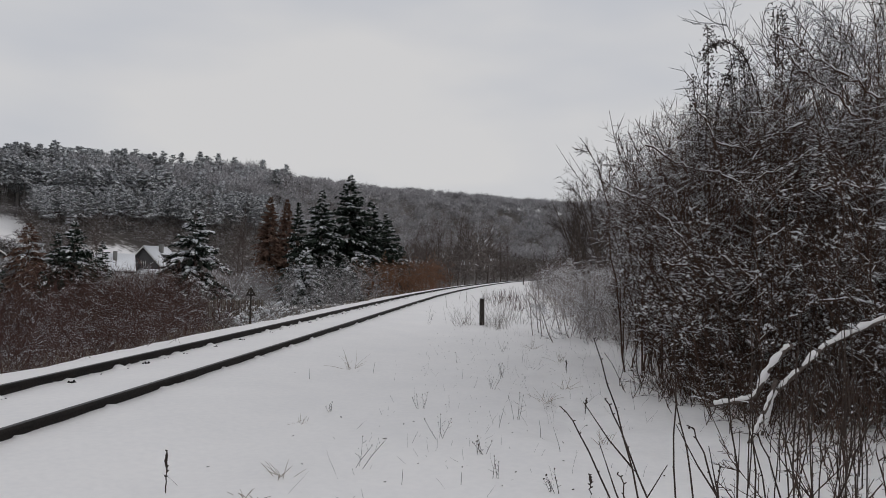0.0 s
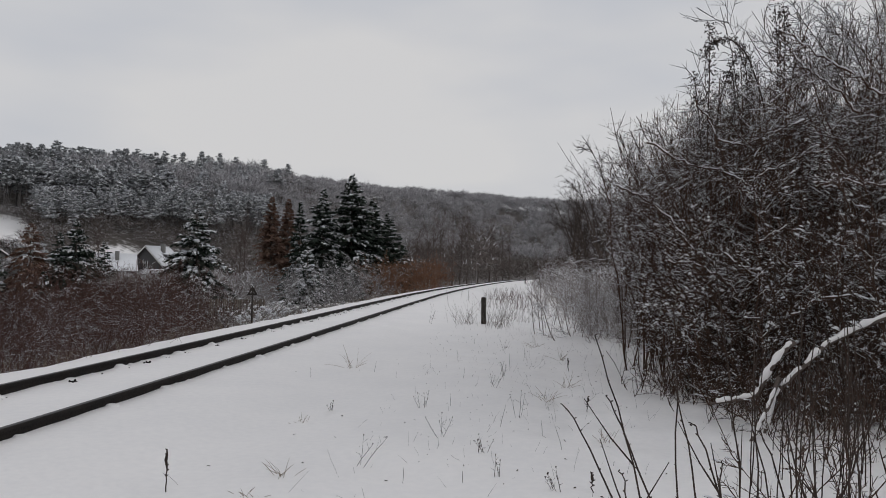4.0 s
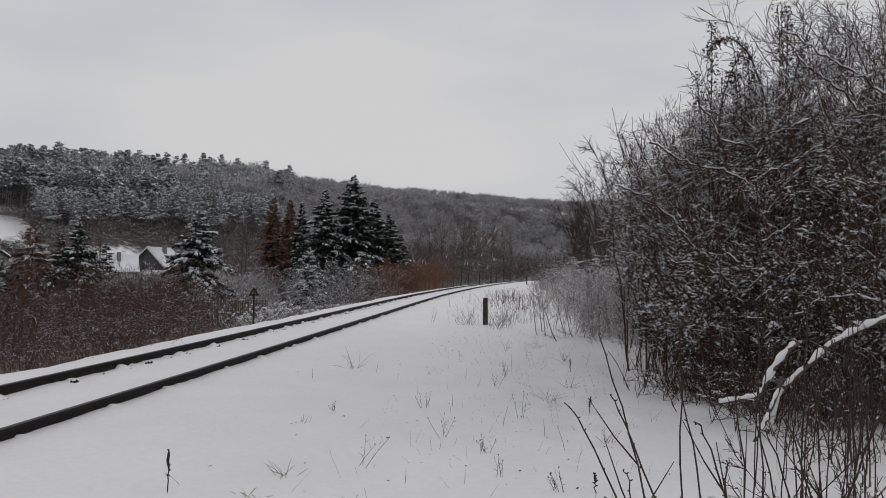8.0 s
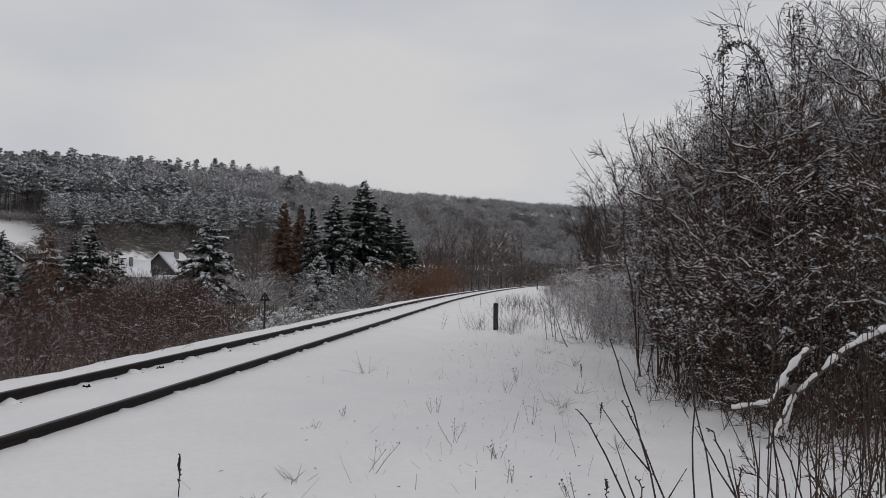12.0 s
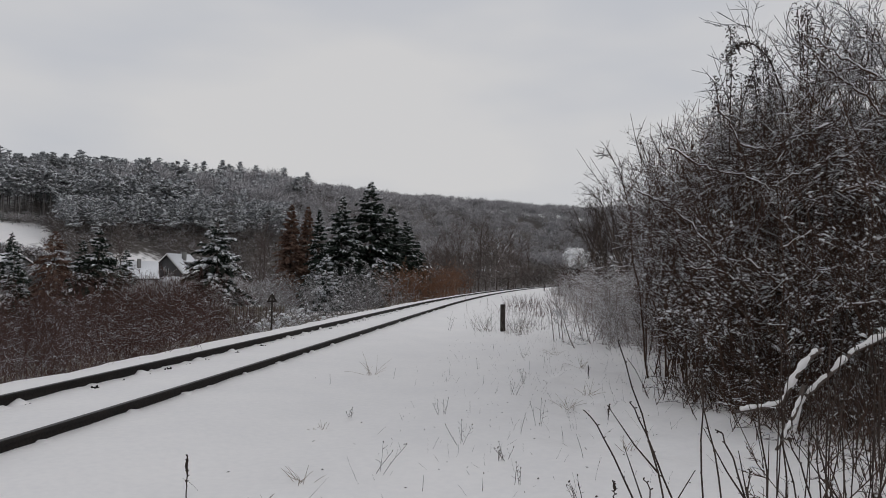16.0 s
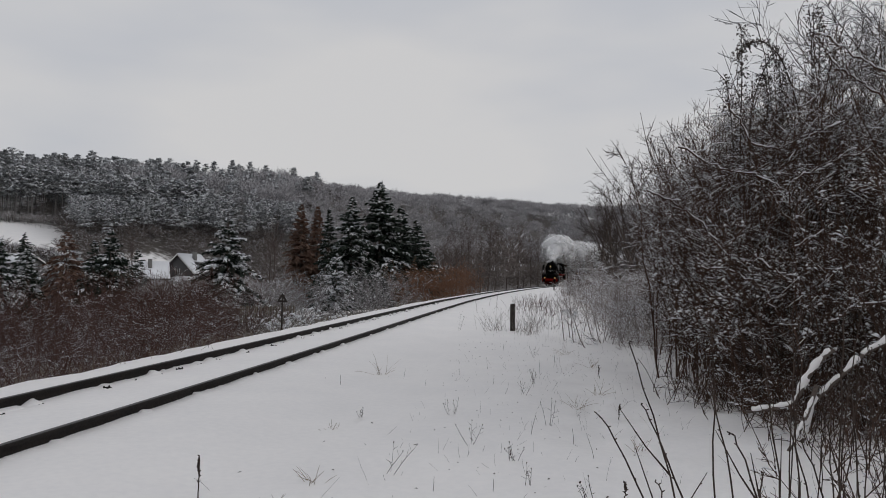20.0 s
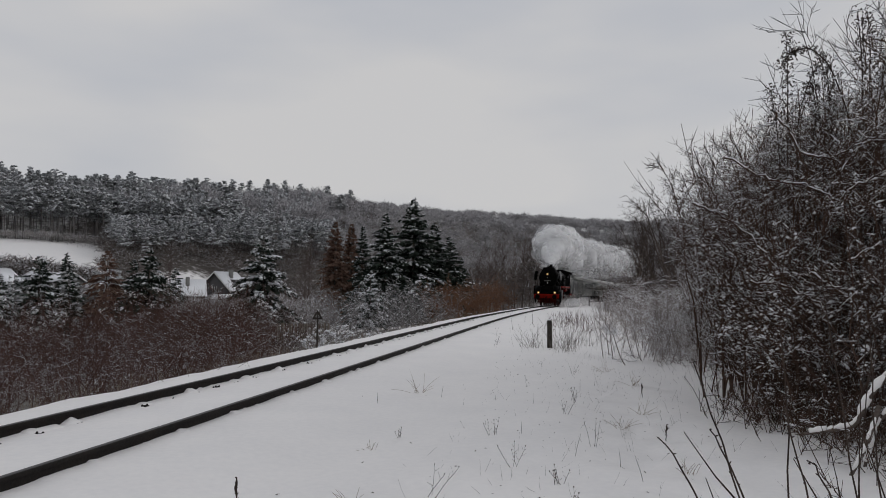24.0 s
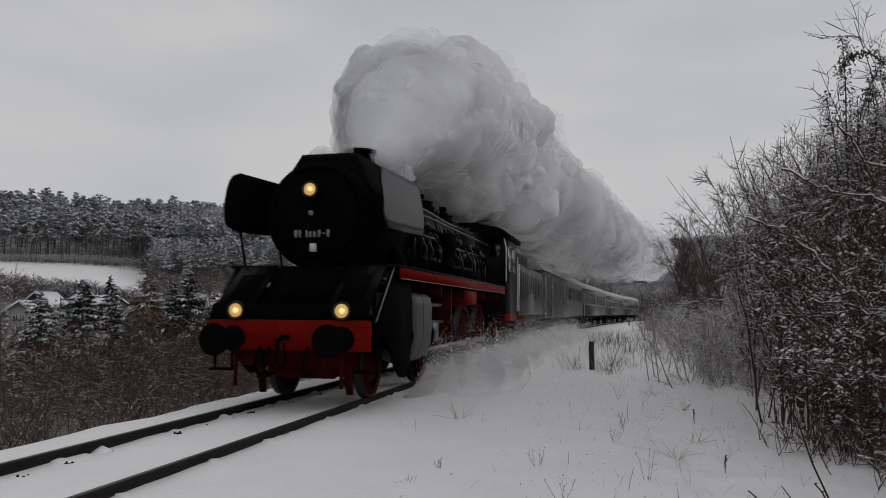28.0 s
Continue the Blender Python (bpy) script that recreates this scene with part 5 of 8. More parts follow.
build_house("pale rendered house with a snowy roof and twin gable windows", -75.6, 99.5, 26, 5.6, 8.0, 0.0, 2.15, WALL_PALE, windows=((0.45, 3.6, 0.55, 0.6), (-0.35, 3.6, 0.55, 0.6), (0.2, 1.6, 0.9, 0.9)), chimney=False)
build_house("dark house with a half snow-covered roof", -88.8, 120.9, 8, 5.4, 7.0, 1.5, 3.9, WALL_DARK, windows=((0.8, 4.6, 0.6, 0.7),), chimney=False)
build_house("long low building under a snowy roof", -79.5, 131.0, 58, 4.6, 8.0, 1.9, 3.4, WALL_GREY, chimney=False)
build_house("long low building under a snowy roof", -86.5, 134.0, 58, 4.6, 7.0, 2.2, 3.7, WALL_DARK, chimney=False)
build_house("white gabled shed seen through bare trees", -3.4, 168.0, 96, 6.0, 7.0, 0.2, 2.9, WALL_PALE, chimney=False, windows=((0.0, 1.6, 0.8, 0.9),))


# ---- fence, sign, posts and signal ----
def build_fence():
    f = thing("fence", "weathered wooden paling fence behind snowy bushes", "fence")
    a, b = Vector((-14.4, 42.7, 0)), Vector((-10.6, 43.8, 0))
    n = 36
    pick = Geo().add([(-0.045, 0, 0), (0.045, 0, 0), (0.045, 0.02, 0), (-0.045, 0.02, 0), (-0.045, 0, 1.0), (0.045, 0, 1.0), (0.045, 0.02, 1.0), (-0.045, 0.02, 1.0), (0, 0, 1.07), (0, 0.02, 1.07)],
                     [(0, 1, 5, 8, 4), (3, 7, 9, 6, 2), (1, 2, 6, 5), (3, 0, 4, 7), (4, 8, 9, 7), (5, 6, 9, 8)]).mesh("paling", [WOOD_FENCE])
    turn = math.degrees(math.atan2(b.y - a.y, b.x - a.x))
    r = rng_of(91)
    z0 = -1.72
    for k in range(n):
        p = a.lerp(b, k / (n - 1))
        ob = part("paling", pick, None, f)
        ob.matrix_basis = pose(p.x, p.y, z0 + r.uniform(-0.03, 0.03), r.uniform(-2, 2), r.uniform(-2, 2), turn)
    for z in (0.25, 0.8):
        part("fence_rail", Geo().hexa([(a.x, a.y + 0.03, z0 + z), (b.x, b.y + 0.03, z0 + z), (b.x, b.y + 0.08, z0 + z), (a.x, a.y + 0.08, z0 + z), (a.x, a.y + 0.03, z0 + z + 0.08), (b.x, b.y + 0.03, z0 + z + 0.08), (b.x, b.y + 0.08, z0 + z + 0.08), (a.x, a.y + 0.08, z0 + z + 0.08)]), [WOOD_FENCE], f)
    for q in (0.0, 0.33, 0.67, 1.0):
        p = a.lerp(b, q)
        part("fence_post", Geo().box(p.x - 0.05, p.x + 0.05, p.y + 0.09, p.y + 0.19, z0 - 0.5, z0 + 1.05, bevel=0.01), [WOOD_FENCE], f)
    return f


def build_sign():
    x, y = -6.11, 23.8
    z = ground_z(x, y)
    s = thing("warning_sign", "small dark triangular lineside sign on a thin post", "sign", pose(x, y, z, 0, 0, 6))
    part("sign_post", Geo().tube([(0, 0, -0.3), (0, 0, 0.70 - z)], 0.03, 8), [WOOD_DARK], s)
    t = 0.74 - z
    out, inn = [(-0.17, t - 0.32), (0.17, t - 0.32), (0.0, t)], [(-0.075, t - 0.262), (0.075, t - 0.262), (0.0, t - 0.12)]
    g = Geo()
    g.add([(x_, y_, z_) for y_ in (-0.045, -0.033) for x_, z_ in out + inn], [(0, 1, 4, 3), (1, 2, 5, 4), (2, 0, 3, 5), (6, 9, 10, 7), (7, 10, 11, 8), (8, 11, 9, 6), (0, 6, 7, 1), (1, 7, 8, 2), (2, 8, 6, 0), (3, 4, 10, 9), (4, 5, 11, 10), (5, 3, 9, 11)])
    part("sign_border", g, [WOOD_DARK], s, "dark triangular border")
    part("sign_snow", Geo().tube([(-0.05, -0.04, t - 0.085), (0.0, -0.04, t + 0.005), (0.05, -0.04, t - 0.085)], [0.007, 0.012, 0.007], 6), [FROST], s)
    return s


def build_posts():
    for x, y, top in ((1.16, 21.25, 0.61), (10.5, 96.2, 0.50)):
        z = ground_z(x, y)
        p = thing("marker_post", "dark weathered wooden lineside post standing in snow", "post", pose(x, y, z, 0.6, -1.0, 12), group="lineside posts")
        h = top - z
        part("shaft", Geo().loft([[(s * c, s * d, zz) for c, d in ((-1, -0.8), (-0.8, -1), (0.8, -1), (1, -0.8), (1, 0.8), (0.8, 1), (-0.8, 1), (-1, 0.8))] for zz, s in ((-0.3, 0.062), (h * 0.5, 0.060), (h - 0.03, 0.058), (h, 0.045))]), [WOOD_DARK], p)
        part("snow_cap", Geo().disc("z", (0, 0, h), [(0.0, 0.045), (0.012, 0.04), (0.02, 0.015)], 10), [FROST], p, "thin cap of snow")


def build_signal():
    x, y, _ = on_track(139, 3.2)
    z = ground_z(x, y)
    s = thing("railway_signal", "short railway signal with a dark head and one lit lamp", "signal", pose(x, y, z, 0, 0, -10))
    part("mast", Geo().box(-0.06, 0.06, -0.06, 0.06, -0.4, 2.2), [WHITE_PAINT], s)
    part("signal_head", Geo().box(-0.34, 0.34, -0.20, 0.06, 2.2, 3.25, bevel=0.06), [SOOT], s)
    part("signal_lens", Geo().disc("y", (0.0, -0.22, 2.55), [(0.03, 0.12), (0.0, 0.12), (-0.01, 0.08)], 14), [glow("signal_light", (1.0, 0.75, 0.5), 2.0)], s, "small lit lens")
    part("identity_plate", Geo().box(-0.15, 0.15, -0.075, -0.061, 1.5, 1.95), [WHITE_PAINT], s)


build_fence()
build_sign()
build_posts()
build_signal()


# ---- snow-capped garden shrubs by the fence ----
for n, (x, y, top, w) in enumerate(((-11.1, 40.6, -0.38, 1.5), (-9.3, 41.0, -0.34, 1.7), (-9.9, 38.6, -0.75, 1.2), (-7.9, 41.8, -0.6, 1.2))):
    z = ground_z(x, y)
    ob = build_shrub("snowy_shrub", "low shrub bowed under caps of snow", 190 + n, (top - z) * 1.05, w, 24, 130, 520, TWIG_FROST, 0.22, 0.015, lean=0.7, group="snowy shrubs by the fence", twig_r=1.6, lumps=70, lump_size=0.07)
    stand(ob, x, y, 40 * n)


# ---- shoots close to the camera ----
def build_shoots():
    spec = (((0.65, 3.17, 1.16), (0.80, 2.97, 0.54), (0.95, 2.77, -0.17)), ((0.51, 3.10, 0.88), (0.67, 2.91, 0.56), (0.98, 2.52, -0.17)), ((0.66, 2.97, 0.94), (0.78, 2.78, 0.60), (1.04, 2.39, -0.17)),
            ((1.02, 3.28, 1.29), (0.99, 3.11, 0.50), (0.97, 2.98, -0.17)), ((0.96, 3.09, 1.01), (1.00, 2.91, 0.56), (1.06, 2.64, -0.17)), ((1.35, 3.70, 1.51), (1.40, 3.47, 0.40), (1.43, 3.36, -0.17)),
            ((1.43, 3.45, 1.22), (1.39, 3.27, 0.46), (1.36, 3.13, -0.17)), ((1.49, 3.10, 1.29), (1.40, 2.95, 0.56), (1.33, 2.81, -0.17)), ((1.04, 2.75, 0.74), (1.00, 2.66, 0.50), (0.95, 2.50, -0.17)),
            ((1.37, 3.37, 0.86), (1.39, 3.16, 0.50), (1.44, 2.82, -0.17)), ((1.30, 3.07, 0.79), (1.32, 2.88, 0.58), (1.38, 2.40, -0.17)), ((1.61, 3.48, 0.90), (1.55, 3.30, 0.46), (1.48, 3.07, -0.17)),
            ((1.69, 3.44, 0.93), (1.64, 3.26, 0.47), (1.58, 3.01, -0.17)), ((1.63, 2.79, 0.91), (1.45, 2.71, 0.63), (1.02, 2.52, -0.17)), ((1.30, 2.85, 0.84), (1.30, 2.68, 0.64), (1.31, 2.25, -0.17)),
            ((0.96, 2.88, 0.85), (1.01, 2.71, 0.63), (1.12, 2.30, -0.17)), ((1.80, 3.30, 1.05), (1.76, 3.15, 0.5), (1.72, 2.98, -0.17)), ((1.90, 3.5, 1.2), (1.86, 3.4, 0.5), (1.80, 3.2, -0.17)),
            ((0.67, 2.76, 0.70), (0.71, 2.68, 0.45), (0.80, 2.5, -0.17)), ((1.98, 3.62, 1.0), (1.9, 3.5, 0.4), (1.83, 3.4, -0.17)))
    r = rng_of(93)
    more = []
    for _ in range(26):
        y = r.uniform(4.2, 6.6)
        x = y * r.uniform(0.40, 0.58)
        h, dx, dy = r.uniform(0.5, 1.5), r.normal(0, 0.16), r.normal(0, 0.12)
        more.append(((x + dx, y + dy, h), (x + dx * 0.4, y + dy * 0.4, h * 0.5), (x, y, -0.17)))
    for top, mid, foot in spec + tuple(more):
        z = ground_z(foot[0], foot[1])
        s = thing("bare_shoot", "thin leafless woody shoot standing in the snow", "sapling", pose(foot[0], foot[1], z), group="bare shoots near the path")
        a, b, c = [Vector(q) - Vector((foot[0], foot[1], z)) for q in (top, mid, (foot[0], foot[1], z - 0.1))]
        pts = []
        for k in range(13):
            q = k / 12
            p = c * (1 - q) ** 2 + (b * 2 - (a + c) * 0.5) * 2 * q * (1 - q) + a * q * q
            pts.append(p + Vector((r.normal(0, 0.004), r.normal(0, 0.004), 0)))
        ln = (a - c).length
        part("shoot_stem", Geo().tube(pts, [0.0050 * (0.6 + 0.3 * ln) * (1 - 0.55 * k / 12) for k in range(13)], 7), [STALK], s)
        for k in range(3, 13):
            p = pts[k]
            side = Vector((r.normal(0, 1), r.normal(0, 1), 0.6)).normalized()
            bud = Geo().tube([p, p + side * 0.007, p + side * 0.012], [0.0030 * (1 - 0.4 * k / 12), 0.0028, 0.0012], 5)
            part("bud", bud, [STALK], s)
        if r.uniform() < 0.55 and ln > 0.9:
            k = int(r.integers(4, 9))
            d = Vector((r.normal(0, 0.5), r.normal(0, 0.5), 1)).normalized()
            part("side_shoot", Geo().tube([pts[k], pts[k] + d * 0.14, pts[k] + d * 0.3 + Vector((0, 0, 0.03))], [0.004, 0.003, 0.0015], 5), [STALK], s)


def build_laden_branches():
    lines = (((2.66, 7.40, 0.14), (2.82, 7.26, 0.20), (3.01, 7.13, 0.26), (3.07, 6.99, 0.55), (3.20, 6.93, 0.76), (3.28, 6.95, 0.80)),
             ((3.02, 7.05, -0.2), (3.14, 7.06, 0.29), (3.26, 7.0, 0.45), (3.44, 6.94, 0.66), (3.59, 6.97, 0.80), (4.10, 6.94, 1.05), (4.7, 7.2, 1.25)),
             ((2.76, 6.70, -0.10), (2.90, 6.78, 0.08), (3.06, 6.92, 0.30), (3.2, 7.1, 0.45)))
    for n, pts in enumerate(lines):
        b = thing("snow_laden_branch", "low bowed branch carrying a thick roll of snow", "branch", group="snow-laden branches")
        fine = []
        for i in range(len(pts) - 1):
            for q in range(6):
                fine.append(Vector(pts[i]).lerp(Vector(pts[i + 1]), q / 6))
        fine.append(Vector(pts[-1]))
        for _ in range(3):
            fine = [fine[0]] + [(fine[k - 1] + fine[k] * 2 + fine[k + 1]) / 4 for k in range(1, len(fine) - 1)] + [fine[-1]]
        n_ = len(fine)
        part("bough", Geo().tube(fine, [0.014 + 0.010 * k / n_ for k in range(n_)], 8), [BARK], b)
        r = rng_of(94 + n)
        k = 2
        while k < n_ - 3:
            run = int(r.integers(4, 10)) if n < 2 else int(r.integers(4, 7))
            e = min(k + run, n_ - 2)
            m = e - k
            if m > 2:
                size = (0.031 if n < 2 else 0.018) * (0.6 if k > n_ * 0.6 else 1.0) * r.uniform(0.7, 1.15)
                rad = [size * (0.35 + 0.65 * math.sin(math.pi * (q + 0.4) / (m + 0.8)) ** 0.5) * r.uniform(0.65, 1.3) for q in range(m + 1)]
                roll = [fine[k + q] + Vector((r.normal(0, 0.004), r.normal(0, 0.004), 0.010 + 0.6 * rad[q])) for q in range(m + 1)]
                part("snow_roll", Geo().tube(roll, rad, 10), [SNOW], b, "thick roll of snow", smooth=True)
            k = e + int(r.integers(0, 2))


def build_snowy_boughs():
    """Crooked boughs in the face of the hedge, a line of snow along each."""
    lines = (((4.08, 8.39, 3.2), (3.77, 8.53, 3.07), (3.59, 8.61, 2.82), (3.44, 8.67, 2.52), (3.4, 8.69, 2.12)),
             ((3.22, 8.75, 3.0), (3.47, 8.65, 2.93), (3.77, 8.53, 3.08), (4.13, 8.36, 3.23)),
             ((3.5, 8.32, 2.53), (3.88, 8.15, 2.73), (4.15, 8.01, 2.81)),
             ((3.83, 7.73, 2.36), (4.1, 7.59, 2.4), (4.4, 7.42, 2.34), (4.69, 7.24, 2.21)),
             ((2.44, 8.9, 2.97), (2.81, 8.79, 2.72), (3.2, 8.65, 2.64), (3.51, 8.53, 2.44)),
             ((2.53, 8.45, 1.56), (2.82, 8.36, 1.52), (3.16, 8.24, 1.34), (3.32, 8.18, 0.97)),
             ((4.02, 7.63, 1.77), (4.24, 7.51, 1.94), (4.49, 7.37, 1.99)),
             ((3.42, 8.14, 1.78), (3.68, 8.02, 1.93), (3.97, 7.88, 1.87), (4.2, 7.76, 1.66)),
             ((2.99, 8.94, 3.5), (3.19, 8.87, 3.15), (3.3, 8.83, 2.67), (3.36, 8.81, 2.13)),
             ((3.56, 7.63, 1.01), (3.79, 7.52, 1.19), (4.1, 7.36, 1.24), (4.35, 7.22, 1.14)),
             ((2.02, 8.8, 2.44), (2.27, 8.73, 2.34), (2.64, 8.63, 2.04), (2.88, 8.55, 1.65)),
             ((4.24, 7.63, 3.11), (4.01, 7.75, 3.43), (3.77, 7.87, 3.64), (3.59, 7.95, 3.96)),
             ((4.34, 7.34, 3.22), (4.05, 7.5, 3.49), (3.77, 7.64, 3.75), (3.58, 7.74, 3.95)),
             ((3.57, 8.18, 1.22), (3.41, 8.25, 1.47), (3.19, 8.34, 1.62), (2.97, 8.42, 1.65)))
    r = rng_of(131)
    for pts in lines:
        ob = thing("snowy_bough", "crooked hedge bough lined with snow", "branch", group="snow-lined boughs in the hedge")
        way = [Vector(p) for p in pts]
        fine = [way[i].lerp(way[i + 1], q / 7) for i in range(len(way) - 1) for q in range(7)] + [way[-1]]
        fine = [p + Vector((r.normal(0, 0.012), r.normal(0, 0.02), r.normal(0, 0.012))) for p in fine]
        n = len(fine)
        part("bough", Geo().tube(fine, [0.011 - 0.006 * k / n for k in range(n)], 6), [TWIG_HEDGE], ob)
        k = 0
        while k < n - 2:
            e = min(n - 1, k + int(r.integers(2, 6)))
            run = fine[k:e + 1]
            steep = abs((run[-1] - run[0]).normalized().z)
            if steep < 0.9:
                rad = [(0.0105 - 0.005 * steep) * r.uniform(0.5, 1.3) * (0.5 if q in (0, len(run) - 1) else 1.0) for q in range(len(run))]
                part("snow_roll", Geo().tube([p + Vector((0, -0.003, 0.008 + 0.5 * a)) for p, a in zip(run, rad)], rad, 6), [FROST], ob, "line of snow on the bough", smooth=True)
            k = e + int(r.integers(0, 2))
        at, dr, _ = shoots(r, np.array([[list(p) for p in fine]]), 46, (25, 70), 0.05, 1.0)
        p1, q1 = grow(r, at, dr, r.uniform(0.12, 0.45, 46), np.full(46, 0.0045), np.full(46, 0.002), 4, 0.25, 0.03)
        seg = as_segments([(p1, q1)])
        tagged(part("twig_spray", segments_mesh("twig_spray", *seg, [TWIG_HEDGE], 3), None, ob), kind="stuff")
        tagged(part("snow_dab", dabs_on("snow_dab", r, seg, 60, [FROST], 1.0), None, ob), kind="stuff")


build_shoots()
build_laden_branches()
build_snowy_boughs()


# ---- weeds and grass in the snow ----
def weed(seed, x, y, height, label, kind):
    r = rng_of(seed)
    z = ground_z(x, y)
    w = thing("dry_weed", label, "weed", pose(x, y, z, 0, 0, r.uniform(0, 360)), group="dry weeds in the snow")
    if kind == "spike":
        pts = [Vector((r.normal(0, 0.004), r.normal(0, 0.004), q * height)) for q in np.linspace(-0.1, 1, 10)]
        part("stalk", Geo().tube(pts, [0.0045] * 6 + [0.008, 0.011, 0.009, 0.004], 6), [STALK], w)
        for k in range(4, 10):
            for _ in range(3):
                d = Vector((r.normal(), r.normal(), 0.4)).normalized() * 0.016
                part("seed_tuft", Geo().tube([pts[k], pts[k] + d], [0.006, 0.003], 5), [STALK], w)
        return w
    stems = 1 if kind == "single" else int(r.integers(3, 7)) if kind == "fork" else 12
    for k in range(stems):
        lean = 0.12 if kind == "single" else 0.30 if kind == "fork" else 0.75
        d = Vector((r.normal(0, lean), r.normal(0, lean), 1)).normalized()
        ln = height * r.uniform(0.5, 1.0)
        pts, p = [], Vector((r.normal(0, 0.012 * stems ** 0.5), r.normal(0, 0.012 * stems ** 0.5), -0.03))
        for q in range(6):
            pts.append(p.copy())
            p = p + d * ln / 5
            d = (d + Vector((r.normal(0, 0.06), r.normal(0, 0.06), -0.09 if kind == "tuft" else 0))).normalized()
        part("stalk", Geo().tube(pts, [0.0024, 0.0022, 0.002, 0.0018, 0.0016, 0.0009], 4), [STALK if kind != "tuft" else STRAW], w)
        if kind == "fork":
            for q in (2, 3, 4):
                d2 = Vector((r.normal(0, 0.8), r.normal(0, 0.8), 0.7)).normalized() * ln * 0.22
                part("side_stalk", Geo().tube([pts[q], pts[q] + d2], [0.0014, 0.0008], 4), [STALK], w)
            part("seed_head", Geo().tube([pts[-1], pts[-1] + Vector((0, 0, 0.012))], [0.003, 0.006], 5), [STALK], w)
    return w


SPOTS = ((-1.93, 5.32, 0.30, "spike"), (-0.65, 6.10, 0.36, "fork"), (-1.20, 5.69, 0.22, "tuft"), (-1.43, 11.77, 0.45, "tuft"), (-1.86, 10.61, 0.22, "single"), (-1.02, 11.51, 0.26, "single"),
         (-0.36, 21.5, 0.75, "fork"), (0.0, 7.14, 0.30, "fork"), (0.28, 12.8, 0.30, "single"), (0.71, 9.87, 0.34, "fork"), (1.10, 12.2, 0.3, "single"), (1.42, 13.0, 0.3, "single"), (0.38, 6.53, 0.2, "fork"),
         (0.83, 8.03, 0.36, "fork"), (0.99, 7.24, 0.25, "single"), (0.45, 5.82, 0.2, "fork"), (0.16, 5.65, 0.18, "single"), (-0.28, 5.61, 0.16, "single"), (-1.31, 5.19, 0.14, "tuft"), (-1.43, 7.79, 0.14, "tuft"),
         (-1.23, 8.44, 0.16, "fork"), (1.08, 6.59, 0.3, "single"), (1.98, 11.7, 0.2, "spike"), (1.69, 8.61, 0.18, "spike"), (1.13, 5.51, 0.14, "spike"), (1.55, 7.06, 0.22, "tuft"), (0.85, 5.42, 0.2, "fork"), (-0.22, 8.56, 0.24, "fork"), (0.1, 8.6, 0.2, "single"),
         (0.6, 7.6, 0.26, "single"), (1.3, 9.2, 0.3, "tuft"), (0.9, 11.0, 0.26, "fork"), (1.7, 10.2, 0.3, "tuft"), (0.3, 10.6, 0.2, "single"), (1.2, 14.6, 0.35, "fork"), (1.9, 15.2, 0.4, "tuft"), (0.7, 15.9, 0.35, "single"), (2.1, 13.1, 0.35, "tuft"))
for n, (x, y, h, kind) in enumerate(SPOTS):
    weed(300 + n, x, y, h, {"spike": "dark withered seed spike poking out of snow", "fork": "thin branched dry weed in the snow", "single": "single thin dry stalk in the snow", "tuft": "tuft of bent dry grass in the snow"}[kind], kind)


def grass_field(name, label, seed, spots, h0, h1, mat, lean=0.25, width=0.0022):
    """Fine dry stalks that nobody could count, in one object."""
    r = rng_of(seed)
    x, y = spots
    n = len(x)
    z = terrain(x, y)
    base = np.stack([x, y, z - 0.03], 1)
    d = np.stack([r.normal(0, lean, n), r.normal(0, lean, n), np.ones(n)], 1)
    p, q = grow(r, base, d, r.uniform(h0, h1, n), np.full(n, width), np.full(n, width * 0.45), 3, 0.12, -0.03)
    return tagged(new(name, segments_mesh(name, *as_segments([(p, q)]), [mat], 3)), label, "grass", kind="stuff")


WEED_GREY = material("grey_dry_weeds", (0.11, 0.092, 0.08), 0.9, spread=(0.22, 0.195, 0.175), scale=3.0, fine=30.0)


def patch(seed, n, centres, spread):
    r = rng_of(seed)
    c = np.array(centres)[r.integers(len(centres), size=n)]
    return c[:, 0] + r.normal(0, spread, n), c[:, 1] + r.normal(0, spread, n)


grass_field("dry_reeds", "frosted dry stalks round the wooden post", 401, patch(401, 190, [(0.75, 21.2), (1.45, 20.6), (1.7, 21.0), (1.9, 22.5), (1.5, 19.8), (0.6, 22.0), (2.1, 23.4), (2.4, 22.0)], 0.17), 0.3, 0.8, WEED_GREY, 0.42, 0.0032)
grass_field("dry_reeds", "reddish dead weeds beside the line", 402, patch(402, 260, [(2.6, 32), (3.0, 35), (2.9, 38), (3.4, 30), (4.0, 42)], 0.8), 0.3, 0.8, TWIG_RED, 0.3, 0.006)
S_, U_ = rng_of(403).uniform(-9, 44, 900), rng_of(404).normal(-1.98, 0.13, 900)
XY = np.array([on_track(a, b)[:2] for a, b in zip(S_, U_)])
grass_field("verge_grass", "dry grass along the edge of the embankment", 405, (XY[:, 0], XY[:, 1]), 0.08, 0.30, STRAW, 0.4, 0.0026)
S_, U_ = rng_of(406).uniform(2, 60, 620), rng_of(407).normal(7.3, 0.4, 620)
XY = np.array([on_track(a, b)[:2] for a, b in zip(S_, U_)])
grass_field("verge_grass", "dry stalks and sprigs at the foot of the shrubs", 408, (XY[:, 0], XY[:, 1]), 0.08, 0.36, STALK, 0.35, 0.0018)
S_, U_ = rng_of(409).uniform(-6, 12, 230), rng_of(410).uniform(3.2, 6.3, 230)
XY = np.array([on_track(a, b)[:2] for a, b in zip(S_, U_)])
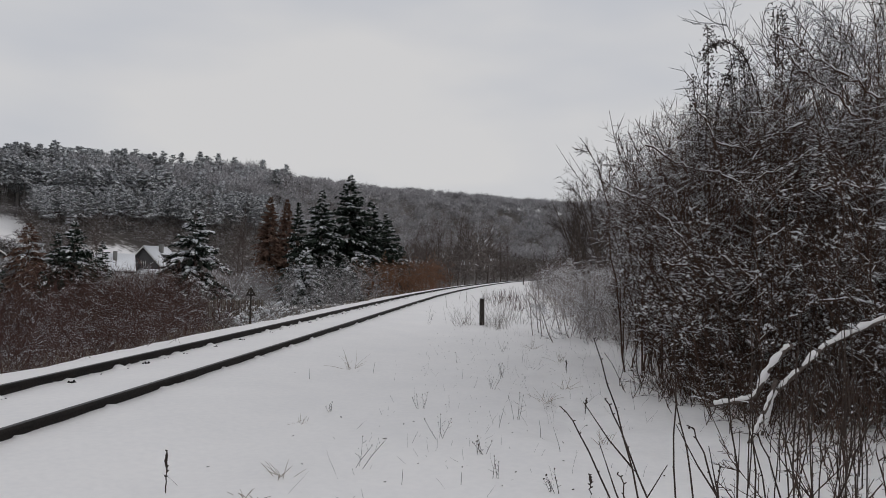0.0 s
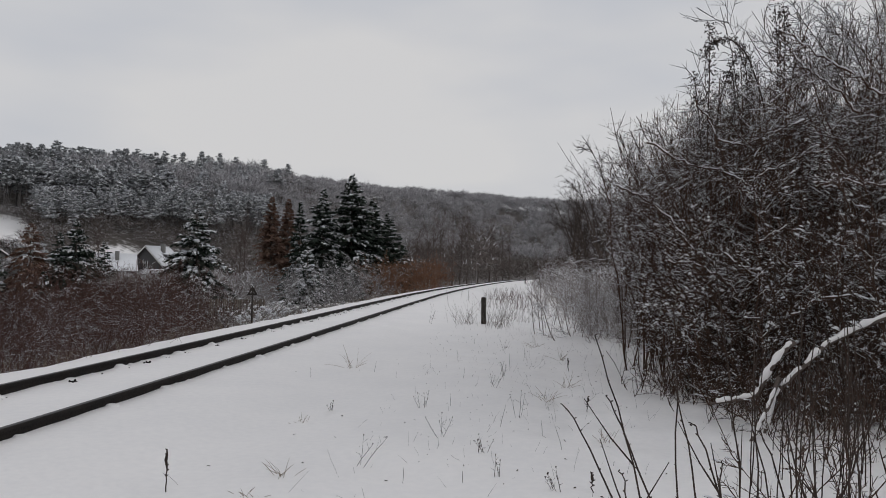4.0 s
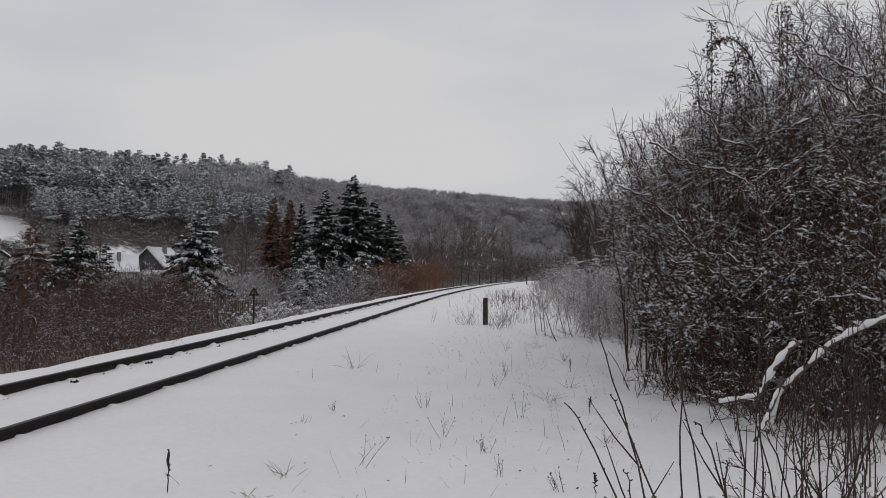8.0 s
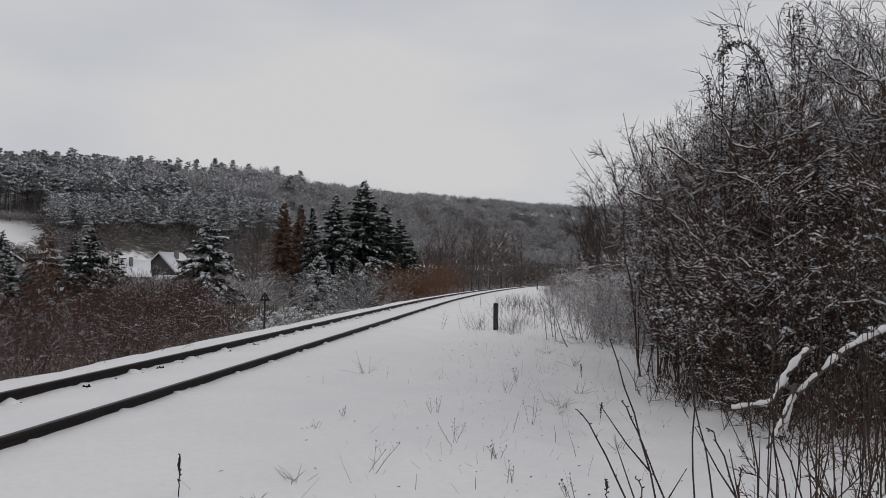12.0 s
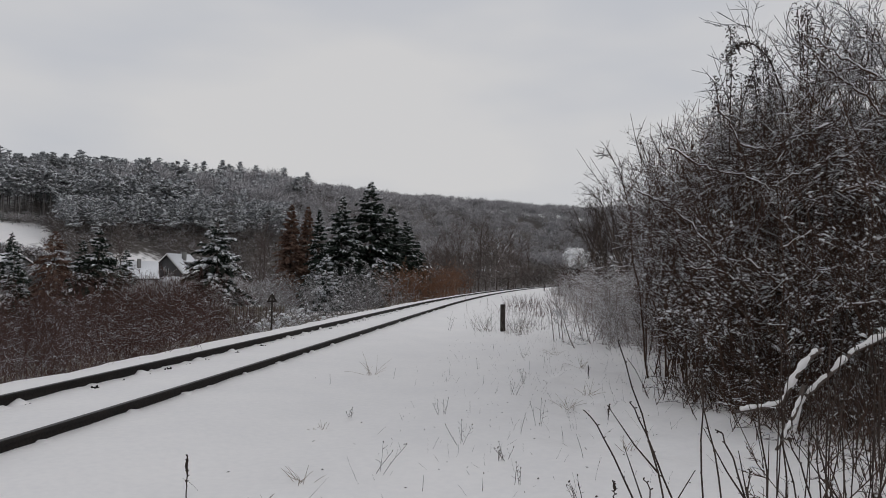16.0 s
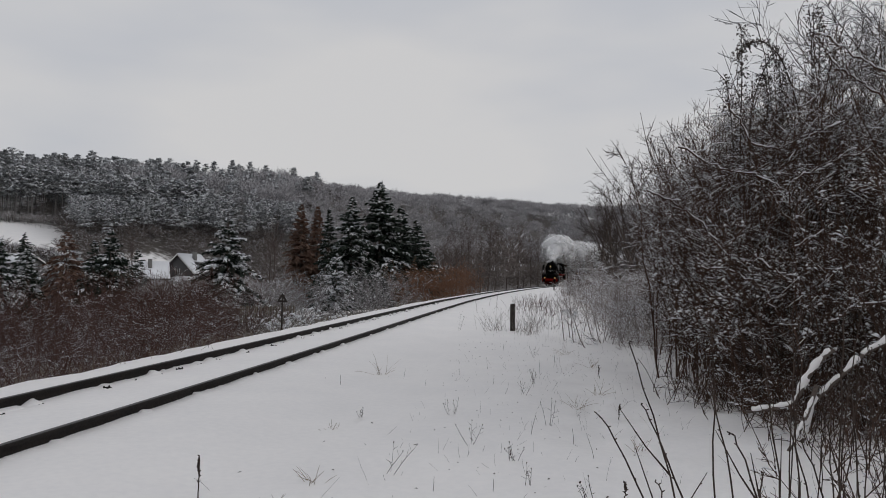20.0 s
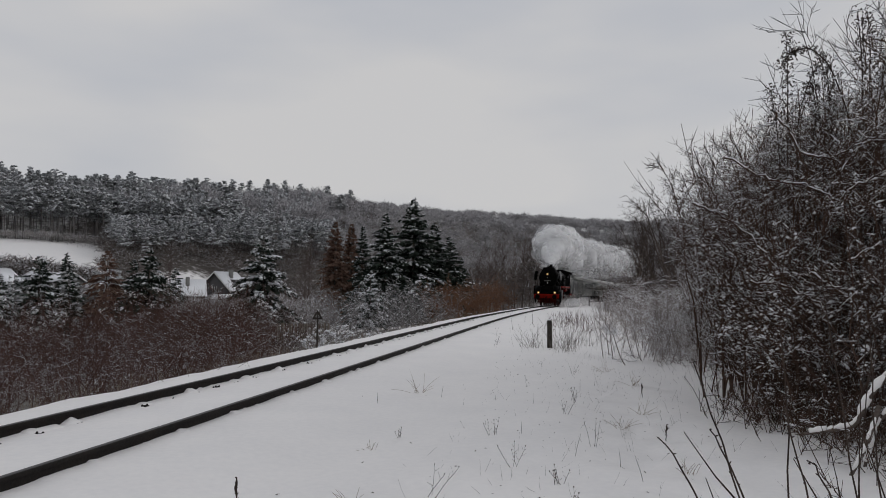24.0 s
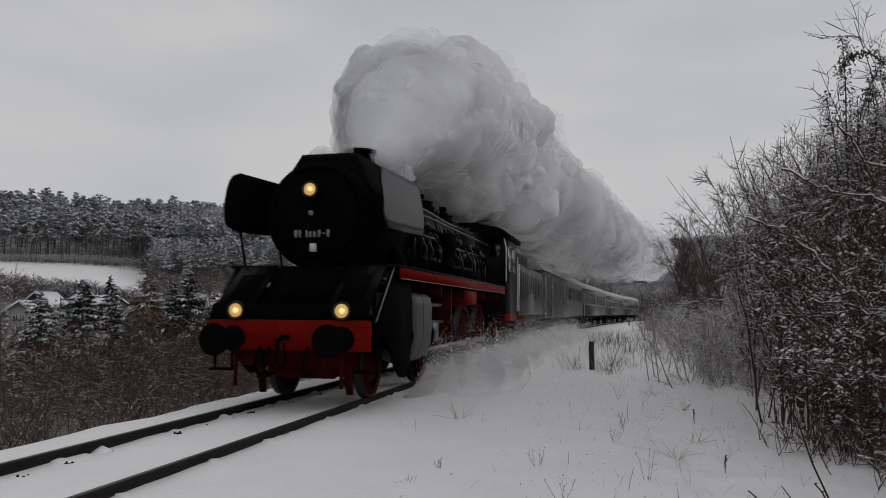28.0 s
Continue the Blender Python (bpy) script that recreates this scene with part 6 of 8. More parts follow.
grass_field("sparse_grass", "sparse thin stalks poking through the snow", 411, (XY[:, 0], XY[:, 1]), 0.04, 0.16, STALK, 0.6, 0.0016)

S_, U_ = rng_of(441).uniform(-6, 30, 700), rng_of(442).normal(5.6, 1.1, 700)
XY = np.array([on_track(a, b)[:2] for a, b in zip(S_, U_)])
grass_field("sparse_grass", "fine dry blades along the trodden strip", 443, (XY[:, 0], XY[:, 1]), 0.05, 0.26, STALK, 0.7, 0.0013)
S_, U_ = rng_of(445).uniform(-6, 24, 420), rng_of(446).normal(5.4, 1.2, 420)
XY = np.array([on_track(a, b)[:2] for a, b in zip(S_, U_)])
LITTER = np.stack([XY[:, 0], XY[:, 1], terrain(XY[:, 0], XY[:, 1]) + 0.008], 1)
tagged(new("leaf_litter", lumps("leaf_litter", LITTER, unit(rng_of(447).normal(0, 1, (420, 3)) * np.array([1, 1, 0.1])), rng_of(448).uniform(0.005, 0.022, 420), rng_of(449).uniform(0.003, 0.009, 420), [STALK])), "scattered dark seeds and leaf bits on the snow", "leaf litter", kind="stuff")
FROST_GRASS = material("frosted_dead_grass", (0.23, 0.20, 0.172), 0.9, spread=(0.52, 0.49, 0.46), scale=1.2, fine=12.0)
for seed, n, s0, s1, u0, du, h0, h1, wid in ((421, 4200, 12, 48, 8.1, 0.75, 0.15, 0.60, 0.0030), (424, 2600, 22, 95, 8.8, 1.1, 0.25, 0.75, 0.007), (427, 900, 14, 40, 6.6, 0.5, 0.10, 0.35, 0.0024), (430, 3600, 10, 34, 9.6, 0.8, 0.3, 0.9, 0.0034)):
    S_, U_ = rng_of(seed).uniform(s0, s1, n), rng_of(seed + 1).normal(u0, du, n)
    U_ = U_ - 1.2 * np.clip((S_ - 45) / 50, 0, 1)
    XY = np.array([on_track(a, b)[:2] for a, b in zip(S_, U_)])
    grass_field("bank_grass", "frosted dead grass and stalks on the bank", seed + 2, (XY[:, 0], XY[:, 1]), h0, h1, FROST_GRASS, 0.45, wid)

# ---- the train: local x to the camera's side of the line, y backwards from the front buffers, z above the rails ----
def wheel_set(name, radius, spokes, weight=True):
    """Meshes of one spoked wheel: tyre, hub, a spoke, and a counterweight."""
    tyre, hub, spoke = Geo(), Geo(), Geo()
    tyre.disc("x", (0, 0, 0), [(-0.06, radius - 0.09), (-0.06, radius), (0.05, radius), (0.05, radius + 0.028), (0.075, radius + 0.028), (0.075, radius - 0.09), (-0.06, radius - 0.09)], 32, 1, False)
    tyre.disc("x", (0, 0, 0), [(-0.063, radius - 0.14), (-0.063, radius - 0.035), (0.03, radius - 0.035), (0.03, radius - 0.14), (-0.063, radius - 0.14)], 32, 0, False)
    hub.disc("x", (0, 0, 0), [(-0.12, 0.03), (-0.12, 0.11), (-0.10, 0.17), (0.06, 0.17), (0.06, 0.10)], 16, 0)
    rings = []
    for d, w in ((0.14, 0.045), (radius - 0.10, 0.030)):
        rings.append([(x, d, y) for x, y in ((-0.035, -w), (0.03, -w), (0.03, w), (-0.035, w))])
    spoke.loft(rings, 0)
    block = None
    if weight:
        arc = [math.pi * (0.75 + 0.5 * k / 6) for k in range(7)]
        ring = [(math.cos(a) * (radius - 0.08), math.sin(a) * (radius - 0.08)) for a in arc] + [(math.cos(a) * radius * 0.52, math.sin(a) * radius * 0.52) for a in reversed(arc)]
        block = Geo().loft([[(x, y, z) for y, z in ring] for x in (-0.05, 0.04)], 0).mesh("counterweight", [RED_DARK])
    return tyre.mesh(name, [RED_DARK, WHEEL_RIM]), hub.mesh("hub", [RED_DARK]), spoke.mesh("spoke", [RED_DARK]), block, spokes


WHEELS = []          # (object, its place on the thing, radius)


def wheel(parent, kit, x, y, radius, turns=True):
    tyre, hub, spoke, block, count = kit
    ob = part("wheel", tyre, None, parent, "red spoked wheel")
    ob.matrix_basis = pose(x, y, radius, 0, 0, 180 if x > 0 else 0)
    part("hub", hub, None, ob)
    for k in range(count):
        part("spoke", spoke, None, ob).matrix_basis = pose(0, 0, 0, 360 * k / count)
    if block:
        part("counterweight", block, None, ob)
    if turns:
        WHEELS.append((ob, x, y, radius))
    return ob


def lamp(parent, x, y, z, r):
    g = Geo()
    g.disc("y", (x, y, z), [(-0.02, r * 0.98), (-0.03, r * 1.08), (0.02, r * 1.12), (0.14, r * 1.05), (0.20, r * 0.7)], 24, 0)
    case = part("headlamp", g, [SOOT], parent, "round headlamp, lit yellow")
    part("lamp_glass", Geo().disc("y", (x, y, z), [(-0.022, r * 0.97), (-0.036, r * 0.7), (-0.042, r * 0.3)], 24), [LAMP_GLASS], case, "glowing yellow lamp glass")
    part("lamp_bulb", Geo().disc("y", (x + r * 0.12, y - 0.045, z), [(0.0, r * 0.30), (-0.02, r * 0.30), (-0.035, r * 0.14)], 12), [LAMP_CORE], case, "bright lamp filament")
    part("lamp_rim", Geo().disc("y", (x, y, z), [(-0.03, r * 0.98), (-0.05, r * 0.99), (-0.05, r * 1.05), (-0.02, r * 1.10)], 24), [PLATE], case)
    part("lamp_bracket", Geo().box(x - 0.03, x + 0.03, y + 0.02, y + 0.12, z - r - 0.14, z - r + 0.02), [SOOT], case)
    return case


def arc_section(half, z0, z_side, z_top, n=12, y=0.0):
    """Upright walls under a rounded roof, as a ring of points at y."""
    pts = [(-half, y, z0), (half, y, z0)]
    for k in range(n + 1):
        a = math.pi * k / n
        pts.append((half * math.cos(a), y, z_side + (z_top - z_side) * math.sin(a) ** 0.8))
    return pts


def build_locomotive():
    loco = thing("steam_locomotive", "black steam locomotive with red frame and three lit headlamps", "locomotive")
    # frame and running gear
    g = Geo()
    for x in (-0.58, 0.52):
        g.box(x, x + 0.06, 0.7, 13.2, 0.55, 1.32)
    for y in (0.8, 2.0, 3.4, 4.9, 6.7, 8.5, 10.3, 12.6):
        g.box(-0.55, 0.55, y, y + 0.12, 0.62, 1.25)
    part("main_frame", g, [RED_DARK], loco, "dirty red plate frame")
    beam = part("buffer_beam", Geo().box(-1.30, 1.30, 0.60, 0.67, 0.83, 1.28, bevel=0.015), [RED], loco, "bright red buffer beam")
    g = Geo()
    for x in (-0.55, -0.2, 0.2, 0.55):
        for z in (0.90, 1.05, 1.20):
            g.disc("y", (x, 0.60, z), [(0, 0.018), (-0.014, 0.016), (-0.02, 0.006)], 6)
    tagged(part("rivet_row", g, [RED], beam), kind="stuff")
    for x in (-0.872, 0.872):
        b = part("buffer", Geo().disc("y", (x, 0, 1.0), [(0.02, 0.04), (0.0, 0.12), (0.015, 0.235), (0.05, 0.235), (0.06, 0.12), (0.30, 0.075)], 24), [SOOT], loco, "black round buffer head")
        part("buffer_sleeve", Geo().disc("y", (x, 0, 1.0), [(0.24, 0.10), (0.25, 0.125), (0.52, 0.125), (0.54, 0.19), (0.60, 0.19)], 16), [SOOT], b)
    hook = Geo().tube([(0, 0.62, 1.02), (0, 0.42, 1.02), (0, 0.30, 0.98), (0, 0.27, 0.90), (0, 0.34, 0.85)], [0.045, 0.045, 0.04, 0.035, 0.02], 8)
    hook.tube([(-0.06, 0.36, 0.95), (-0.08, 0.40, 0.70), (0, 0.42, 0.58), (0.08, 0.40, 0.70), (0.06, 0.36, 0.95)], 0.022, 6)
    part("coupling", hook, [SOOT], loco, "black screw coupling")
    for x in (-0.42, -0.28, 0.34):
        part("brake_hose", Geo().tube([(x, 0.60, 0.86), (x, 0.50, 0.80), (x - 0.02, 0.44, 0.60), (x + 0.03, 0.50, 0.46), (x + 0.06, 0.58, 0.50)], 0.028, 7), [SOOT], loco)
    for x in (-1.18, 1.18):
        part("front_step", Geo().box(x - 0.17, x + 0.17, 0.72, 0.98, 0.50, 0.53).box(x - 0.16, x - 0.13, 0.84, 0.88, 0.50, 0.88).box(x + 0.13, x + 0.16, 0.84, 0.88, 0.50, 0.88), [SOOT], loco)
        part("rail_guard", Geo().hexa([(x * 0.62 - 0.05, 1.30, 0.12), (x * 0.62 + 0.05, 1.30, 0.12), (x * 0.62 + 0.05, 1.36, 0.12), (x * 0.62 - 0.05, 1.36, 0.12), (x * 0.62 - 0.07, 1.10, 0.85), (x * 0.62 + 0.07, 1.10, 0.85), (x * 0.62 + 0.07, 1.18, 0.85), (x * 0.62 - 0.07, 1.18, 0.85)]), [RED_DARK], loco)
        part("lamp_iron", Geo().box(x * 0.72 - 0.02, x * 0.72 + 0.02, 0.62, 0.68, 0.28, 0.84), [RED_DARK], loco)
    part("pony_frame", Geo().box(-0.52, 0.52, 1.25, 1.35, 0.36, 0.84, bevel=0.03).box(-0.6, -0.52, 1.25, 3.0, 0.40, 0.62).box(0.52, 0.6, 1.25, 3.0, 0.40, 0.62), [RED_DARK], loco, "dirty red pony truck")
    part("snow_plate", Geo().hexa([(-0.95, 1.02, 0.56), (0.95, 1.02, 0.56), (0.95, 1.06, 0.56), (-0.95, 1.06, 0.56), (-1.05, 0.80, 0.86), (1.05, 0.80, 0.86), (1.05, 0.84, 0.86), (-1.05, 0.84, 0.86)]), [RED_DARK], loco, "dark plate under the buffer beam")
    for x in (-0.75, 0.75):
        part("axle_box", Geo().box(x - 0.14 if x > 0 else x - 0.14, x + 0.14, 1.75, 2.0, 0.30, 0.75, bevel=0.03), [RED_DARK], loco)
    # front apron: low upright plate, sloping plates with a recess between
    g = Geo()
    g.box(-1.26, 1.26, 0.64, 0.72, 1.28, 1.52, 0)
    for x0, x1 in ((-1.24, -0.62), (-0.60, 0.60), (0.62, 1.24)):
        o = 0.10 if x0 == -0.60 else 0.0
        g.hexa([(x0, 0.70 + o, 1.50), (x1, 0.70 + o, 1.50), (x1, 0.76 + o, 1.50), (x0, 0.76 + o, 1.50), (x0, 1.50 + o, 2.14), (x1, 1.50 + o, 2.14), (x1, 1.56 + o, 2.14), (x0, 1.56 + o, 2.14)], 0 if o else 1)
    part("front_apron", g, [SOOT, BLACK], loco, "sloping black front apron plates")
    for x in (-0.9, 0.9):
        part("apron_door", Geo().hexa([(x - 0.2, 0.80, 1.60), (x + 0.2, 0.80, 1.60), (x + 0.2, 0.84, 1.60), (x - 0.2, 0.84, 1.60), (x - 0.2, 1.26, 1.98), (x + 0.2, 1.26, 1.98), (x + 0.2, 1.30, 1.98), (x - 0.2, 1.30, 1.98)]), [SOOT], loco)
    for sx in (-1, 1):
        prof = [(0.66, 1.26), (1.56, 2.12), (2.30, 2.12), (2.62, 1.60), (2.66, 0.95), (2.45, 0.50), (2.05, 0.34), (1.75, 0.50), (1.45, 0.85), (1.05, 1.10)]
        rings = [[(sx * x, y, z) for y, z in (prof if sx > 0 else prof)] for x in (1.30, 1.36)]
        part("side_apron", Geo().loft(rings, 0), [SOOT], loco, "black side apron plate")
        edge = [(sx * 1.37, y - 0.01, z) for y, z in ((0.66, 1.26), (1.11, 1.70), (1.56, 2.13))]
        part("apron_edge", Geo().tube(edge, 0.009, 5), [PALE_BAR if sx > 0 else SOOT], loco, "thin painted apron edge")
        lamp(loco, sx * 0.855, 0.62, 1.417, 0.130)
        # running board with its red valance
        part("running_board", Geo().box(min(sx * 0.9, sx * 1.46), max(sx * 0.9, sx * 1.46), 1.50, 10.95, 2.11, 2.15), [BLACK], loco)
        part("valance", Geo().box(min(sx * 1.42, sx * 1.46), max(sx * 1.42, sx * 1.46), 1.62, 10.95, 1.93, 2.108), [RED], loco, "red running board valance")
        part("valance_line", Geo().box(min(sx * 1.455, sx * 1.468), max(sx * 1.455, sx * 1.468), 1.62, 10.95, 1.925, 1.938), [PALE_BAR], loco, "thin pale lining")
        for y in (4.4, 6.2, 8.3, 9.9):
            part("board_bracket", Geo().box(min(sx * 0.62, sx * 1.42), max(sx * 0.62, sx * 1.42), y, y + 0.06, 1.70, 1.93), [RED_DARK], loco)
        # cylinder, valve chest, slide bars
        sec = [(0.66, 0.62), (0.95, 0.50), (1.14, 0.52), (1.29, 0.62), (1.38, 0.80), (1.405, 1.02), (1.405, 1.50), (1.38, 1.66), (1.28, 1.73), (0.66, 1.73)]
        rings = [[(sx * (0.95 + (x - 0.95) * k), y, 1.1 + (z - 1.1) * k) for x, z in sec] for y, k in ((2.66, 0.86), (2.72, 0.97), (2.80, 1.0), (3.78, 1.0), (3.86, 0.97), (3.92, 0.86))]
        cyl = part("cylinder", Geo().loft(rings), [GREY_ICE], loco, "cylinder casing of frosted grey steel")
        part("cylinder_cover", Geo().disc("y", (sx * 1.08, 0, 0.98), [(2.67, 0.30), (2.60, 0.29), (2.56, 0.20), (2.54, 0.05)], 24), [SOOT], cyl)
        part("rear_cover", Geo().disc("y", (sx * 1.08, 0, 0.98), [(3.90, 0.33), (4.0, 0.33), (4.06, 0.22), (4.14, 0.10)], 24), [SOOT], cyl)
        part("valve_chest", Geo().disc("y", (sx * 1.02, 0, 1.50), [(3.90, 0.20), (4.08, 0.20), (4.12, 0.10), (4.35, 0.06)], 18), [GREY_ICE], cyl, "frosted valve chest")
        part("casing_band", Geo().loft([[(sx * (0.95 + (x - 0.95) * k), y, 1.1 + (z - 1.1) * k) for x, z in sec] for y, k in ((3.20, 1.0), (3.205, 1.012), (3.245, 1.012), (3.25, 1.0))], caps=False), [PLATE], cyl)
        for k in range(5):
            part("drain_cock", Geo().tube([(sx * 1.15, 2.85 + 0.22 * k, 0.52), (sx * 1.2, 2.80 + 0.22 * k, 0.36), (sx * 1.22, 2.6 + 0.2 * k, 0.30)], 0.018, 5), [SOOT], cyl)
        part("steam_pipe", Geo().tube([(sx * 0.60, 3.3, 2.75), (sx * 0.86, 3.35, 2.3), (sx * 0.98, 3.4, 1.7)], [0.17, 0.16, 0.15], 12), [SOOT], loco)
        part("slide_bar", Geo().box(sx * 1.08 - 0.06, sx * 1.08 + 0.06, 4.1, 5.5, 1.16, 1.22).box(sx * 1.08 - 0.05, sx * 1.08 + 0.05, 4.1, 5.5, 0.80, 0.85), [STEEL], loco)
        part("crosshead", Geo().box(sx * 1.08 - 0.09, sx * 1.08 + 0.09, 4.75, 5.1, 0.82, 1.18, bevel=0.02), [STEEL], loco)
        part("piston_rod", Geo().disc("y", (sx * 1.08, 0, 1.0), [(4.05, 0.045), (4.8, 0.045)], 10), [STEEL], loco)
        part("radius_rod", Geo().tube([(sx * 1.05, 4.2, 1.56), (sx * 1.05, 5.9, 1.52), (sx * 1.05, 6.2, 1.2)], [0.04, 0.04, 0.05], 6), [STEEL], loco)
        part("valve_gear_bracket", Geo().box(min(sx * 0.6, sx * 1.3), max(sx * 0.6, sx * 1.3), 5.5, 5.62, 0.75, 1.93), [RED_DARK], loco, "red bracket of the valve gear")
        # tanks and pumps below the board
        part("air_reservoir", Geo().disc("y", (sx * 0.98, 0, 1.72), [(6.5, 0.05), (6.53, 0.2), (8.0, 0.2), (8.03, 0.05)], 16), [RED_DARK], loco)
        part("tool_box", Geo().box(min(sx * 1.12, sx * 1.44), max(sx * 1.12, sx * 1.44), 6.35, 7.35, 1.55, 1.88, bevel=0.02), [RED], loco, "red painted tool box")
        part("sand_pipe", Geo().tube([(sx * 0.75, 6.1, 3.2), (sx * 1.0, 6.3, 2.4), (sx * 0.95, 6.35, 1.4), (sx * 0.8, 6.2, 0.3)], 0.028, 6), [SOOT], loco)
    drive, small = wheel_set("driving_wheel", 0.80, 14), wheel_set("carrying_wheel", 0.50, 10, False)
    trail = wheel_set("trailing_wheel", 0.625, 11, False)
    for x in (-0.75, 0.75):
        wheel(loco, small, x, 2.15, 0.50)
        for y in (4.95, 6.75, 8.55, 10.35):
            wheel(loco, drive, x, y, 0.80)
        wheel(loco, trail, x, 12.5, 0.625)
    for sx in (-1, 1):
        rod = Geo().box(sx * 0.96 - 0.03, sx * 0.96 + 0.03, -3.3, 3.3, -0.06, 0.06)
        for y in (-3.3, -1.1, 1.1, 3.3):
            rod.disc("x", (sx * 0.96, y, 0), [(-0.05, 0.12), (0.05, 0.12)], 14)
        ob = part("coupling_rod", rod, [STEEL], loco, "bright steel coupling rod")
        ob.matrix_basis = pose(0, 8.46, 0.80 - 0.33)
        RODS.append((ob, 8.46, 0.80, 0.33, 0.8))
    # smokebox, boiler and firebox
    box = part("smokebox", Geo().disc("y", (0, 0, 2.98), [(1.62, 0.84), (1.66, 0.90), (3.55, 0.90)], 40), [SOOT], loco, "sooty black smokebox", smooth=False)
    part("smokebox_door", Geo().disc("y", (0, 0, 2.98), [(1.63, 0.76), (1.58, 0.72), (1.50, 0.50), (1.45, 0.22), (1.44, 0.05)], 36), [SOOT], box, "domed black smokebox door")
    part("door_ring", Geo().disc("y", (0, 0, 2.98), [(1.63, 0.77), (1.59, 0.78), (1.59, 0.83), (1.63, 0.84)], 36), [SOOT], box)
    part("door_handrail", Geo().tube([(0.70 * math.cos(a), 1.46, 2.98 + 0.70 * math.sin(a)) for a in [math.pi * (0.12 + 0.76 * k / 10) for k in range(11)]], 0.014, 6), [SOOT], box)
    part("door_wheel", Geo().disc("y", (0, 0, 2.98), [(1.44, 0.05), (1.36, 0.05), (1.34, 0.02)], 12), [STEEL], box)
    for k in range(6):
        a = math.pi * (0.25 + k / 3)
        part("door_clamp", Geo().box(0.79 * math.cos(a) - 0.035, 0.79 * math.cos(a) + 0.035, 1.52, 1.60, 2.98 + 0.79 * math.sin(a) - 0.035, 2.98 + 0.79 * math.sin(a) + 0.035, bevel=0.01), [SOOT], box)
    g = Geo()
    x = -0.32
    for w, hgt in ((0.05, 0.12), (0.035, 0.12), (0.03, 0), (0.035, 0.12), (0.035, 0.12), (0.05, 0.12), (0.05, 0.12), (0.05, 0.02), (0.05, 0.12)):
        if hgt:
            g.box(x, x + w, 1.462, 1.475, 2.66 - hgt / 2, 2.66 + hgt / 2)
        x += w + 0.028
    plate = part("number_board", Geo().box(-0.40, 0.40, 1.476, 1.56, 2.58, 2.74), [SOOT], box, "black board with a row of pale bars")
    part("writing_bars", g, [PALE_BAR], plate, "pale bars in a row")
    part("shed_plate", Geo().box(-0.05, 0.05, 1.47, 1.56, 2.37, 2.50), [WHITE_PAINT], box, "small white plate")
    lamp(loco, 0.0, 1.34, 3.36, 0.125)
    part("preheater_box", Geo().loft([[(-0.84, y0, 3.30), (0.84, y0, 3.30), (0.84, y0, 3.42), (0.50, y0 + o, z1), (-0.50, y0 + o, z1), (-0.84, y0, 3.42)] for y0, o, z1 in ((1.9, 0.12, 4.02), (2.1, 0.0, 4.10), (4.1, 0.0, 4.10), (4.2, -0.05, 4.02))]), [SOOT], loco, "black feedwater heater casing in front of the chimney")
    part("chimney", Geo().disc("z", (0.04, 3.55, 0), [(3.7, 0.36), (3.95, 0.30), (4.36, 0.27), (4.38, 0.31), (4.45, 0.31), (4.45, 0.24), (4.30, 0.22)], 24), [SOOT], loco, "short black chimney")
    part("boiler", Geo().disc("y", (0, 0, 3.0), [(3.5, 0.86), (3.56, 0.83), (8.4, 0.86), (8.5, 0.80)], 36), [BLACK], loco, "long black boiler barrel")
    for y in (4.3, 5.3, 6.4, 7.5):
        part("boiler_band", Geo().disc("y", (0, 0, 3.0), [(y, 0.845), (y, 0.868), (y + 0.06, 0.868), (y + 0.06, 0.845)], 36), [PLATE], loco)
    part("firebox", Geo().loft([arc_section(0.90, 1.75, 3.05, 3.92, 14, y) for y in (8.35, 11.0)]), [BLACK], loco)
    for y, rr, zt in ((5.0, 0.34, 4.12), (6.1, 0.40, 4.18), (7.3, 0.36, 4.12)):
        part("dome", Geo().disc("z", (0, y, 0), [(3.6, rr), (zt - 0.2, rr), (zt - 0.06, rr * 0.85), (zt, rr * 0.4), (zt + 0.01, 0.03)], 20), [SOOT], loco, "black boiler dome")
    for k, (y, zz) in enumerate(((4.55, 4.05), (6.75, 4.25), (7.0, 4.25), (8.1, 4.22), (8.9, 4.25), (9.3, 4.2))):
        part("valve", Geo().disc("z", (0.12 * (-1) ** k, y, 0), [(3.6, 0.07), (zz - 0.12, 0.06), (zz - 0.1, 0.10), (zz - 0.02, 0.10), (zz, 0.04)], 10), [SOOT], loco)
    for sx in (-1, 1):
        part("handrail", Geo().tube([(sx * 0.96, 3.7, 3.35), (sx * 0.97, 10.8, 3.38)], 0.018, 6), [STEEL], loco)
        for k, (z, rr, x) in enumerate(((3.55, 0.035, 0.72), (3.10, 0.045, 0.93), (2.92, 0.03, 0.95), (2.70, 0.05, 0.92), (2.50, 0.04, 0.86))):
            part("boiler_pipe", Geo().tube([(sx * x, 3.7 + 0.3 * k, z), (sx * (x + 0.02), 5.5, z + 0.03), (sx * (x + 0.03), 7.2, z - 0.02), (sx * (x + 0.04), 10.7, z + 0.05)], rr, 8), [SOOT if k % 2 else PIPE], loco)
        for y in (4.2, 5.6, 6.6, 7.9, 9.4):
            part("fitting", Geo().box(sx * 0.93 - 0.09, sx * 0.93 + 0.09, y, y + 0.22, 2.6, 2.95, bevel=0.03), [SOOT], loco)
        r = rng_of(70 + sx)
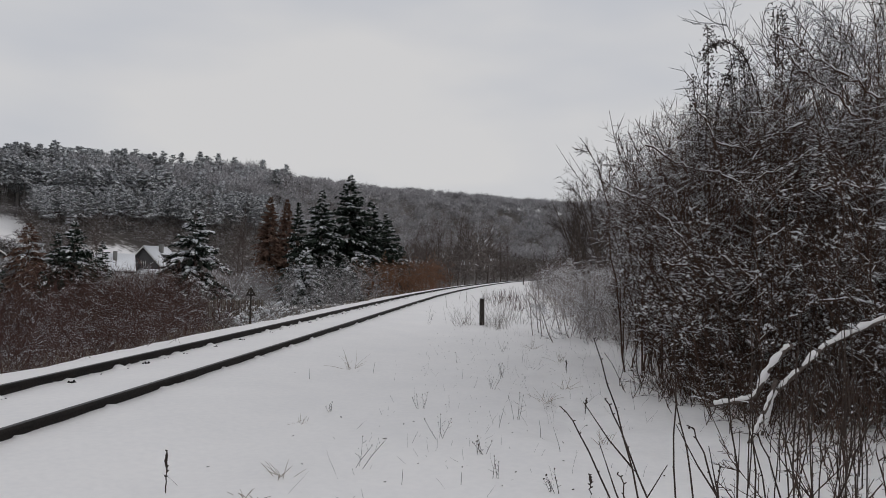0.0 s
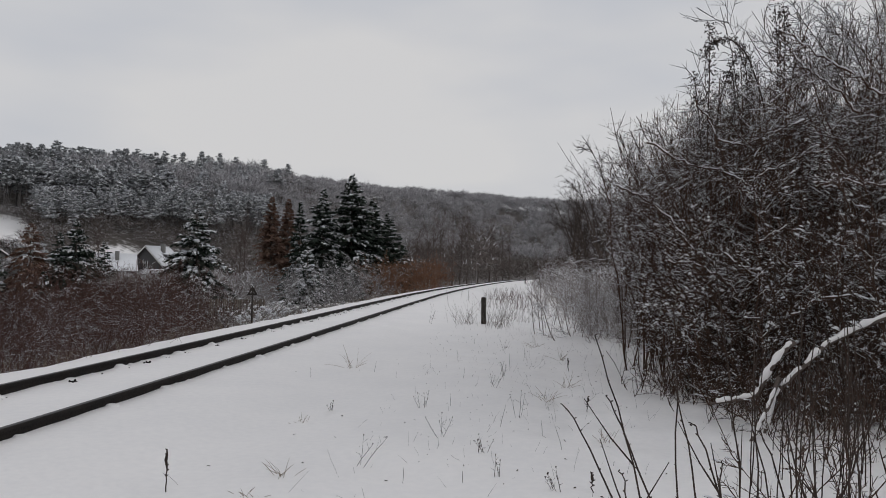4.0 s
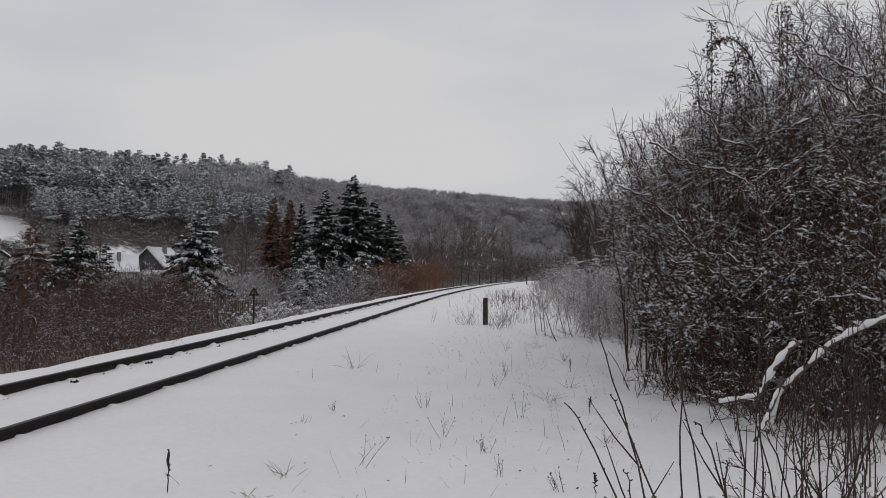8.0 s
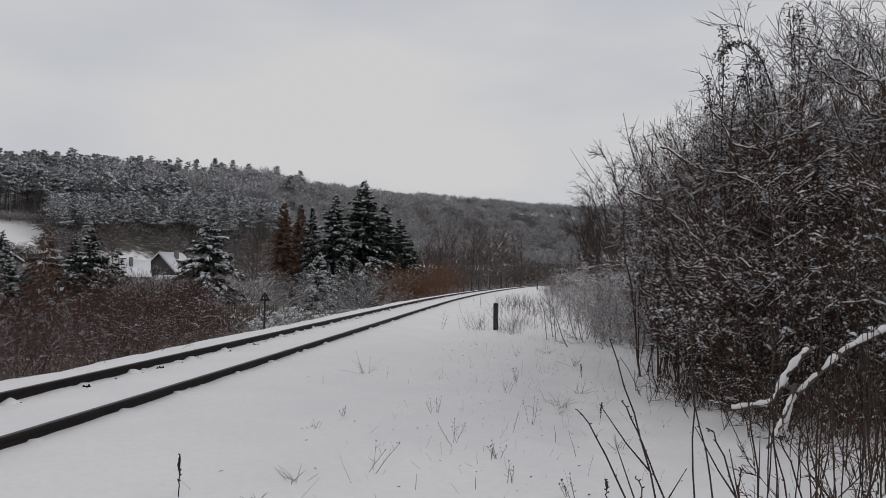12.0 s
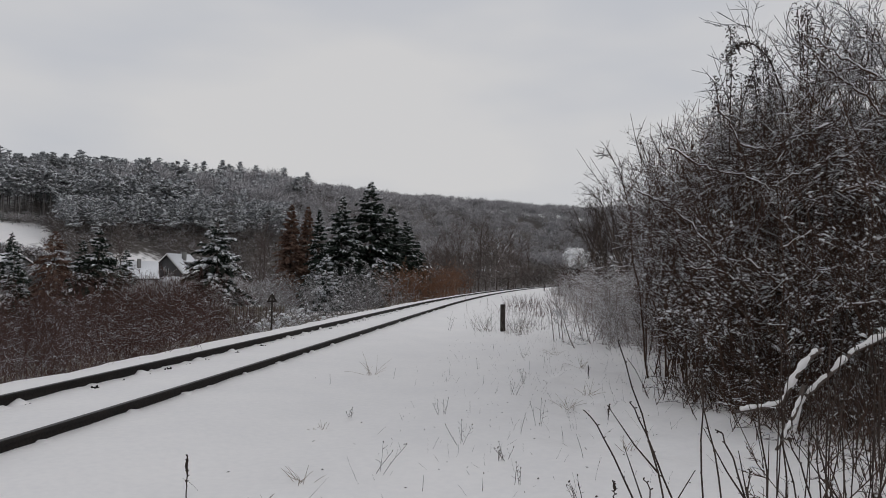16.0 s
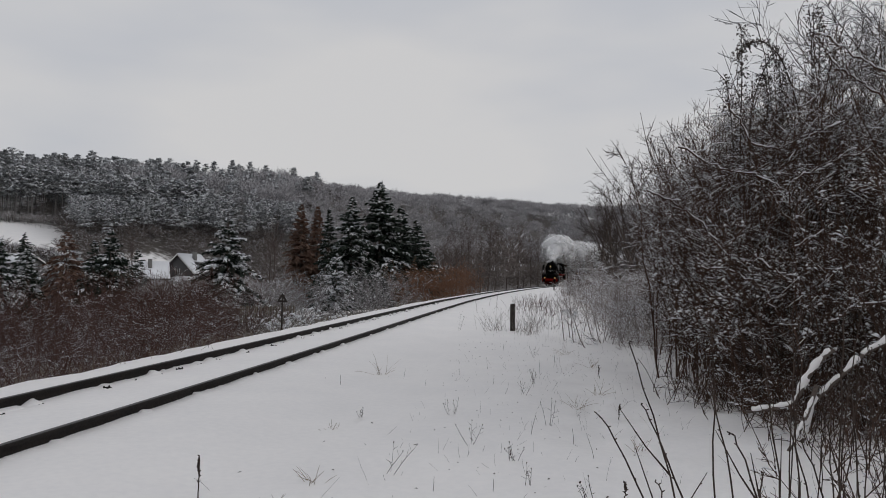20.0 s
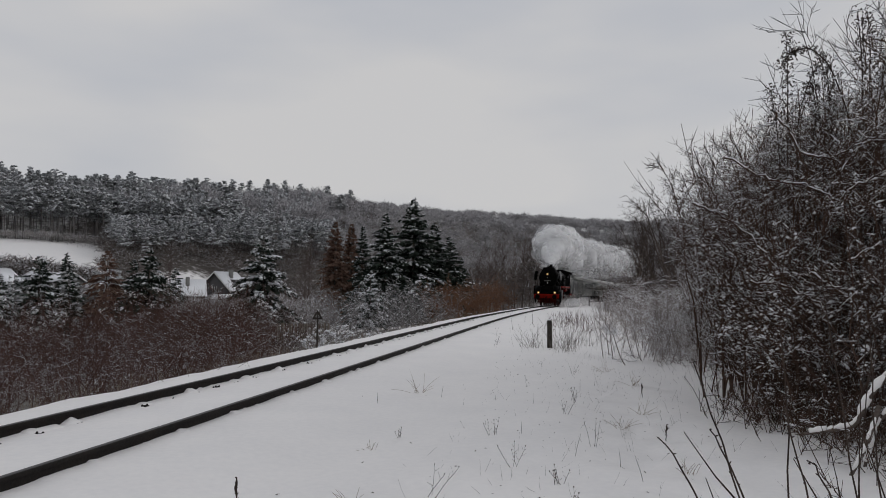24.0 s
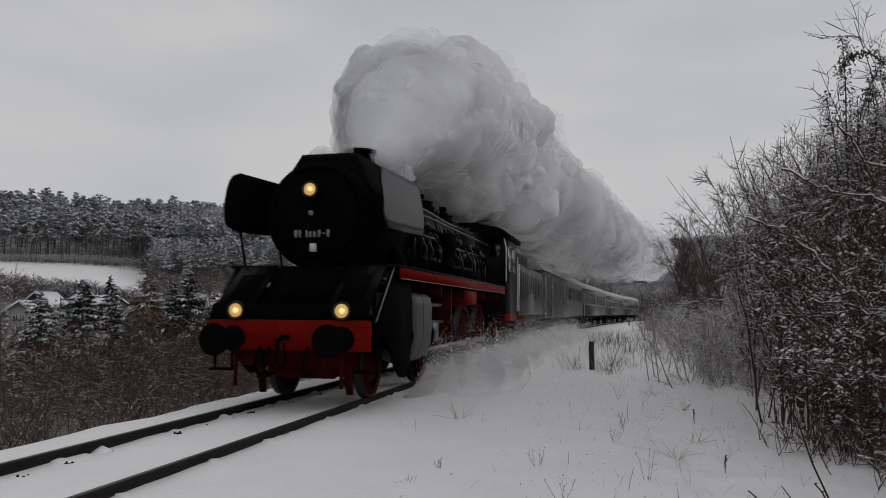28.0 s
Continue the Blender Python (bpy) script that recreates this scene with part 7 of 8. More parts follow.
        for k in range(26):
            y = 3.75 + 0.27 * k + r.uniform(-0.08, 0.08)
            z0, z1 = r.uniform(2.18, 2.5), r.uniform(2.7, 3.5)
            x0 = 1.0 + r.uniform(-0.02, 0.14)
            x1 = 0.90 if z1 < 3.2 else 0.78
            part("branch_pipe", Geo().tube([(sx * x0, y, z0), (sx * x0, y + 0.03, z0 + 0.45 * (z1 - z0)), (sx * (x1 + 0.05), y + r.uniform(-0.2, 0.3), z1 - 0.08), (sx * x1, y + r.uniform(-0.2, 0.4), z1)], r.uniform(0.013, 0.028), 6), [PIPE if k % 2 == 0 else SOOT], loco)
        for k in range(12):
            y, z = 3.9 + 0.55 * k + r.uniform(-0.15, 0.15), r.uniform(2.45, 3.45)
            part("pipe_valve", Geo().disc("y", (sx * (0.98 if z < 3.2 else 0.86), y, z), [(0, 0.03), (0.02, 0.075), (0.12, 0.075), (0.14, 0.03)], 10), [PIPE], loco)
        for k in range(16):
            y = 3.8 + 0.43 * k + r.uniform(-0.1, 0.1)
            a = radians(r.uniform(38, 72))
            x0, z0 = 0.86 * math.cos(a), 3.0 + 0.86 * math.sin(a)
            x1, z1 = 1.02 * math.cos(a), 3.0 + 1.02 * math.sin(a)
            part("top_fitting", Geo().tube([(sx * x0, y, z0), (sx * x1, y, z1), (sx * x1, y + r.uniform(0.1, 0.35), z1 + r.uniform(-0.05, 0.05)), (sx * x0, y + 0.4, z0)], r.uniform(0.016, 0.034), 6), [PIPE if k % 3 == 0 else SOOT], loco)
            if k % 3 == 1:
                part("hand_wheel", Geo().disc("z", (sx * x1, y, z1), [(0.02, 0.02), (0.06, 0.02), (0.06, 0.09), (0.08, 0.09), (0.08, 0.02)], 12), [SOOT], loco)
        part("feed_pump", Geo().disc("z", (sx * 1.12, 5.9, 0), [(2.16, 0.16), (2.5, 0.16), (2.55, 0.10), (2.7, 0.10), (2.75, 0.19), (3.1, 0.19), (3.14, 0.06)], 16), [SOOT], loco)
        # smoke deflector, leaning in at its top
        def sheet(d0, d1):
            low = ((1.02, 2.98), (1.05, 2.86), (1.12, 2.77), (1.30, 2.725), (2.3, 2.76), (3.30, 2.80), (3.37, 2.83), (3.40, 2.90))
            high = ((1.02, 3.36), (1.05, 3.50), (1.12, 3.59), (1.30, 3.66), (2.3, 3.70), (3.30, 3.735), (3.37, 3.73), (3.40, 3.70))
            rings = []
            for (y, z0), (_, z1) in zip(low, high):
                zs = [z0 + (z1 - z0) * q / 8 for q in range(9)]
                lean = [1.33 - 0.20 * max(0.0, z - 3.12) ** 1.2 for z in zs]
                rings.append([(sx * (x + d1), y, z) for x, z in zip(lean, zs)] + [(sx * (x + d0), y, z) for x, z in reversed(list(zip(lean, zs)))])
            return Geo().loft(rings)
        defl = part("smoke_deflector", sheet(-0.012, 0.006), [SOOT], loco, "black smoke deflector plate, grey where it mirrors the sky")
        part("deflector_skin", sheet(0.0065, 0.014), [DEFLECTOR], defl, "glossy outer sheet", smooth=True)
        part("deflector_rim", Geo().tube([(sx * 1.335, 1.30, 2.715), (sx * 1.335, 2.3, 2.75), (sx * 1.335, 3.36, 2.80)], 0.014, 5), [PLATE], defl)
        for y in (1.5, 2.9):
            part("deflector_stay", Geo().tube([(sx * 0.80, y, 3.30), (sx * 1.31, y, 3.12)], 0.022, 6), [SOOT], defl)
            part("deflector_leg", Geo().tube([(sx * 1.2, y, 2.15), (sx * 1.31, y, 2.76)], 0.022, 6), [SOOT], defl)
    # cab
    cab = part("cab", Geo().loft([arc_section(1.47, 1.32, 3.62, 3.98, 14, y) for y in (10.95, 13.25)], caps=True), [BLACK], loco, "black driver's cab")
    part("cab_roof", Geo().loft([[(x * 1.05, y, z + 0.03) for x, _, z in arc_section(1.47, 3.58, 3.66, 4.02, 14)] for y in (10.8, 13.7)]), [SOOT], loco, "sooty curved cab roof")
    part("roof_vent", Geo().box(-0.55, 0.55, 11.4, 12.4, 4.0, 4.16, bevel=0.03), [SOOT], loco)
    for sx in (-1, 1):
        for y in (11.35, 12.25):
            part("cab_window", Geo().box(min(sx * 1.468, sx * 1.482), max(sx * 1.468, sx * 1.482), y, y + 0.72, 2.68, 3.38), [DARK_GLASS], cab, "dark cab window")
            part("window_frame", Geo().box(min(sx * 1.47, sx * 1.49), max(sx * 1.47, sx * 1.49), y - 0.04, y + 0.76, 2.63, 2.68).box(min(sx * 1.47, sx * 1.49), max(sx * 1.47, sx * 1.49), y - 0.04, y + 0.76, 3.38, 3.43), [PLATE], cab)
        part("cab_front_window", Geo().box(sx * 1.18 - 0.14, sx * 1.18 + 0.14, 10.93, 10.95, 3.05, 3.5), [DARK_GLASS], cab)
        part("cab_step", Geo().box(min(sx * 1.1, sx * 1.42), max(sx * 1.1, sx * 1.42), 12.9, 13.25, 0.45, 0.48).box(min(sx * 1.1, sx * 1.42), max(sx * 1.1, sx * 1.42), 12.9, 13.25, 0.85, 0.88).box(min(sx * 1.38, sx * 1.42), max(sx * 1.38, sx * 1.42), 12.9, 12.94, 0.45, 1.32), [RED_DARK], loco)
        part("cab_grab", Geo().tube([(sx * 1.49, 13.30, 1.4), (sx * 1.50, 13.34, 3.2)], 0.02, 6), [WHITE_PAINT], loco, "pale painted grab rail")
        part("cab_stripe", Geo().tube([(sx * 1.50, 10.93, 2.3), (sx * 1.50, 10.93, 3.3), (sx * 1.42, 10.93, 3.75)], 0.022, 5), [WHITE_PAINT], loco, "snow-white edge of the cab front")
        part("red_cab_base", Geo().box(min(sx * 1.43, sx * 1.475), max(sx * 1.43, sx * 1.475), 10.95, 13.25, 1.10, 1.315), [RED], loco, "red sill under the cab")
    return loco


RODS = []


def stretched(y):
    """Along the locomotive, the wheelbase, boiler and cab take more length than the front end."""
    return np.where(y < 4.0, y, np.where(y < 10.95, 4.0 + (y - 4.0) * 1.223, 12.5 + (y - 10.95) * 1.087))


def lengthen(loco):
    kept = {ob.name for ob, *_ in WHEELS} | {ob.name for ob, *_ in RODS}
    for ob in loco.children_recursive:
        if ob.name in kept or (ob.parent and ob.parent.name in kept):
            continue
        me = ob.data
        co = np.empty(len(me.vertices) * 3, dtype=np.float32)
        me.vertices.foreach_get("co", co)
        co[1::3] = stretched(co[1::3])
        me.vertices.foreach_set("co", co)
        me.update()
    for k, (ob, x, y, radius) in enumerate(WHEELS):
        WHEELS[k] = (ob, x, float(stretched(y)), radius)
        ob.matrix_basis = pose(x, WHEELS[k][2], radius, 0, 0, 180 if x > 0 else 0)


def build_tender():
    t = thing("tender", "black coal tender streaked with ice behind the locomotive", "tender")
    body = part("tank", Geo().loft([[(-1.45, y, 1.25), (1.45, y, 1.25), (1.45, y, 2.75), (1.38, y, 3.05), (1.05, y, 3.20), (-1.05, y, 3.20), (-1.38, y, 3.05), (-1.45, y, 2.75)] for y in (0.1, 8.5)]), [PLATE], t, "dark tender tank with a dull wet shine")
    for sx in (-1, 1):
        part("bunker_side", Geo().box(min(sx * 0.96, sx * 1.02), max(sx * 0.96, sx * 1.02), 0.2, 6.2, 3.19, 3.62, bevel=0.02), [BLACK], t)
        r = rng_of(81)
        for k in range(13):
            y = 0.5 + 0.60 * k + r.uniform(-0.1, 0.1)
            z1 = r.uniform(1.7, 2.2)
            part("ice_streak", Geo().hexa([(sx * 1.452, y, z1), (sx * 1.468, y, z1), (sx * 1.468, y + 0.03, z1), (sx * 1.452, y + 0.03, z1), (sx * 1.452, y - 0.05, 2.74), (sx * 1.464, y - 0.05, 2.74), (sx * 1.464, y + 0.12, 2.74), (sx * 1.452, y + 0.12, 2.74)]), [GREY_ICE], body, "pale streak of ice")
        part("tender_step", Geo().box(min(sx * 1.1, sx * 1.42), max(sx * 1.1, sx * 1.42), 0.1, 0.4, 0.5, 0.53), [SOOT], t)
        part("grab_rail", Geo().tube([(sx * 1.49, 0.12, 1.4), (sx * 1.50, 0.12, 3.0)], 0.02, 6), [WHITE_PAINT], t)
    r = rng_of(82)
    g = Geo()
    for k in range(60):
        x, y = r.uniform(-0.8, 0.8), r.uniform(0.6, 6.0)
        z = 3.25 + 0.3 * (1 - abs(x)) + r.uniform(-0.05, 0.05)
        s = r.uniform(0.12, 0.26)
        g.hexa([(x - s, y - s, z - s), (x + s, y - s * 0.8, z - s), (x + s * 0.8, y + s, z - s), (x - s, y + s * 0.9, z - s), (x - s * 0.6, y - s * 0.5, z + s * 0.4), (x + s * 0.5, y - s * 0.6, z + s * 0.3), (x + s * 0.6, y + s * 0.5, z + s * 0.5), (x - s * 0.4, y + s * 0.6, z + s * 0.3)])
    tagged(part("coal_heap", g, [COAL], t, "heap of black coal"), kind="stuff")
    part("tender_frame", Geo().box(-1.2, 1.2, 0.2, 8.4, 0.95, 1.24, bevel=0.02), [RED_DARK], t, "dirty red tender frame")
    me = wheel_set("tender_wheel", 0.5, 10, False)
    for y in (1.4, 3.3, 5.3, 7.2):
        for x in (-0.75, 0.75):
            wheel(t, me, x, y, 0.5, False)
    for y in (2.35, 6.25):
        part("bogie_frame", Geo().box(-1.05, -0.98, y - 1.35, y + 1.35, 0.42, 0.72).box(0.98, 1.05, y - 1.35, y + 1.35, 0.42, 0.72), [SOOT], t)
    return t


def coach_shell():
    """The wall and roof of a coach in section."""
    wall = [(-1.40, 1.02), (1.40, 1.02), (1.42, 1.5), (1.42, 3.0), (1.36, 3.32), (-1.36, 3.32), (-1.42, 3.0), (-1.42, 1.5)]
    roof = [(1.385, 3.30), (1.26, 3.62), (0.98, 3.86), (0.5, 4.02), (0, 4.06), (-0.5, 4.02), (-0.98, 3.86), (-1.26, 3.62), (-1.385, 3.30)]
    return wall, roof


def build_coach(label, lower, band, windows, doors, length=26.4, vans=()):
    c = thing("coach", label, "coach", group="coaches of the train")
    wall, roof = coach_shell()
    part("body", Geo().loft([[(x, y, z) for x, z in wall] for y in (0.25, length - 0.05)]), [lower], c)
    part("roof", Geo().loft([[(x * k, y, z - (1 - k) * 0.6) for x, z in roof] for y, k in ((0.1, 0.93), (0.35, 1.0), (length - 0.2, 1.0), (length + 0.05, 0.93))]), [ROOF_GREY], c, "pale grey ribbed roof")
    for y in np.arange(2.2, length - 1, 3.1):
        part("roof_vent", Geo().box(-0.18, 0.18, y, y + 0.35, 4.03, 4.17, bevel=0.03), [ROOF_GREY], c)
    for sx in (-1, 1):
        x0, x1 = (1.424, 1.432) if sx > 0 else (-1.432, -1.424)
        if band is not None:
            part("window_band", Geo().box(x0, x1, 0.35, length - 0.15, 2.0, 2.98), [band], c, "lighter band along the windows")
            part("waist_line", Geo().box(x0 - 0.002, x1 + 0.004, 0.35, length - 0.15, 1.94, 1.985), [COACH_CREAM], c)
        x0, x1 = (1.43, 1.442) if sx > 0 else (-1.442, -1.43)
        for y, w, z0, z1 in windows:
            pane = part("window", Geo().box(x0, x1, y, y + w, z0, z1), [DARK_GLASS], c, "dark reflecting window")
            e0, e1 = (1.43, 1.456) if sx > 0 else (-1.456, -1.43)
            part("window_frame", Geo().box(e0, e1, y - 0.05, y, z0 - 0.05, z1 + 0.05).box(e0, e1, y + w, y + w + 0.05, z0 - 0.05, z1 + 0.05).box(e0, e1, y, y + w, z0 - 0.05, z0).box(e0, e1, y, y + w, z1, z1 + 0.05).box(e0, e1, y, y + w, z1 - 0.30, z1 - 0.27), [PLATE], pane)
        for y in doors:
            d = part("door", Geo().box(x0, x1, y, y + 0.80, 1.06, 3.02, bevel=0.004), [lower], c)
            e0, e1 = (1.442, 1.45) if sx > 0 else (-1.45, -1.442)
            part("door_window", Geo().box(e0, e1, y + 0.16, y + 0.64, 2.05, 2.85), [DARK_GLASS], d)
            part("door_handle", Geo().tube([(sx * 1.47, y + 0.72, 1.75), (sx * 1.47, y + 0.72, 2.15)], 0.018, 6), [STEEL], d)
            part("foot_board", Geo().box(min(sx * 1.25, sx * 1.46), max(sx * 1.25, sx * 1.46), y, y + 0.8, 0.62, 0.66), [SOOT], c)
    part("underframe", Geo().box(-1.25, 1.25, 0.3, length - 0.1, 0.82, 1.015).box(-0.9, 0.9, 9.5, 12.0, 0.45, 0.82, bevel=0.03).box(-1.1, -0.3, 14.2, 16.4, 0.5, 0.82, bevel=0.03), [SOOT], c)
    part("gangway", Geo().box(-0.55, 0.55, -0.05, 0.26, 1.15, 3.35, bevel=0.04).box(-0.55, 0.55, length - 0.05, length + 0.22, 1.15, 3.35, bevel=0.04), [SOOT], c)
    me = bpy.data.meshes.get("coach_wheel") or Geo().disc("x", (0, 0, 0), [(-0.06, 0.12), (-0.06, 0.46), (0.06, 0.46), (0.06, 0.49), (0.08, 0.49), (0.08, 0.12)], 20).mesh("coach_wheel", [SOOT])
    for yb in (3.7, length - 3.7):
        b = part("bogie", Geo().box(-1.06, -0.96, yb - 1.75, yb + 1.75, 0.42, 0.78, bevel=0.02).box(0.96, 1.06, yb - 1.75, yb + 1.75, 0.42, 0.78, bevel=0.02).box(-1.0, 1.0, yb - 0.3, yb + 0.3, 0.45, 0.85), [SOOT], c)
        for y in (yb - 1.25, yb + 1.25):
            for x in (-0.75, 0.75):
                w = part("wheel", me, None, b)
                w.matrix_basis = pose(x, y, 0.46)
    for x in (-0.872, 0.872):
        part("buffer", Geo().disc("y", (x, 0, 1.02), [(-0.34, 0.1), (-0.35, 0.22), (-0.31, 0.22), (-0.28, 0.08), (0.30, 0.09)], 16), [SOOT], c)
    return c


loco = build_locomotive()
lengthen(loco)
tender = build_tender()
even = [(1.9 + 1.86 * k, 1.2, 2.08, 2.92) for k in range(12)]
first_coach = build_coach("dark grey-green luggage coach with doors and a few windows", COACH_GREY, None,
                          [(5.2, 0.6, 2.1, 2.85), (7.4, 0.6, 2.1, 2.85), (12.2, 0.9, 2.1, 2.85), (14.0, 0.9, 2.1, 2.85), (15.8, 0.9, 2.1, 2.85), (17.6, 0.9, 2.1, 2.85), (19.4, 0.9, 2.1, 2.85), (21.2, 0.9, 2.1, 2.85), (23.0, 0.9, 2.1, 2.85)], (0.6, 3.6, 9.0, 10.0, 25.2))
green_coach = build_coach("green passenger coach with a pale window band", COACH_DARK, COACH_CREAM, even, (0.6, 25.0))
TRAIN = [(loco, 0.0, 5.16, 11.77), (tender, 15.35, 2.35, 6.25), (first_coach, 24.25, 3.7, 22.7), (green_coach, 50.95, 3.7, 22.7)]
for k in range(2, 4):
    TRAIN.append((copy_thing(green_coach, Matrix()), 24.25 + 26.7 * k, 3.7, 22.7))

# ---- steam and whirled-up snow: rigid lumps that travel with the train ----
def vapour(name, color, alpha=1.0, scale=1.2, soft=0.0):
    m = bpy.data.materials.new(name)
    m.use_nodes = True
    n, l = m.node_tree.nodes, m.node_tree.links
    b = n["Principled BSDF"]
    out = n["Material Output"]
    b.inputs["Base Color"].default_value = (*color, 1)
    b.inputs["Roughness"].default_value = 1.0
    b.inputs["Specular IOR Level"].default_value = 0.0
    tl = n.new("ShaderNodeBsdfTranslucent")
    tl.inputs["Color"].default_value = (*color, 1)
    mix = n.new("ShaderNodeMixShader")
    mix.inputs[0].default_value = 0.45
    l.new(b.outputs[0], mix.inputs[1])
    l.new(tl.outputs[0], mix.inputs[2])
    if alpha >= 1.0:
        b.inputs["Subsurface Weight"].default_value = 0.55
        b.inputs["Subsurface Radius"].default_value = (1.0, 1.0, 1.0)
        b.inputs["Subsurface Scale"].default_value = 0.8
        mix.inputs[0].default_value = 0.30
    last = mix
    if alpha < 1.0:
        tr = n.new("ShaderNodeBsdfTransparent")
        co = n.new("ShaderNodeTexCoord")
        no = n.new("ShaderNodeTexNoise")
        no.inputs["Scale"].default_value, no.inputs["Detail"].default_value = scale, 1.5
        l.new(co.outputs["Object"], no.inputs["Vector"])
        mr = n.new("ShaderNodeMapRange")
        mr.inputs["From Min"].default_value, mr.inputs["From Max"].default_value = 0.3, 0.7
        mr.inputs["To Min"].default_value, mr.inputs["To Max"].default_value = max(0.0, alpha - soft), min(1.0, alpha + soft)
        l.new(no.outputs["Fac"], mr.inputs["Value"])
        m2 = n.new("ShaderNodeMixShader")
        l.new(mr.outputs["Result"], m2.inputs[0])
        l.new(tr.outputs[0], m2.inputs[1])
        l.new(mix.outputs[0], m2.inputs[2])
        last = m2
    l.new(last.outputs[0], out.inputs["Surface"])
    return m


STEAM = vapour("dense_steam", (0.80, 0.80, 0.805))
STEAM_THIN = vapour("thin_steam", (0.97, 0.97, 0.975), 0.24, 0.5, 0.14)
STEAM_TAIL = vapour("drifting_steam", (0.97, 0.97, 0.975), 0.20, 0.3, 0.14)
SPRAY = vapour("whirled_snow", (0.98, 0.98, 0.985), 0.10, 0.8, 0.09)


def puff_mesh(name, seed, mat, level=4, rough=0.34):
    """A cauliflower lump of radius about one."""
    bm = bmesh.new()
    bmesh.ops.create_icosphere(bm, subdivisions=level, radius=1.0)
    o = Vector((seed * 13.7, seed * 5.1, seed * 3.3))
    for v in bm.verts:
        d = v.co.normalized()
        a = 0.3 + math.sqrt(noise.noise(d * 1.3 + o) ** 2 + 0.005) * 1.9
        b = 0.3 + math.sqrt(noise.noise(d * 2.9 + o * 2) ** 2 + 0.005) * 1.9
        c = 0.3 + math.sqrt(noise.noise(d * 6.3 + o * 3) ** 2 + 0.005) * 1.9
        v.co = d * (0.62 + rough * (0.62 * a + 0.30 * b + 0.05 * c))
    me = bpy.data.meshes.new(name)
    bm.to_mesh(me)
    bm.free()
    me.polygons.foreach_set("use_smooth", np.ones(len(me.polygons), dtype=bool))
    me.materials.append(mat)
    return me


PUFFS = []
V_AT = (3.5, 4.2, 5.2, 6.5, 8.5, 11.0, 14.0, 18.0, 24.0, 32.0, 45.0, 70.0, 130.0)
Z_AT = (4.35, 4.6, 5.05, 5.75, 6.5, 6.9, 6.85, 6.55, 6.35, 6.4, 6.7, 7.4, 8.6)
U_AT = (0.0, -0.1, -0.25, -0.4, -0.5, -0.3, 0.05, 0.5, 1.1, 1.8, 3.2, 6.5, 18.0)
R_AT = (0.20, 0.50, 0.95, 1.55, 2.20, 2.75, 3.10, 3.20, 3.15, 3.1, 3.2, 3.4, 4.0)


def flecks(name, r, centre, size, mat):
    """Countless specks of vapour or snow: tiny triangles at the given places."""
    n = len(centre)
    a, b = unit(r.normal(0, 1, (n, 3))), unit(r.normal(0, 1, (n, 3)))
    w = size * r.uniform(0.5, 1.5, n)[:, None]
    v = np.stack([centre - a * w * 0.5 - b * w * 0.3, centre + a * w * 0.6 - b * w * 0.2, centre + b * w * 0.6], 1)
    return mesh_np(name, v.reshape(-1, 3), np.arange(n * 3).reshape(n, 3), [mat])


def steam_body(name, v0, v1, seed, mat, grain=1.0, swell=0.0):
    """One length of the plume: a billowing body round its axis, closed at both ends."""
    length = v1 - v0
    rows, cols = int(24 + length * (8 if mat is STEAM else 3)), 128 if mat is STEAM else 56
    o = Vector((seed * 7.1, seed * 3.7, seed * 1.9))
    v = np.linspace(v0, v1, rows)
    mid = 0.5 * (v0 + v1)
    co = []
    for a in v:
        u, z, rad = np.interp(a, V_AT, U_AT), np.interp(a, V_AT, Z_AT), np.interp(a, V_AT, R_AT)
        q0, q1 = min(1.0, (a - v0) / (rad * 0.9)), min(1.0, (v1 - a) / (rad * (1.3 if mat is STEAM else 4.0)))
        close = math.sqrt(max(0.0, 1 - (1 - q0) ** 2)) * math.sqrt(max(0.0, 1 - (1 - q1) ** 2))
        for k in range(cols):
            t = 2 * math.pi * k / cols
            d = Vector((math.cos(t), 0, math.sin(t)))
            p = Vector((d.x * rad, a, d.z * rad))
            n1 = -0.75 + 3.2 * math.sqrt(noise.noise(p * 0.32 * grain + o) ** 2 + 0.005)
            n2 = -0.75 + 3.2 * math.sqrt(noise.noise(p * 0.75 * grain + o * 2) ** 2 + 0.005)
            n3 = -0.75 + 3.2 * math.sqrt(noise.noise(p * 1.7 * grain + o * 3) ** 2 + 0.004)
            n4 = -0.75 + 3.2 * math.sqrt(noise.noise(p * 4.1 * grain + o * 4) ** 2 + 0.004)
            w = rad * close * (0.76 + 0.15 * n1 + 0.085 * n2 + 0.028 * n3 + 0.006 * n4) + swell * close
            co.append((u + d.x * w, a - mid, z + d.z * w * 0.95))
    i = (np.arange(rows - 1)[:, None] * cols + np.arange(cols)[None, :])
    j = (np.arange(rows - 1)[:, None] * cols + (np.arange(cols)[None, :] + 1) % cols)
    f = np.stack([i.ravel(), j.ravel(), (j + cols).ravel(), (i + cols).ravel()], 1)
    return mesh_np(name, np.array(co), f, [mat], smooth=True), mid


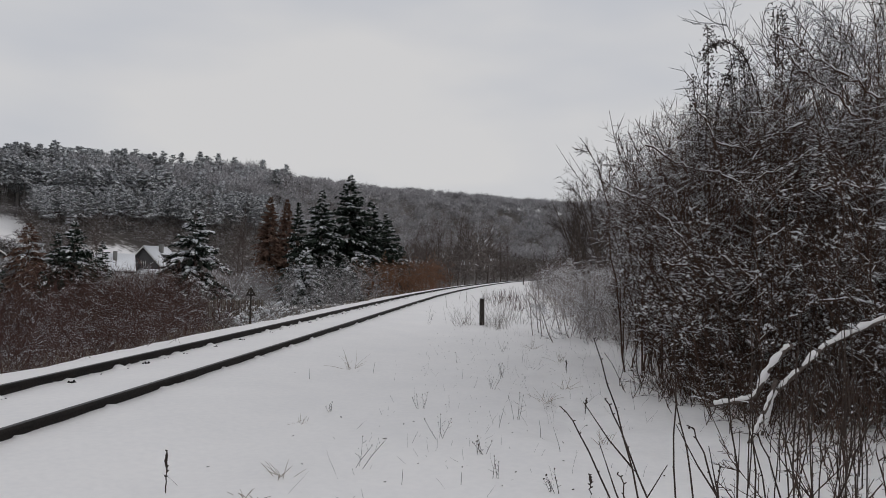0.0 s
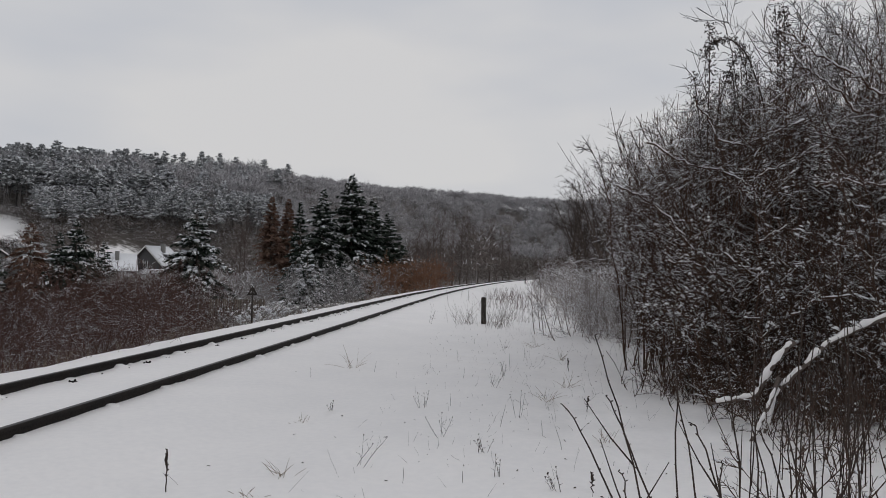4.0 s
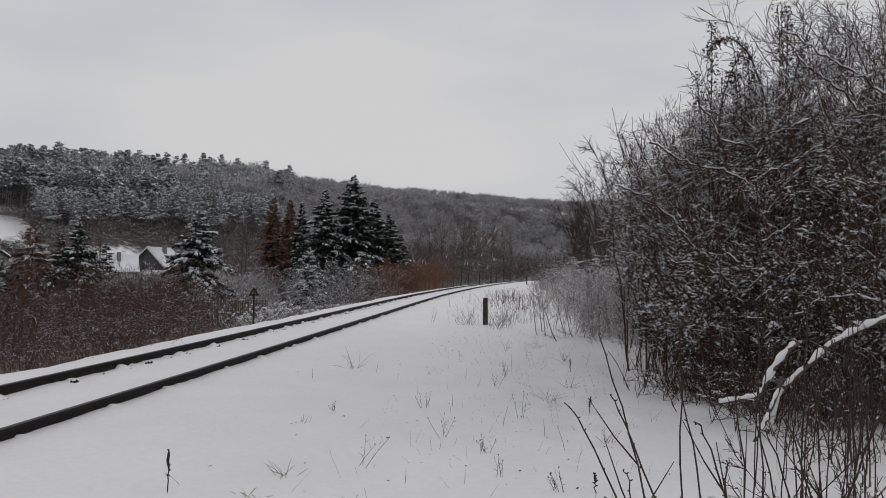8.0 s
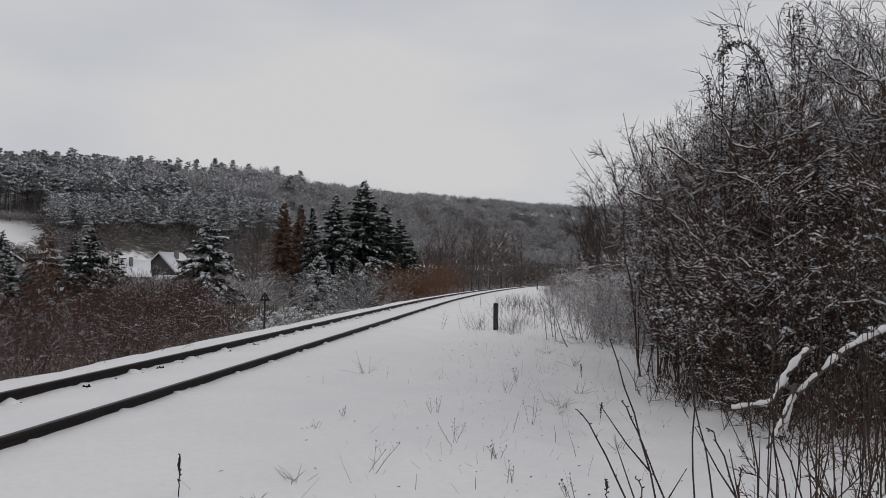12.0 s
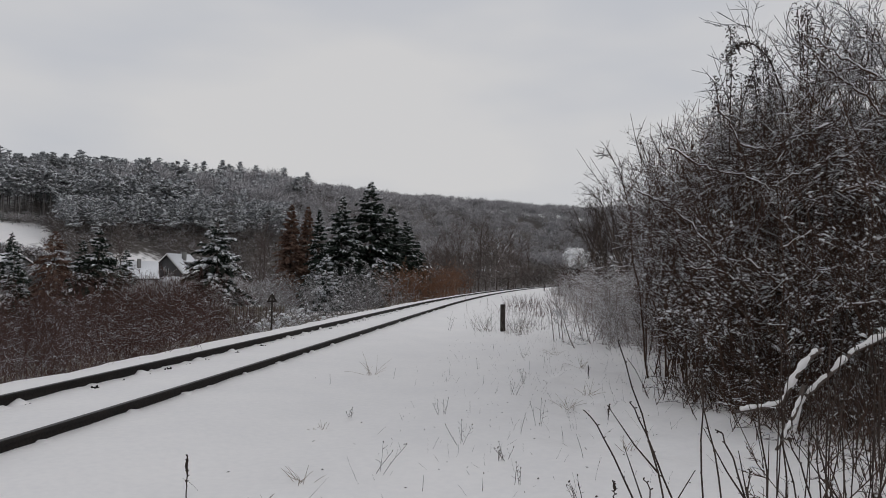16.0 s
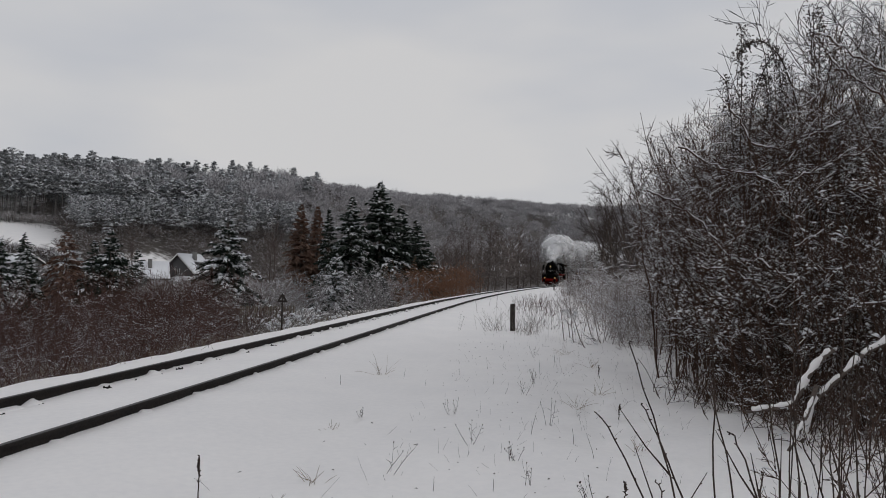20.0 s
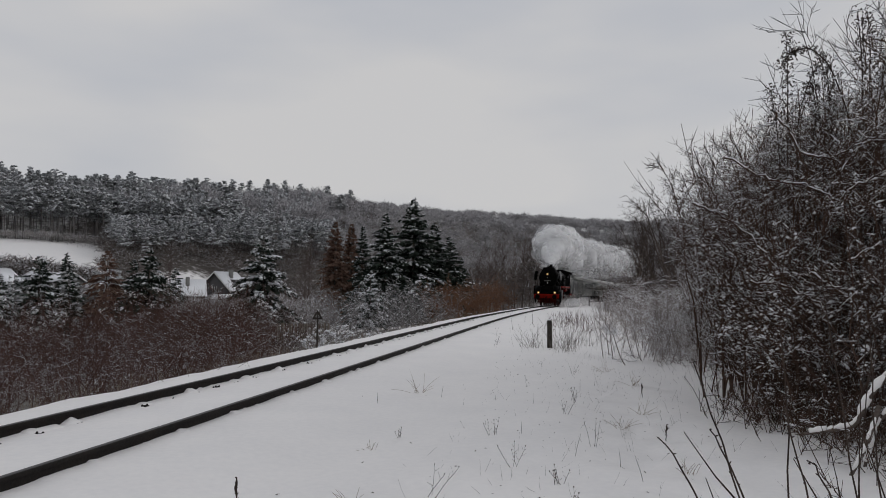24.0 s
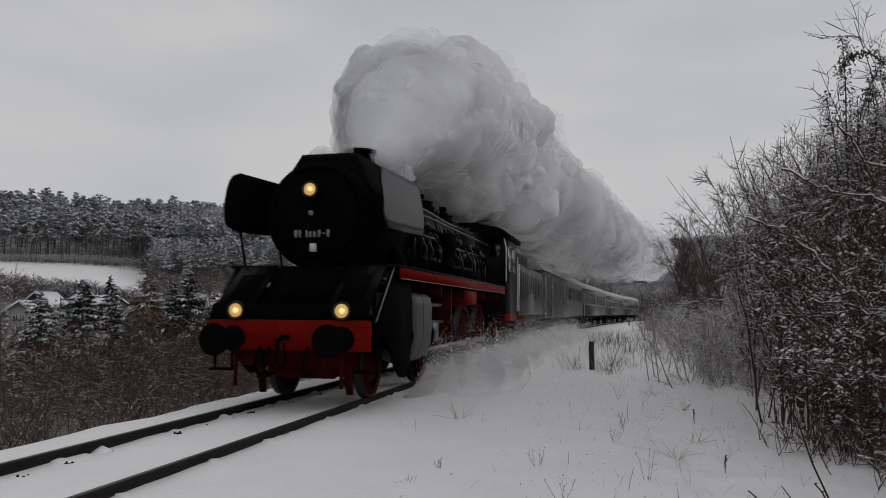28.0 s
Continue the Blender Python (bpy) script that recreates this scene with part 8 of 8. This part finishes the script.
def build_plume():
    """Steam over the train, in the space of the locomotive."""
    plume = thing("steam_plume", "billowing white steam trailing from the chimney over the train", "steam")
    r = rng_of(51)

    def hang(name, me, mid, roll):
        ob = part(name, me, None, plume)
        PUFFS.append((ob, (0.0, mid, 0.0), [0, 0, 0], [0, roll, 0], 0.1))
        return ob

    for k, (v0, v1) in enumerate(((3.45, 11.0), (6.5, 15.5), (10.5, 20.0))):
        roll = r.uniform(-1.2, 1.2)
        me, mid = steam_body("steam_body", v0, v1, k + 1, STEAM, 1.0, 0.0)
        hang("steam_body", me, mid, roll)
        for q, swell in enumerate((0.05, 0.11, 0.19, 0.30)):
            me, mid = steam_body("steam_veil", v0 - 0.1, v1 + 0.5 + q, k + 1 + 0.03 * q, STEAM_THIN, 1.0, swell)
            hang("steam_veil", me, mid, roll)
    for k, (v0, v1, swell) in enumerate(((13.0, 28.0, -0.3), (14.0, 33.0, -0.1), (16.5, 40.0, -0.3), (18.0, 50.0, 0.0), (20.0, 60.0, 0.2), (24.0, 74.0, -0.2), (30.0, 88.0, 0.1))):
        me, mid = steam_body("steam_drift", v0, v1, 31 + k, STEAM_TAIL, 0.8, swell)
        hang("steam_drift", me, mid, r.uniform(-2, 2))
    thin = [puff_mesh("wisp", 11 + k, STEAM_THIN, 4) for k in range(3)]
    for q, (x, y, z, size) in enumerate(((-0.45, 3.0, 4.22, 0.30), (-0.2, 3.3, 4.4, 0.28), (-0.7, 3.4, 4.2, 0.34), (0.55, 4.5, 4.1, 0.35))):
        ob = part("steam_wisp", thin[q % 3], None, plume)
        ob.scale = (size, size, size * 0.8)
        PUFFS.append((ob, (x, y, z), [0, 0, 40 * q], [10, 20, 30], 0.0))
    return plume


def build_spray():
    spray = thing("snow_spray", "cloud of powdery snow whirled up beside the wheels", "snow cloud")
    kinds = [puff_mesh("spray", 31 + k, SPRAY, 3, 0.26) for k in range(4)]
    r = rng_of(52)
    for k in range(20):
        v = 4.6 + 32 * (k / 20) ** 1.2
        size = r.uniform(0.5, 0.8)
        ob = part("snow_puff", kinds[k % 4], None, spray)
        ob.scale = (size * 1.2, size * 2.6, size * 0.9)
        PUFFS.append((ob, (1.5 + 0.9 * r.uniform(), v, 0.25 * r.uniform()), [r.uniform(-10, 10), r.uniform(-10, 10), r.uniform(-12, 12)], [r.uniform(-3, 3), r.uniform(-3, 3), r.uniform(-6, 6)], 0.05))
    for n, size, tall in ((170000, 0.015, 0.42), (120000, 0.017, 0.75)):
        v = 3.2 + 40 * r.uniform(0, 1, n) ** 1.5
        g = np.clip((v - 2.6) / 6, 0.08, 1)
        gust = 0.75 + 0.55 * waves(v, v * 0.4, 3.2, 72)
        side = np.where(r.uniform(0, 1, n) < 0.88, 1.0, -1.0)
        c = np.stack([side * (1.05 + np.abs(r.normal(0, 0.85, n)) * g), v, -0.12 + np.abs(r.normal(0, 1.0, n)) * tall * g * gust], 1)
        ob = tagged(part("snow_dust", flecks("snow_dust", r, c, size, SNOW), None, spray, "fine flying snow"), kind="stuff")
        PUFFS.append((ob, (0, 0, 0), [0, 0, 0], [0, 0, 0], 0.0))
    return spray


TRAIN.append((build_plume(), 0.0, 5.16, 11.77))
TRAIN.append((build_spray(), 0.0, 5.16, 11.77))

# ---- what moves ----
RUN = [(0, 372.0), (10, 246.0), (16, 170.0), (19, 131.6), (20, 119.0), (21, 106.3), (21.5, 99.9), (22.5, 87.5), (23.5, 75.0), (24, 68.3), (24.5, 60.9), (25, 52.9), (25.5, 44.7), (26, 36.2), (26.5, 27.3), (27, 18.3), (27.5, 9.5), (28, 0.8)]


def run_at(t):
    """Where the front buffers are: a smooth curve through the times of RUN."""
    ts, ss = [r[0] for r in RUN], [r[1] for r in RUN]
    sl = [(ss[1] - ss[0]) / (ts[1] - ts[0])] + [(ss[i + 1] - ss[i - 1]) / (ts[i + 1] - ts[i - 1]) for i in range(1, len(ts) - 1)] + [(ss[-1] - ss[-2]) / (ts[-1] - ts[-2])]
    i = min(max(int(np.searchsorted(ts, t, "right")) - 1, 0), len(ts) - 2)
    d = ts[i + 1] - ts[i]
    q = (t - ts[i]) / d
    return ss[i] * (1 + 2 * q) * (1 - q) ** 2 + d * sl[i] * q * (1 - q) ** 2 + ss[i + 1] * q * q * (3 - 2 * q) + d * sl[i + 1] * q * q * (q - 1)


BEATS = [0.5 * k for k in range(57)]


def rides(back, front_pivot, rear_pivot):
    """Rows for a vehicle whose front end follows the first buffers by `back` metres."""
    rows = []
    for t in BEATS:
        s = run_at(t)
        a, b = Vector(on_track(s + back + front_pivot)), Vector(on_track(s + back + rear_pivot))
        d = (b - a).normalized()
        o = a - d * front_pivot
        rows.append((t, pose(o.x, o.y, o.z, 0, 0, -math.degrees(math.atan2(d.x, d.y)))))
    return rows


def motions():
    for ob, back, a, b in TRAIN:
        walk(ob, rides(back, a, b))
    ticks = [k / FPS for k in range(0, 28 * FPS + 1)]
    rolled = [run_at(0) - run_at(t) for t in ticks]
    for ob, x, y, radius in WHEELS:
        flip = pose(0, 0, 0, 0, 0, 180 if x > 0 else 0)
        walk(ob, [(t, pose(x, y, radius, math.degrees(d / radius) % 360) @ flip) for t, d in zip(ticks, rolled)])
    for ob, y, z, crank, radius in RODS:
        rows = []
        for t, d in zip(ticks, rolled):
            a = d / radius
            rows.append((t, pose(0, y + crank * math.sin(a), z - crank * math.cos(a))))
        walk(ob, rows)
    for ob, place, turn, roll, rise in PUFFS:
        walk(ob, [(t, pose(place[0], place[1], place[2] + rise * (t - 24) / 8 * 0.5, *[a + b * (t - 14) / 7 for a, b in zip(turn, roll)])) for t in (0, 7, 14, 21, 28)])


motions()
